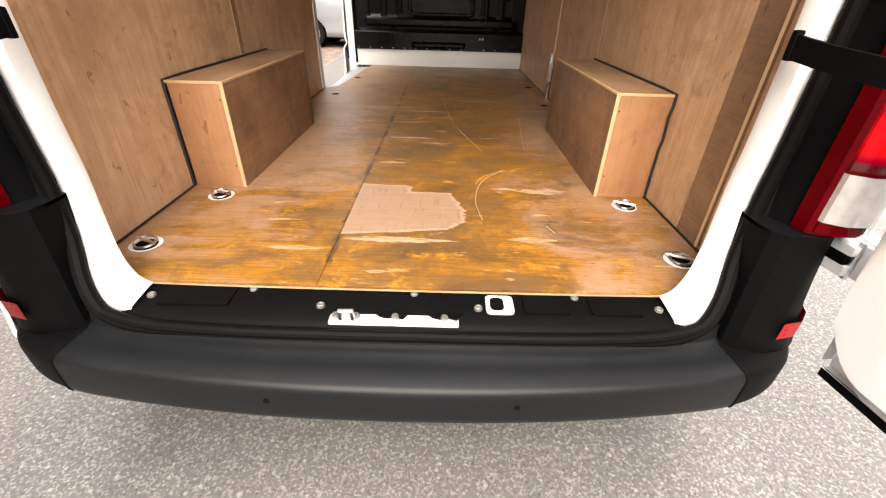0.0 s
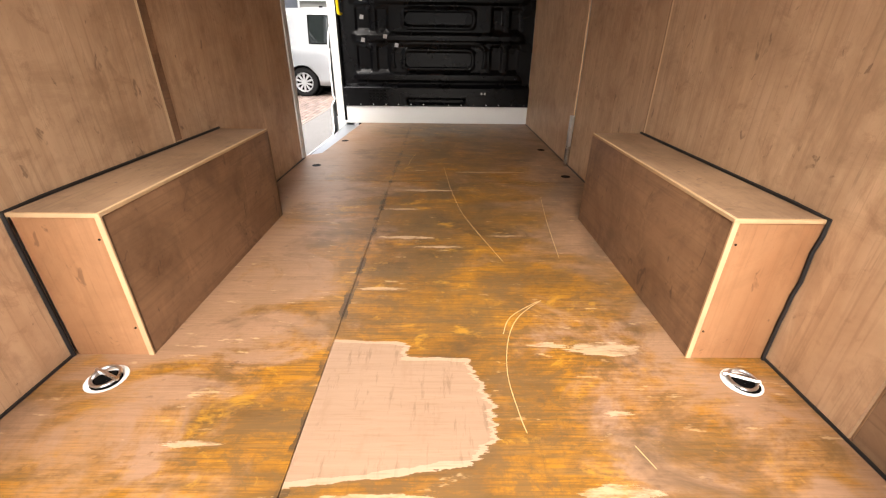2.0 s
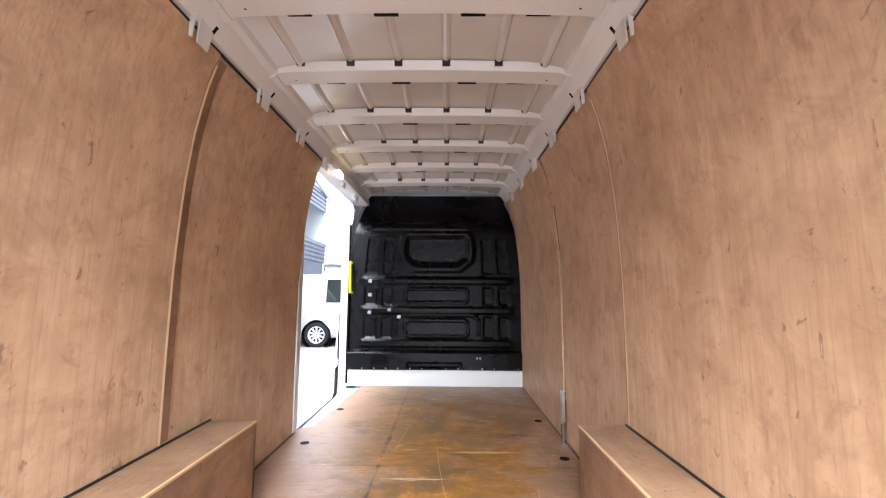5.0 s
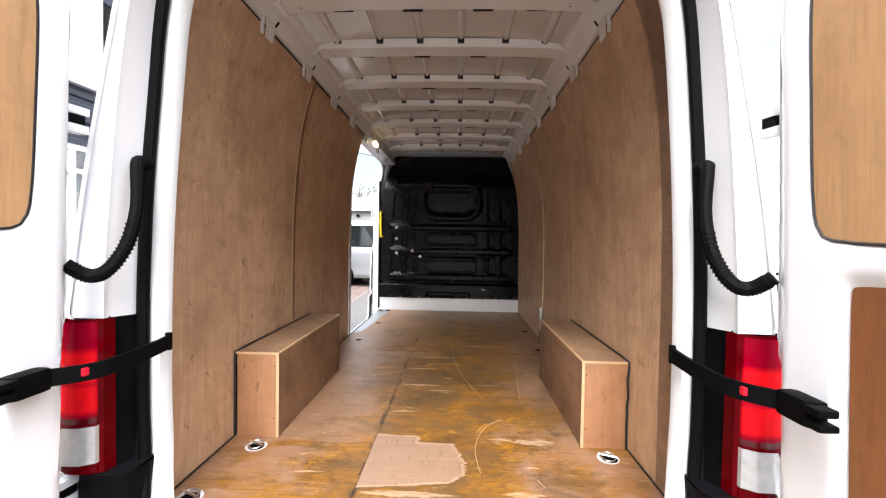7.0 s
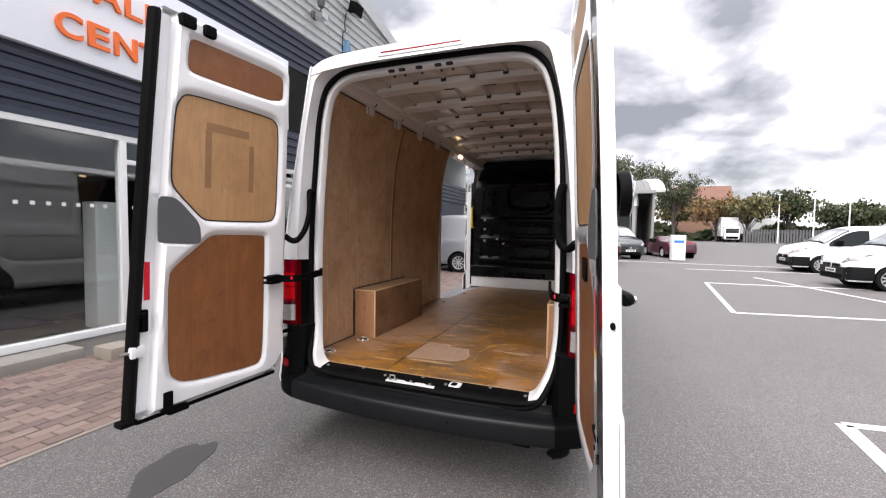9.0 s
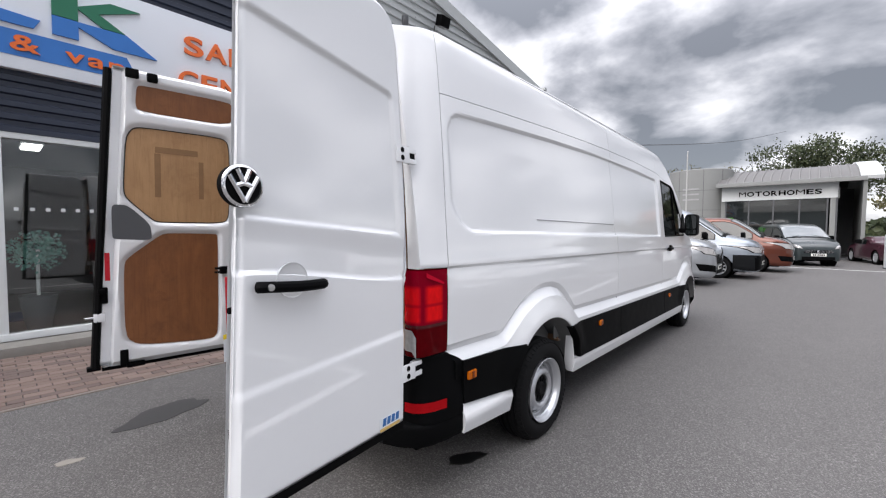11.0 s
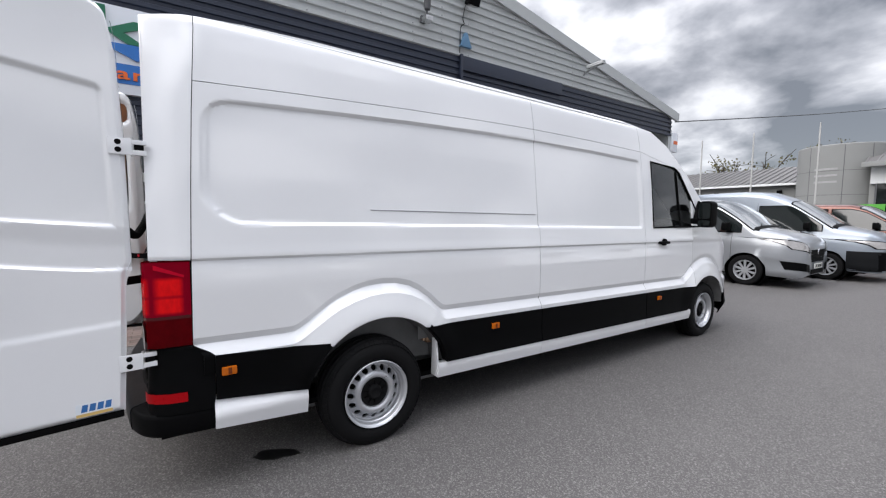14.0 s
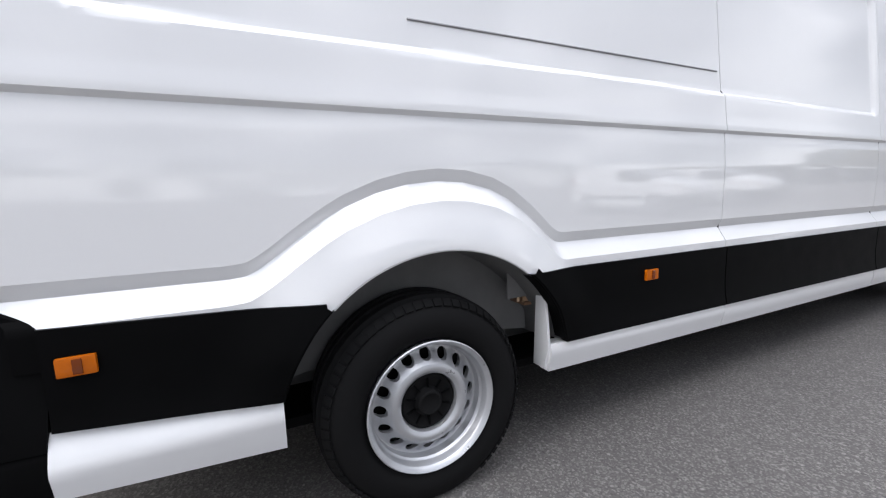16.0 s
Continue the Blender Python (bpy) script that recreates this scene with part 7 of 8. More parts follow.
tagged(part("door_step", box(-4.57, -3.75, 1.45, 3.6, 0.0, 0.12, 0.01), plain("red_tile", (0.26, 0.10, 0.07), 0.8, vary=0.3, scale=6)), "low red tiled door step", "step", kind="structure")
tagged(part("kerb", box(-4.57, -4.20, -8.0, 0.70, 0.0, 0.12, 0.02), plain("kerb_stone", (0.24, 0.225, 0.205), 0.95, vary=0.2, scale=6, bump=0.35)), "concrete kerb below the shop window", "kerb", kind="structure")
# pot plant and chair inside, seen through the glass
pl = thing("pot_plant", "small leafy tree in a pot inside the showroom", "plant", (FX - 0.7, -0.82, 0.12))
part("pot", lathe([(0, 0.13), (0.42, 0.19), (0.44, 0.19), (0.44, 0.16)], (0, 0, 0), "z", 20), GREYPAD, pl)
part("stem", tube([(0, 0, 0.25), (0.01, 0, 0.7), (0, 0.01, 1.05)], 0.02, 6), FRAMEW, pl)
random.seed(11)
lf = bmesh.new()
for _ in range(620):
    d = Vector((random.gauss(0, 1), random.gauss(0, 1), random.gauss(0, 0.8))).normalized() * random.uniform(0.12, 0.30)
    c = Vector((0, 0, 1.04)) + d
    r = Euler((random.uniform(0, 6), random.uniform(0, 6), random.uniform(0, 6))).to_matrix()
    lf.faces.new([lf.verts.new(c + r @ Vector(p)) for p in ((-0.02, 0, 0), (0, 0.028, 0.006), (0.02, 0, 0), (0, -0.028, 0.006))])
part_raw("leaves", lf, plain("teal_leaf", (0.14, 0.34, 0.29), 0.5, vary=0.3), pl, smooth=False)


# ---- parked vehicles ----
PLATE = plain("plate", (0.70, 0.70, 0.66), 0.4, vary=0.03)
# the grey base paints the sky's reflection into the windscreens
SCREEN = plain("screen_glass", (0.15, 0.165, 0.172), 0.05, vary=0.35, scale=1.5, bump=0.0, spec=0.9, coat=1.0)
ALLOY = plain("alloy", (0.42, 0.43, 0.45), 0.3, 0.4, vary=0.1, bump=0.02)


def vehicle(name, label, at, turn, body, stations, half, wheels, wr, windows, screen, front, bumper=None, category="van", group="parked vehicles", mirror=BLACK, doors=(), strip=None, tumble=0.17):
    """A parked vehicle from stations along its length: (y, low, belt, top, width share). Front towards local +y.
    windows: (y0, y1, low0, low1, high0, high1); front: (name, material, four corners as (x, z), mirrored or not)."""
    v = thing(name, label, category, at, turn, group)
    n = len(stations)
    dense = []
    for i in range(n - 1):
        q = [stations[max(i - 1, 0)], stations[i], stations[i + 1], stations[min(i + 2, n - 1)]]
        m = max(3, int((q[2][0] - q[1][0]) / 0.07))
        for k in range(m):
            t = k / m
            row = [q[1][0] + (q[2][0] - q[1][0]) * t]
            for j in range(1, 5):
                lin = q[1][j] + (q[2][j] - q[1][j]) * t
                cat = 0.5 * (2 * q[1][j] + (q[2][j] - q[0][j]) * t + (2 * q[0][j] - 5 * q[1][j] + 4 * q[2][j] - q[3][j]) * t * t + (3 * q[1][j] - q[0][j] - 3 * q[2][j] + q[3][j]) * t ** 3)
                row.append(0.5 * lin + 0.5 * cat)
            dense.append(row)
    dense.append(list(stations[-1]))
    ys = [d[0] for d in dense]

    def station(y):
        y = min(max(y, ys[0]), ys[-1])
        for a, c in zip(dense, dense[1:]):
            if y <= c[0]:
                t = (y - a[0]) / (c[0] - a[0])
                return [a[j] + (c[j] - a[j]) * t for j in range(5)]
        return dense[-1]

    def section(st):
        y, lo, belt, top, w = st
        W, h = half * w, top - belt
        rc = min(0.17, max(0.02, h * 0.75))
        wt = W * 0.958 - tumble * max(0.0, h - rc)
        mid = lo + (belt - lo) * 0.52
        out = [(W * 0.80, lo + 0.015), (W * 0.93, lo), (W * 0.975, lo + 0.05), (W * 0.992, lo + 0.13), (W * 0.985, lo + 0.17), (W * 1.0, mid - 0.06), (W * 1.0, mid), (W * 0.993, mid + (belt - mid) * 0.5), (W * 0.985, belt - 0.10), (W * 0.970, belt - 0.05), (W * 0.958, belt)]
        for t in (0.35, 0.7, 1.0):
            out.append((W * 0.958 + (wt - W * 0.958) * t, belt + (h - rc) * t))
        for a in (25, 50, 70, 90):
            out.append((wt - rc * (1 - math.cos(radians(a))), top - rc + rc * math.sin(radians(a)) * 0.9))
        x9 = out[-1][0]
        zt = out[-1][1]
        for t in (0.35, 0.7, 1.0):
            out.append((x9 * (1 - t), zt + (top + 0.02 - zt) * (1 - (1 - t) ** 2)))
        return out
    secs = [section(d) for d in dense]
    K = len(secs[0])

    def surf(y, z):
        sc = section(station(y))
        for (x0, z0), (x1, z1) in zip(sc[1:], sc[2:]):
            if z0 <= z <= z1:
                return x0 + (x1 - x0) * (z - z0) / max(1e-6, z1 - z0)
        return 0.0

    def nose(x, z):
        a, c = ys[-1] - 1.2, ys[-1]
        if surf(c, z) >= abs(x):
            return c
        for _ in range(14):
            m = (a + c) / 2
            if surf(m, z) >= abs(x):
                a = m
            else:
                c = m
        return a
    R = wr * 1.17
    b = bmesh.new()
    for s in (1, -1):
        grid = {}
        gone = set()
        for i, d in enumerate(dense):
            for k in range(K):
                x, z = secs[i][k]
                y = d[0]
                for wy in wheels:
                    q = math.hypot(y - wy, z - wr)
                    if q < R and k < 11:
                        gone.add((i, k))
                        f = R / max(q, 1e-3)
                        y, z = wy + (y - wy) * f, wr + (z - wr) * f
                grid[i, k] = (s * x, y, z)
        V = {}

        def vert(key):
            if key not in V:
                V[key] = b.verts.new(grid[key])
            return V[key]
        for i in range(len(dense) - 1):
            for k in range(K - 1):
                q = [(i, k), (i, k + 1), (i + 1, k + 1), (i + 1, k)]
                if not all(p in gone for p in q):
                    b.faces.new([vert(p) for p in q])
        for i in (0, len(dense) - 1):
            b.faces.new([vert((i, k)) for k in range(K)] + [b.verts.new((0, dense[i][0], secs[i][0][1]))])
    bmesh.ops.remove_doubles(b, verts=list(b.verts), dist=0.002)
    part("body", b, body, v, angle=38)
    part("underside", box(-half * 0.72, half * 0.72, 0.25, ys[-1] - 0.35, 0.20, 0.34, 0.02), RUBBER, v)

    def side_sheet(y0, y1, l0, l1, h0, h1, s, off, g=0.0, glass=False):
        def fn(a, c):
            y = y0 - g + (y1 - y0 + 2 * g) * a
            lo, hi = l0 + (l1 - l0) * a - g, h0 + (h1 - h0) * a + g
            if glass:
                hi = max(lo + 0.03, min(h0, station(y)[3] - 0.155) + g)
            z = lo + (hi - lo) * c
            return Vector((s * (surf(y, z) + off), y, z + off * 0.3))
        return sheet(fn, [k / 16 for k in range(17)], [k / 6 for k in range(7)])
    for w in windows:
        for s in (1, -1):
            win = part("side_window", side_sheet(*w, s, 0.007, 0.0, True), CARGLASS, v)
            part("window_trim", side_sheet(*w, s, 0.004, 0.024, True), RUBBER, win)
    y0, y1 = screen

    def top_sheet(y0, y1, k0, off, m=12):
        def fn(y, u):
            sc = section(station(y))
            q = k0 + (K - 1 - k0) * (1 - abs(u))
            i = min(int(q), K - 2)
            x = sc[i][0] + (sc[i + 1][0] - sc[i][0]) * (q - i)
            z = sc[i][1] + (sc[i + 1][1] - sc[i][1]) * (q - i)
            return Vector(((1 if u >= 0 else -1) * x, y, z + off))
        return sheet(fn, [y0 + (y1 - y0) * k / m for k in range(m + 1)], [-1 + k / 6 for k in range(13)])
    ws = part("windscreen", top_sheet(y0, y1, 14.6, 0.010), SCREEN, v, "sloping windscreen")
    part("screen_trim", top_sheet(y0 - 0.035, y1 + 0.02, 14.1, 0.004), RUBBER, ws)
    part("wiper_trough", top_sheet(y1 - 0.02, y1 + 0.10, 14.6, 0.009, 3), RUBBER, ws)
    for s in (1, -1):
        wp = station(y1 + 0.02)[3] + 0.035
        part("wiper", tube([(s * 0.55, y1 + 0.04, wp - 0.01), (s * 0.20, y1 - 0.10, wp + 0.06), (-s * 0.02, y1 - 0.12, wp + 0.075)], 0.008, 5), RUBBER, ws)
    for wy in wheels:
        for s in (1, -1):
            x = half * 0.975
            part("arch_liner", lathe([(s * (x - 0.32), 0.01), (s * (x - 0.32), R), (s * (x - 0.01), R * 1.0)], (0, wy, wr), "x", 28, closed=False), RUBBER, v)
            wl = part("wheel", lathe([(s * (x - 0.21), wr * 0.6), (s * (x - 0.21), wr * 0.97), (s * (x - 0.03), wr), (s * (x - 0.005), wr * 0.93), (s * x, wr * 0.82), (s * (x - 0.012), wr * 0.66)], (0, wy, wr), "x", 32, closed=False), TYRE, v)
            part("rim", lathe([(s * (x - 0.012), wr * 0.67), (s * (x - 0.004), wr * 0.655), (s * (x - 0.03), wr * 0.59), (s * (x - 0.09), wr * 0.57)], (0, wy, wr), "x", 28, closed=False), ALLOY, wl)
            part("brake", lathe([(s * (x - 0.07), 0.01), (s * (x - 0.07), wr * 0.6)], (0, wy, wr), "x", 20, closed=False), RUBBER, wl)
            part("hub", lathe([(s * (x - 0.03), wr * 0.2), (s * (x - 0.012), wr * 0.17), (s * (x - 0.010), 0.001)], (0, wy, wr), "x", 16, closed=False), ALLOY, wl)
            for q in range(10):
                m = prism([(-0.016, wr * 0.15), (0.016, wr * 0.15), (0.026, wr * 0.63), (-0.026, wr * 0.63)], "x", -0.012, 0.008)
                bmesh.ops.transform(m, matrix=Matrix.Translation((s * (x - 0.024), wy, wr)) @ Matrix.Rotation(2 * math.pi * q / 10, 4, "X"), verts=m.verts)
                part("spoke", m, ALLOY, wl)
    # front: pieces laid on the nose

    def nose_sheet(c, off, s=1, m=28, q=6):
        def fn(a, e):
            x = (c[0][0] * (1 - a) + c[1][0] * a) * (1 - e) + (c[3][0] * (1 - a) + c[2][0] * a) * e
            z = (c[0][1] * (1 - a) + c[1][1] * a) * (1 - e) + (c[3][1] * (1 - a) + c[2][1] * a) * e
            return Vector((s * (x + off * 0.5 * (1 if x > 0.5 else 0)), nose(x, z) + off, z))
        return sheet(fn, [k / m for k in range(m + 1)], [k / q for k in range(q + 1)])
    for nm, mat, c, both, off in front:
        for s in ((1, -1) if both else (1,)):
            p = part(nm, nose_sheet(c, off, s), mat, v)
            if nm == "grille":
                for k in range(4):
                    t = (k + 0.5) / 4
                    row = [(c[0][0] + (c[3][0] - c[0][0]) * t, c[0][1] + (c[3][1] - c[0][1]) * t), (c[1][0] + (c[2][0] - c[1][0]) * t, c[1][1] + (c[2][1] - c[1][1]) * t)]
                    part("grille_bar", tube([(row[0][0] + (row[1][0] - row[0][0]) * j / 8, nose(row[0][0] + (row[1][0] - row[0][0]) * j / 8, row[0][1]) + off + 0.004, row[0][1]) for j in range(9)], 0.008, 5), CHROME, p)
            if nm == "headlamp":
                cx, cz = sum(i[0] for i in c) / 4, sum(i[1] for i in c) / 4
                part("lamp_trim", nose_sheet([((i[0] - cx) * 1.08 + cx, (i[1] - cz) * 1.2 + cz) for i in c], off - 0.004, s), RUBBER, p)
                part("lamp_bowl", lathe([(nose(cx, cz) + off + 0.002, 0.045), (nose(cx, cz) + off + 0.006, 0.035), (nose(cx, cz) + off + 0.003, 0.001)], (s * cx, 0, cz), "y", 16), CHROME, p)
    L = ys[-1]
    bz = stations[-1][2] + 0.01
    part("badge", lathe([(0.0, 0.06), (0.012, 0.05), (0.013, 0.001)], (0, nose(0, bz - 0.06) + 0.018, bz - 0.06), "y", 18), CHROME, v)
    pz = stations[-1][1] + 0.20
    pl2 = part("number_plate", box(-0.26, 0.26, L + 0.02, L + 0.032, pz - 0.055, pz + 0.055, 0.004), PLATE, v)
    for k in range(6):
        x = -0.20 + 0.066 * k + (0.02 if k > 3 else 0)
        part("plate_bar", box(x, x + 0.045, L + 0.032, L + 0.034, pz - 0.032, pz + 0.032), RUBBER, pl2)
    for s in (1, -1):
        w = windows[0]
        my, mz = w[1] - 0.26, (w[3] + 0.12)
        mx = surf(my, w[3])
        mb = part("mirror", prism(rounded(mx + 0.02, mx + 0.23, mz - 0.10, mz + 0.10, 0.05), "y", my - 0.05, my + 0.07, 0.03), mirror, v)
        if s < 0:
            for vv in mb.data.vertices:
                vv.co.x = -vv.co.x
            mb.data.flip_normals()
        for dy in doors:
            part("door_line", sheet(lambda z, k: Vector((s * (surf(dy, z) + 0.003), dy + 0.007 * k, z)), [0.42 + 0.1 * k for k in range(int((station(dy)[3] - 0.55) / 0.1))], [0, 1]), RUBBER, v)
        if doors:
            part("door_handle", box(min(s * half * 0.97, s * half * 1.025), max(s * half * 0.97, s * half * 1.025), doors[0] + 0.10, doors[0] + 0.28, stations[3][2] - 0.16, stations[3][2] - 0.125, 0.008), body, v)
        if strip:
            part("rub_strip", side_sheet(wheels[0] + R + 0.05, wheels[1] - R - 0.05, strip[0], strip[0], strip[1], strip[1], s, 0.014), BUMPER, v)
        if bumper:
            for y0, y1 in ((wheels[1] + R * 0.93, L - 0.02),):
                part("bumper_side", side_sheet(y0, y1, stations[-2][1] + 0.02, stations[-2][1] + 0.02, bumper, bumper, s, 0.012), BUMPER, v)
        part("tail_lamp", sheet(lambda z, k: Vector((s * (surf(0.03 + 0.12 * k, z) + 0.006), 0.03 + 0.12 * k, z)), [0.75 + 0.08 * k for k in range(7)], [0, 0.5, 1]), REDLENS, v)
    return v


def custom(col, at, turn, label, name="parked_van"):
    st = [(0.0, 0.34, 1.14, 1.80, 0.93), (0.06, 0.30, 1.15, 1.93, 0.97), (0.6, 0.28, 1.17, 1.98, 1.0), (2.0, 0.26, 1.17, 1.99, 1.0), (3.00, 0.26, 1.16, 1.96, 1.0), (3.35, 0.26, 1.14, 1.86, 1.0), (3.75, 0.26, 1.11, 1.60, 1.0), (4.12, 0.26, 1.08, 1.31, 0.995), (4.45, 0.25, 1.05, 1.23, 0.97), (4.70, 0.24, 1.02, 1.16, 0.925), (4.86, 0.24, 0.98, 1.08, 0.86), (4.95, 0.25, 0.92, 0.99, 0.79), (5.00, 0.29, 0.84, 0.89, 0.70)]
    front = [("headlamp", CLEARLENS, ((0.50, 0.78), (0.86, 0.86), (0.935, 1.06), (0.60, 0.95)), True, 0.008), ("grille", RUBBER, ((-0.40, 0.58), (0.40, 0.58), (0.46, 0.84), (-0.46, 0.84)), False, 0.010),
             ("grille_lower", RUBBER, ((-0.45, 0.32), (0.45, 0.32), (0.40, 0.42), (-0.40, 0.42)), False, 0.010), ("fog_panel", BLACK, ((0.48, 0.36), (0.90, 0.42), (0.93, 0.60), (0.50, 0.52)), True, 0.010)]
    return vehicle(name, label, at, turn, plain(name + "_paint", col, 0.36, 0.6, vary=0.08, scale=2, bump=0.0, coat=1.0), st, 0.985, (1.05, 3.99), 0.34, ((2.62, 3.86, 1.20, 1.20, 1.80, 1.50), (1.3, 2.5, 1.22, 1.21, 1.80, 1.82)), (3.24, 4.10), front, doors=(2.56, 3.70))


def t_van(col, at, turn, label):
    st = [(0.0, 0.34, 1.15, 1.80, 0.93), (0.06, 0.30, 1.17, 1.93, 0.97), (0.6, 0.28, 1.18, 2.24, 1.0), (2.0, 0.26, 1.18, 2.28, 1.0), (2.60, 0.26, 1.17, 2.22, 1.0), (3.0, 0.26, 1.16, 2.07, 1.0), (3.30, 0.26, 1.15, 1.90, 1.0), (3.72, 0.26, 1.13, 1.60, 1.0), (4.05, 0.26, 1.11, 1.35, 0.995), (4.42, 0.25, 1.08, 1.25, 0.975), (4.68, 0.24, 1.05, 1.18, 0.94), (4.84, 0.24, 1.00, 1.09, 0.885), (4.93, 0.25, 0.93, 0.99, 0.80), (4.98, 0.29, 0.84, 0.89, 0.68)]
    front = [("bumper_face", BLACK, ((-0.86, 0.30), (0.86, 0.30), (0.905, 0.72), (-0.905, 0.72)), False, 0.010), ("headlamp", CLEARLENS, ((0.46, 0.80), (0.84, 0.82), (0.92, 1.00), (0.50, 0.93)), True, 0.012), ("grille", RUBBER, ((-0.43, 0.80), (0.43, 0.80), (0.45, 0.90), (-0.45, 0.90)), False, 0.012), ("grille_lower", RUBBER, ((-0.55, 0.36), (0.55, 0.36), (0.55, 0.50), (-0.55, 0.50)), False, 0.016)]
    return vehicle("parked_van", label, at, turn, plain("silver_blue_paint", col, 0.36, 0.6, vary=0.05, scale=2, bump=0.0, coat=0.8), st, 0.95, (0.99, 3.96), 0.34, ((2.5, 3.84, 1.21, 1.21, 1.84, 1.52),), (3.20, 4.03), front, bumper=0.74, doors=(2.44, 3.66))


def small_van(col, at, turn, label, name="parked_van", windows=((2.15, 3.28, 1.10, 1.06, 1.62, 1.34),), bumper=0.62, half=0.90, category="van", strip=(0.50, 0.60)):
    st = [(0.0, 0.34, 1.05, 1.62, 0.93), (0.06, 0.30, 1.06, 1.76, 0.97), (0.6, 0.26, 1.07, 1.81, 1.0), (1.8, 0.24, 1.07, 1.82, 1.0), (2.40, 0.24, 1.06, 1.79, 1.0), (2.80, 0.24, 1.04, 1.66, 1.0), (3.20, 0.24, 1.02, 1.39, 1.0), (3.47, 0.24, 1.00, 1.20, 0.995), (3.85, 0.23, 0.96, 1.10, 0.98), (4.15, 0.22, 0.89, 1.00, 0.94), (4.32, 0.22, 0.80, 0.88, 0.86), (4.38, 0.24, 0.73, 0.79, 0.78), (4.40, 0.28, 0.66, 0.70, 0.70)]
    front = [("headlamp", CLEARLENS, ((0.52, 0.72), (0.80, 0.80), (0.83, 0.94), (0.62, 0.86)), True, 0.008), ("grille", RUBBER, ((-0.50, 0.56), (0.50, 0.56), (0.46, 0.68), (-0.46, 0.68)), False, 0.012), ("grille_lower", RUBBER, ((-0.55, 0.28), (0.55, 0.28), (0.55, 0.40), (-0.55, 0.40)), False, 0.014)]
    if bumper:
        front = [("bumper_face", BUMPER, ((-0.76, 0.24), (0.76, 0.24), (0.82, 0.60), (-0.82, 0.60)), False, 0.008)] + front
    return vehicle(name, label, at, turn, plain(name + "_paint", col, 0.3, vary=0.05, scale=2, bump=0.0, coat=0.8), st, half, (0.85, 3.52), 0.32, windows, (2.72, 3.44), front, bumper=bumper, category=category, doors=(2.08, 3.22), strip=strip)


custom((0.33, 0.345, 0.365), (-4.42, 12.0, 0), -90, "silver panel van parked nose out in the row")
t_van((0.29, 0.325, 0.37), (-3.65, 14.70, 0), -90, "pale blue-silver van with a black bumper")
custom((0.105, 0.019, 0.005), (-3.02, 18.10, 0), -90, "burnt orange metallic van in the row", name="orange_van")
small_van((0.012, 0.020, 0.022), (1.05, 25.9, 0), 180 + 22, "dark green car facing the yard", name="dark_car", bumper=None, windows=((2.15, 3.28, 1.10, 1.06, 1.62, 1.34), (0.9, 2.05, 1.12, 1.11, 1.62, 1.66)), category="car", strip=None)
small_van((0.78, 0.79, 0.80), (12.5, 18.35, 0), 90, "small white van with a black bumper", name="white_van")
small_van((0.78, 0.79, 0.80), (11.75, 12.9, 0), 90, "small white van with a black bumper", name="white_van")
low = [(0.0, 0.34, 0.72, 0.80, 0.85), (0.08, 0.26, 0.80, 0.92, 0.93), (0.6, 0.20, 0.85, 0.97, 1.0), (1.2, 0.19, 0.86, 1.00, 1.0), (1.6, 0.19, 0.86, 1.22, 1.0), (2.1, 0.19, 0.86, 1.24, 1.0), (2.6, 0.19, 0.84, 1.05, 1.0), (2.9, 0.2, 0.82, 0.90, 0.99), (3.5, 0.2, 0.74, 0.82, 0.95), (3.85, 0.22, 0.68, 0.75, 0.88), (4.0, 0.25, 0.60, 0.64, 0.78)]
vehicle("maroon_car", "low dark maroon roadster parked beyond the row", (5.6, 24.5, 0), 15, plain("maroon_paint", (0.05, 0.012, 0.022), 0.3, coat=0.8, bump=0.0), low, 0.86, (0.75, 3.2), 0.31, ((1.7, 2.35, 0.90, 0.88, 1.10, 1.0),), (2.2, 2.8), [("headlamp", CLEARLENS, ((0.45, 0.56), (0.74, 0.60), (0.76, 0.68), (0.50, 0.66)), True, 0.008), ("grille", RUBBER, ((-0.4, 0.32), (0.4, 0.32), (0.4, 0.44), (-0.4, 0.44)), False, 0.01)], category="car")

# ---- building beyond the row ----
ROOFSHEET = plain("roof_sheet", (0.125, 0.12, 0.118), 0.55, vary=0.15)
ROOFRIB = plain("roof_rib_paint", (0.18, 0.175, 0.172), 0.55)
PALE = plain("render_wall", (0.235, 0.24, 0.235), 0.8, vary=0.08, scale=1.0, grain=30)
mh = thing("showroom_building", "pale low showroom with a ribbed barrel roof and a round drum", "building", (0.0, 28.0, 0))


def mp(name, b, mat, label="", parent=None, **k):
    bmesh.ops.transform(b, matrix=Matrix.Translation((0, -28.0, 0)), verts=b.verts)
    return part(name, b, mat, parent or mh, label, **k)


mp("front_wall", box(-1.55, 3.45, 28.0, 28.25, 3.22, 4.05), FRAMEW)
mp("back_wall", box(-1.5, 4.7, 41.0, 41.2, 0, 4.0), PALE)
mp("floor", box(-1.5, 4.6, 28.2, 41, 0.0, 0.06), GREYPAD)
mp("inner_wall", box(-1.4, 4.5, 33.0, 33.2, 0, 4.0), GREYPAD)
mp("end_wall", box(-1.6, -1.4, 28.2, 41, 0, 4.0), PALE)
for x in (-1.35, -0.25, 0.85, 1.95, 3.05, 3.40):
    mp("window_post", box(x - 0.035, x + 0.035, 28.02, 28.12, 0.0, 3.22, 0.005), GREYPAD)
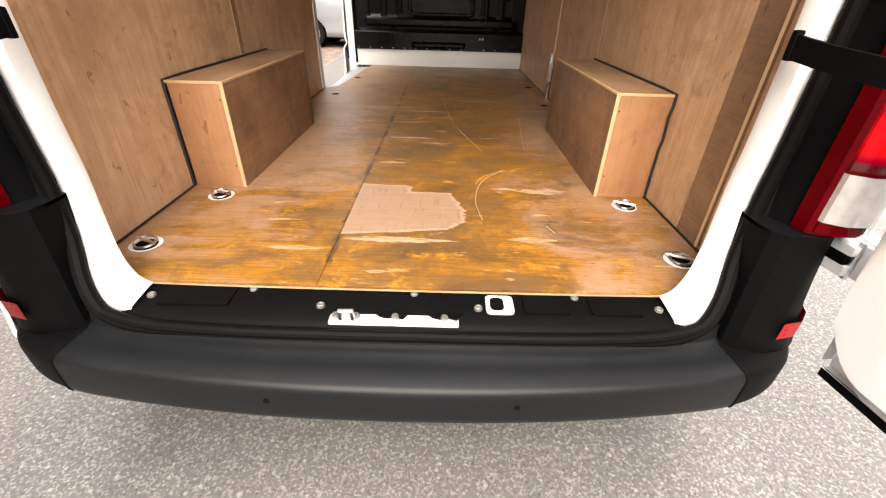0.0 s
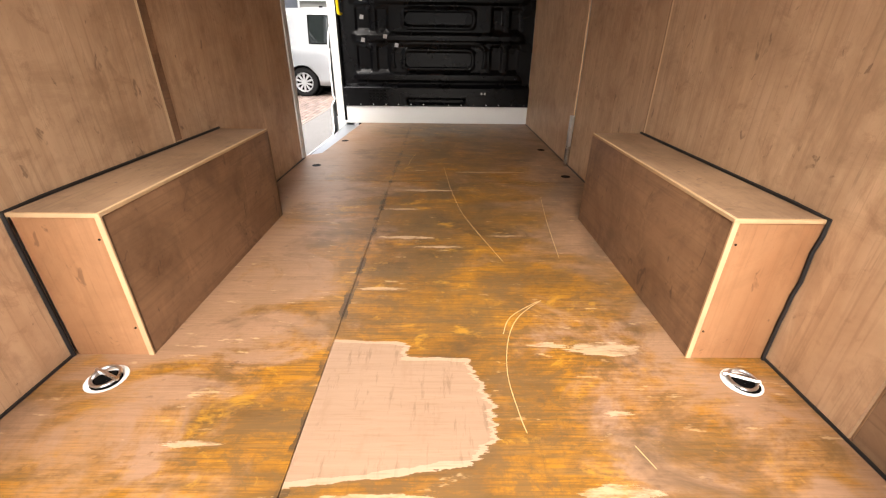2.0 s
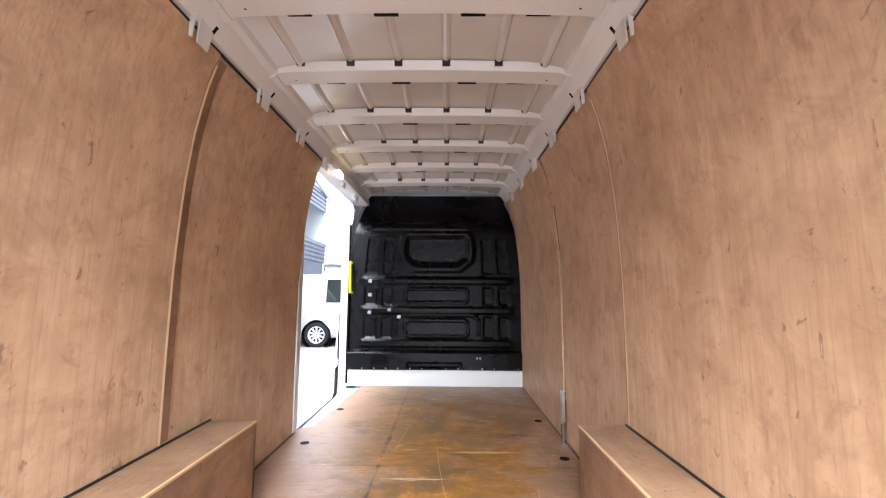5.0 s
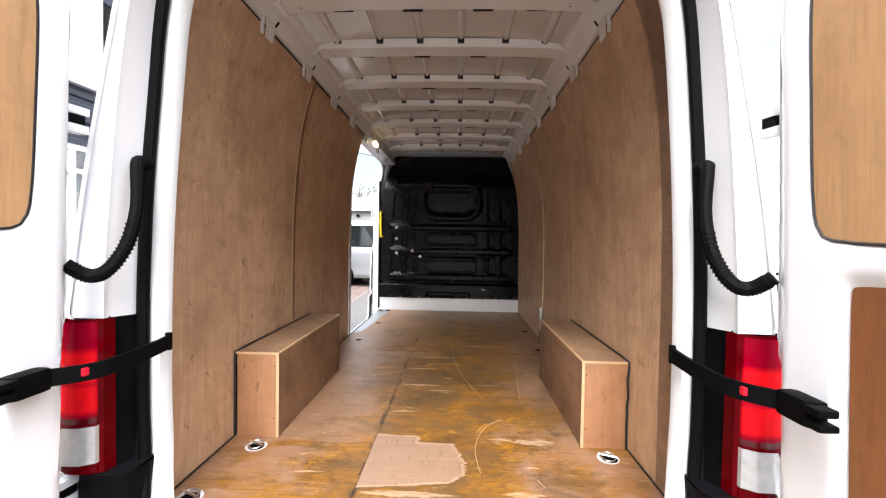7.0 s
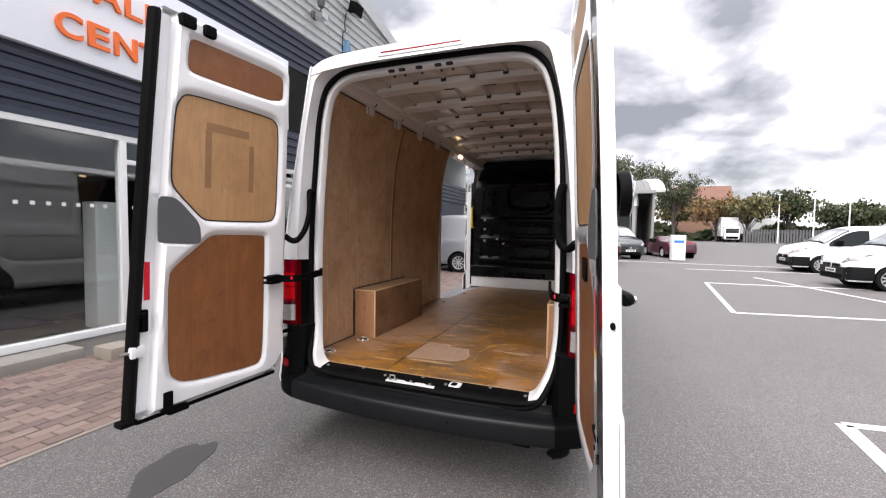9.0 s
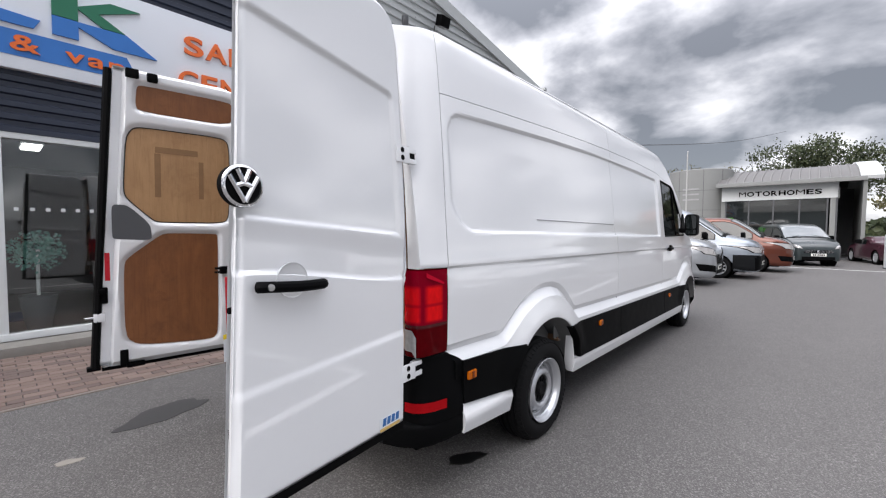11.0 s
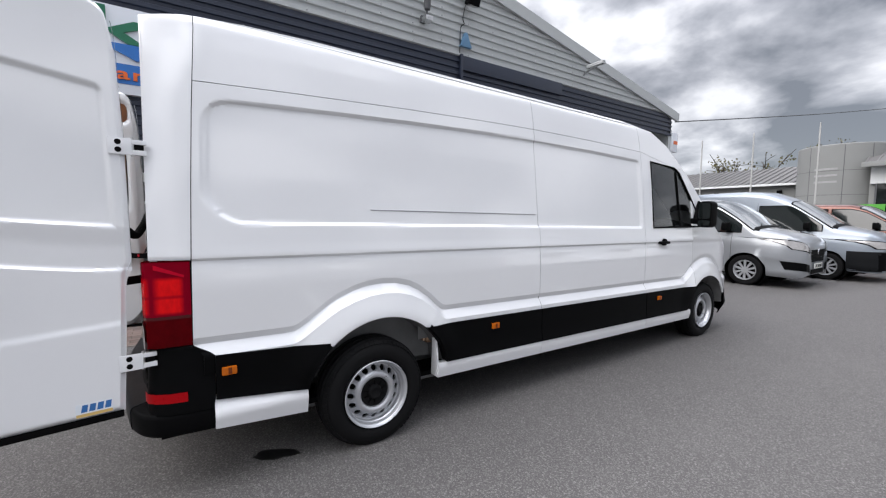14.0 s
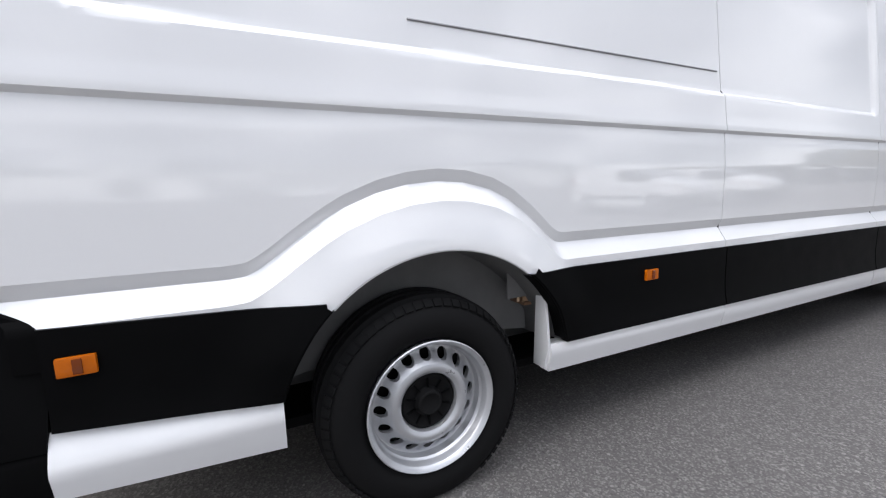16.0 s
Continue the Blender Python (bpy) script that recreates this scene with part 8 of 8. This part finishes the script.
for x0, x1 in ((-1.35, -0.25), (-0.25, 0.85), (0.85, 1.95), (1.95, 3.05)):
    mp("show_window", box(x0 + 0.035, x1 - 0.035, 28.06, 28.07, 0.0, 3.2), CARGLASS, "dark showroom pane", smooth=False)
mp("corner_post", box(3.15, 3.36, 28.0, 28.2, 0.0, 3.22, 0.005), PALE)
for k in range(7):
    y = 28.3 + 0.75 * k
    mp("show_window", box(3.44, 3.45, y, y + 0.66, 0.2, 3.15), CARGLASS, smooth=False)
    mp("window_post", box(3.43, 3.47, y + 0.66, y + 0.75, 0.0, 3.2), GREYPAD)
mp("side_fascia", box(3.42, 3.50, 28.0, 33.6, 3.2, 3.75), PALE)
for k in range(9):
    mp("sign_bar", box(3.50, 3.51, 28.5 + 0.5 * k, 28.85 + 0.5 * k, 3.38, 3.58), GREYPAD)


def vault(x, k):
    y = 27.45 + 13.6 * k / 16
    return Vector((x, y, 4.12 + 1.35 * math.sin(math.pi * min(1.0, (k / 16) * 1.02)) ** 0.8))


mp("barrel_roof", thicken(sheet(vault, [-1.75, 0.5, 2.5, 4.4], range(17)), 0.12), ROOFSHEET, "ribbed grey barrel roof")
ribs = bmesh.new()
for i in range(16):
    tube([vault(-1.7 + 0.4 * i, k) + Vector((0, 0, 0.02)) for k in range(17)], 0.035, 5, into=ribs)
mp("roof_ribs", ribs, ROOFRIB)
mp("eave", box(-1.78, 4.42, 27.35, 27.5, 3.98, 4.2, 0.02), PALE)
mp("soffit", box(-1.7, 4.3, 27.5, 28.05, 4.02, 4.06), PALE)
mp("gable_wall", prism([(28.0, 0.0)] + [(27.5 + 13.5 * k / 16, 4.0 + 1.35 * math.sin(math.pi * k / 16) ** 0.8) for k in range(17)] + [(41.0, 0.0)], "x", 4.30, 4.45), PALE)
mp("gable_band", thicken(sheet(lambda x, k: vault(x, k) + Vector((0, 0, 0.10)), [4.2, 5.0], range(17)), 0.18), FRAMEW)
for ch, x0, x1 in zip("MOTORHOMES", [-0.72, -0.35, 0.03, 0.36, 0.73, 1.06, 1.40, 1.78, 2.20, 2.54], [-0.40, -0.02, 0.33, 0.69, 1.01, 1.36, 1.73, 2.15, 2.49, 2.82]):
    b = lettering(ch, 1.0, 0.1, bold=0.0 if ch == "M" else 0.03)
    xs, zs = [v.co.x for v in b.verts], [v.co.z for v in b.verts]
    for v in b.verts:
        v.co = Vector((x0 + (x1 - x0) * (v.co.x - min(xs)) / (max(xs) - min(xs)), 27.985 + 0.02 * v.co.y / 0.1, 3.44 + 0.27 * (v.co.z - min(zs)) / (max(zs) - min(zs))))
    mp("letter", b, BLACK, smooth=False)
# round drum
mp("drum", lathe([(0.0, 1.75), (5.22, 1.75), (5.26, 1.72)], (-2.95, 29.6, 0), "z", 48), PALE, "pale round drum with a flat top")
for z in (1.55, 2.75, 3.95):
    mp("joint", lathe([(z - 0.008, 1.753), (z + 0.008, 1.753)], (-2.95, 29.6, 0), "z", 48, closed=False), GREYPAD)
for a in (-120, -75, -40):
    x, y = -2.95 + 1.752 * math.cos(radians(a)), 29.6 + 1.752 * math.sin(radians(a))
    mp("joint", tube([(x, y, 0.1), (x, y, 5.2)], 0.012, 5), GREYPAD)
for k in range(3):
    mp("faded_mark", sheet(lambda a, z: Vector((-2.95 + 1.757 * math.cos(radians(a)), 29.6 + 1.757 * math.sin(radians(a)), z)), [-112 + 6 * i for i in range(6)], [3.35 + 0.32 * k, 3.45 + 0.32 * k]), plain("faded_print", (0.33, 0.33, 0.33), 0.8, vary=0.3, scale=6))
mp("green_sign", box(-1.95, -0.95, 27.80, 27.83, 1.85, 2.25, 0.01), plain("green_sign", (0.07, 0.33, 0.03), 0.5), "green sign panel")
# long low wing to the left
mp("wing_wall", box(-16.0, -4.5, 31.0, 31.2, 0.0, 3.62), PALE)
mp("wing_roof", thicken(sheet(lambda x, k: Vector((x, (30.6, 36.0)[k], (3.62, 5.1)[k])), [-16.2, -4.4], [0, 1]), 0.12), ROOFSHEET)
wr2 = bmesh.new()
for i in range(30):
    tube([(-16.0 + 0.4 * i, 30.6, 3.66), (-16.0 + 0.4 * i, 36.0, 5.14)], 0.03, 5, into=wr2)
mp("wing_ribs", wr2, ROOFRIB)
mp("wing_gutter", box(-16.2, -4.4, 30.5, 30.62, 3.52, 3.64, 0.02), FRAMEW)
for x in (-9.3, -7.8, -5.9):
    mp("wall_lamp", box(x - 0.12, x + 0.12, 30.8, 31.0, 3.05, 3.25, 0.03), BLACK)
# poles, sign box, cable
for x, y, z in ((-8.17, 26.0, 5.98), (-5.66, 26.0, 6.0), (-3.01, 26.0, 6.05)):
    p = thing("flag_pole", "bare pale grey metal flag pole", "pole", (x, y, 0), group="flag poles")
    part("shaft", lathe([(0.0, 0.045), (z, 0.03)], (0, 0, 0), "z", 12), plain("pole_paint", (0.42, 0.42, 0.41), 0.5), p)
    part("cap", lathe([(z, 0.036), (z + 0.03, 0.036), (z + 0.05, 0.012)], (0, 0, 0), "z", 12), ZINC, p)
bx2 = thing("sign_box", "white free-standing sign box on the asphalt", "sign", (4.95, 22.2, 0), 8)
part("case", box(-0.32, 0.32, -0.2, 0.2, 0.05, 1.35, 0.02), FRAMEW, bx2)
part("emblem_bar", box(-0.24, 0.24, -0.206, -0.2, 0.95, 1.08, 0.002), SBLUE, bx2)
part("foot", box(-0.34, 0.34, -0.22, 0.22, 0.0, 0.05, 0.01), GREYPAD, bx2)
wire = thing("overhead_cable", "thin dark overhead cable", "cable", (-4.67, 16.0, 5.08))
part("strand", tube(spline([(0, 0, 0), (1.2, 14.5, 2.2), (2.4, 29, 4.7), (4.4, 52, 9.3)], 10), 0.022, 6), GREYPAD, wire)


# ---- trees and far things ----
def leaf_mat(name, a, b):
    n = Nodes(name)
    info = n.t.nodes.new("ShaderNodeNewGeometry")
    c = n.mix(info.outputs["Random Per Island"], a, b)
    n.set(Base_Color=c, Roughness=0.6)
    return n.m


LEAF = [leaf_mat("leaf_green", (0.020, 0.034, 0.012), (0.058, 0.070, 0.025)), leaf_mat("leaf_olive", (0.06, 0.065, 0.022), (0.13, 0.11, 0.04)), leaf_mat("leaf_rust", (0.11, 0.060, 0.020), (0.16, 0.10, 0.035))]
BARK = plain("bark", (0.055, 0.045, 0.038), 0.9, vary=0.3, scale=8, bump=0.4)


def tree(at, height, spread, leaf, seed, leaves=3500, size=0.22, bare=0.0, trunk=0.35, label="leafy far tree with an uneven crown"):
    random.seed(seed)
    t = thing("tree", label, "tree", at, random.uniform(0, 360), "trees beyond the yard")
    wood = bmesh.new()
    base = height * trunk
    tube([(0, 0, -0.1), (0.05, 0, base * 0.5), (0.0, 0.08, base), (0.05, 0.0, height * 0.72)], height * 0.018, 7, into=wood)
    tips = []
    for k in range(14):
        a = k * 2.4 + random.uniform(-0.4, 0.4)
        z0 = base * random.uniform(0.75, 1.5)
        r = spread * random.uniform(0.45, 1.0)
        z1 = min(height * random.uniform(0.55, 0.98), z0 + height * 0.5)
        e = Vector((r * math.cos(a), r * math.sin(a), z1))
        m = Vector((r * 0.45 * math.cos(a), r * 0.45 * math.sin(a), z0 + (z1 - z0) * 0.62))
        limb = spline([(0, 0, z0), m, e], 4)
        for i in range(len(limb) - 1):
            tube([limb[i], limb[i + 1]], height * 0.0075 * (1 - 0.8 * i / len(limb)), 5, into=wood)
        tips += [e, m, limb[5], limb[6]]
        for _ in range(3):
            d = limb[random.randint(3, 7)]
            q = d + Vector((random.gauss(0, 1), random.gauss(0, 1), random.uniform(0.1, 1.2))) * spread * 0.22
            tube([d, (d + q) / 2 + Vector((0, 0, 0.05)), q], height * 0.0025, 4, into=wood)
            tips.append(q)
    part("trunk", wood, BARK, t)
    verts, faces = [], []
    clumps = [p + Vector((random.gauss(0, 0.2), random.gauss(0, 0.2), random.gauss(0, 0.15))) * spread * 0.3 for p in tips]
    clumps = [c for c in clumps if random.random() > bare]
    for _ in range(leaves):
        c = random.choice(clumps)
        g = Vector((random.gauss(0, 1), random.gauss(0, 1), random.gauss(0, 0.7)))
        p = c + g * spread * 0.105
        r = Euler((random.uniform(0, 6.3), random.uniform(0, 6.3), random.uniform(0, 6.3))).to_matrix()
        s = size * random.uniform(0.6, 1.3)
        i = len(verts)
        for q in ((-0.5, 0, 0), (0, 0.32, 0.1), (0.5, 0, 0), (0, -0.32, 0.1)):
            verts.append(p + r @ (Vector(q) * s))
        faces.append((i, i + 1, i + 2, i + 3))
    me = bpy.data.meshes.new("crown")
    me.from_pydata(verts, [], faces)
    me.materials.append(leaf)
    ob = new("crown", me)
    ob.parent = t
    return t


tree((2.6, 45, 0), 8.4, 4.6, LEAF[0], 4, 22000, 0.21, trunk=0.45, label="broad dark green tree behind the low showroom")
tree((8.5, 47, 0), 8.4, 3.0, LEAF[0], 14, 6000, 0.20)
tree((-3.2, 44, 0), 9.0, 2.2, LEAF[1], 6, 700, 0.22, 0.5, label="thin half-bare tree behind the drum")
tree((-6.0, 45, 0), 8.8, 2.4, LEAF[1], 7, 650, 0.22, 0.5, label="thin half-bare tree behind the drum")
tree((-11.0, 44, 0), 7.9, 2.2, LEAF[1], 8, 500, 0.22, 0.4, label="thin half-bare tree behind the drum")
tree((-14.0, 44, 0), 8.2, 2.2, LEAF[1], 9, 600, 0.22, 0.5, label="thin half-bare tree behind the drum")
for x, y, h, w, l, sd in ((21.0, 84, 9.2, 5.0, 2, 21), (25.0, 82, 9.8, 4.5, 1, 22), (31.0, 83, 10.6, 4.4, 0, 23), (38.5, 84, 8.2, 4.2, 0, 24), (43.0, 86, 8.0, 4.2, 0, 25), (50.0, 84, 7.4, 4.6, 0, 26), (58.0, 86, 8.4, 5.0, 1, 27), (15.0, 88, 9.0, 5.0, 1, 28)):
    tree((x, y, 0), h, w, LEAF[l], sd, 2600, 0.55, trunk=0.2)
hedge_v, hedge_f = [], []
random.seed(31)
for _ in range(5000):
    x, y = random.uniform(8, 95), random.uniform(88, 93)
    z = random.uniform(0, 1) ** 0.7 * (2.3 + 0.9 * math.sin(x * 0.21) + 0.7 * math.sin(x * 0.63))
    r = Euler((random.uniform(0, 6.3), random.uniform(0, 6.3), 0)).to_matrix()
    i = len(hedge_v)
    for q in ((-0.6, 0, 0), (0, 0.45, 0.1), (0.6, 0, 0), (0, -0.45, 0.1)):
        hedge_v.append(Vector((x, y, z)) + r @ Vector(q))
    hedge_f.append((i, i + 1, i + 2, i + 3))
hm = bpy.data.meshes.new("hedge")
hm.from_pydata(hedge_v, [], hedge_f)
hm.materials.append(LEAF[0])
tagged(new("hedge", hm), "long overgrown hedge along the far edge of the yard", "hedge", kind="stuff")
fence = thing("fence", "dark slatted fence along the far edge", "fence", (24, 80, 0))
for k in range(60):
    part("slat", box(0.4 * k, 0.4 * k + 0.26, 0, 0.03, 0.1, 2.25), GREYPAD, fence, smooth=False)
part("rail", box(0, 24, 0.03, 0.08, 1.7, 1.8), GREYPAD, fence)
lorry = thing("box_lorry", "white box lorry parked far across the yard", "lorry", (22.4, 80.5, 0))
part("box", box(-1.25, 1.25, 1.0, 6.5, 1.0, 4.3, 0.05), WHITE, lorry)
part("cab", box(-1.1, 1.1, -0.6, 1.0, 0.5, 2.7, 0.15), WHITE, lorry)
part("windscreen", box(-0.95, 0.95, -0.62, -0.58, 1.55, 2.35, 0.02), CARGLASS, lorry)
part("grille", box(-0.9, 0.9, -0.63, -0.58, 0.6, 1.0, 0.02), BLACK, lorry)
for s in (-1, 1):
    part("wheel", lathe([(s * 0.8, 0.45), (s * 1.1, 0.45)], (0, 0.2, 0.45), "x", 20), TYRE, lorry)
    part("wheel", lathe([(s * 0.8, 0.45), (s * 1.1, 0.45)], (0, 5.0, 0.45), "x", 20), TYRE, lorry)
for x in (28.4, 32.95, 37.3):
    p = thing("lamp_post", "pale lamp post at the far edge of the yard", "lamp post", (x, 79, 0), group="far lamp posts")
    part("shaft", lathe([(0.0, 0.12), (7.9, 0.07)], (0, 0, 0), "z", 10), FRAMEW, p)
    part("head", box(-0.3, 0.3, -0.12, 0.12, 7.85, 7.98, 0.03), FRAMEW, p)
hs = thing("far_house", "red-roofed house half hidden behind trees", "house", (22.0, 97, 0))
part("wall", box(-5, 5, 0, 8, 0, 6.5), plain("house_brick", (0.22, 0.13, 0.09), 0.9, vary=0.2), hs)
part("roof", prism([(-0.4, 6.4), (4.0, 11.6), (8.4, 6.4)], "x", -5.3, 5.3), plain("roof_tile", (0.16, 0.085, 0.065), 0.9, vary=0.25, scale=1), hs)
# a hall that closes the yard behind the camera and to the far right
hall = thing("grey_hall", "long plain grey hall across the yard", "building", (0, -38, 0))
part("wall", box(-40, 60, -10, 0, 0, 5.0), GREYCLAD, hall)
part("roof", prism([(-10.4, 5.0), (-5, 6.4), (0.4, 5.0)], "x", -40.5, 60.5), ROOFSHEET, hall)


# ---- paving blocks, each a piece ----
def block_mesh(mat):
    b = box(-0.0962, 0.0962, -0.0462, 0.0462, -0.03, 0.0, 0.004, 1)
    me = bpy.data.meshes.new("paving_block")
    b.to_mesh(me)
    b.free()
    me.materials.append(mat)
    return me


random.seed(17)
BL = [block_mesh(m) for m in BRICK]
# courses along the shop front, every other one shifted by half a block
def course(j0, j1):
    return [(-2.392 - 0.1 * i, -3.6 + 0.2 * j + (0.1 if i % 2 else 0.0), 90) for i in range(19) for j in range(j0, j1)]


cells = course(0, 34)
cells.sort(key=lambda q: abs(q[1] + 0.4) + 0.3 * abs(q[0] + 3.0))
for k, (x, y, a) in enumerate(cells[:300]):
    ob = new("paving_block", random.choice(BL))
    ob.matrix_basis = pose(x + random.uniform(-0.0015, 0.0015), y + random.uniform(-0.0015, 0.0015), 0.012 + random.uniform(-0.0025, 0.0025), random.uniform(-0.5, 0.5), random.uniform(-0.5, 0.5), a + random.uniform(-0.6, 0.6))
    ob.parent = bed
rest = cells[300:] + course(34, 95) + course(-21, 0)
V, F, M = [], [], []
for x, y, a in rest:
    hx, hy = (0.0962, 0.0462) if a == 0 else (0.0462, 0.0962)
    z = 0.012 + random.uniform(-0.0025, 0.0025)
    i = len(V)
    V += [(x - hx, y - hy, 0.0), (x + hx, y - hy, 0.0), (x + hx, y + hy, 0.0), (x - hx, y + hy, 0.0)]
    V += [(x - hx + 0.004, y - hy + 0.004, z), (x + hx - 0.004, y - hy + 0.004, z), (x + hx - 0.004, y + hy - 0.004, z), (x - hx + 0.004, y + hy - 0.004, z)]
    F += [(i + 4, i + 5, i + 6, i + 7)] + [(i + q, i + (q + 1) % 4, i + 4 + (q + 1) % 4, i + 4 + q) for q in range(4)]
    M += [random.randrange(3)] * 5
me = bpy.data.meshes.new("paving_blocks")
me.from_pydata(V, [], F)
for m in BRICK:
    me.materials.append(m)
me.polygons.foreach_set("material_index", M)
ob = new("paving_blocks", me)
ob.parent = bed
ob["kind"] = "stuff"
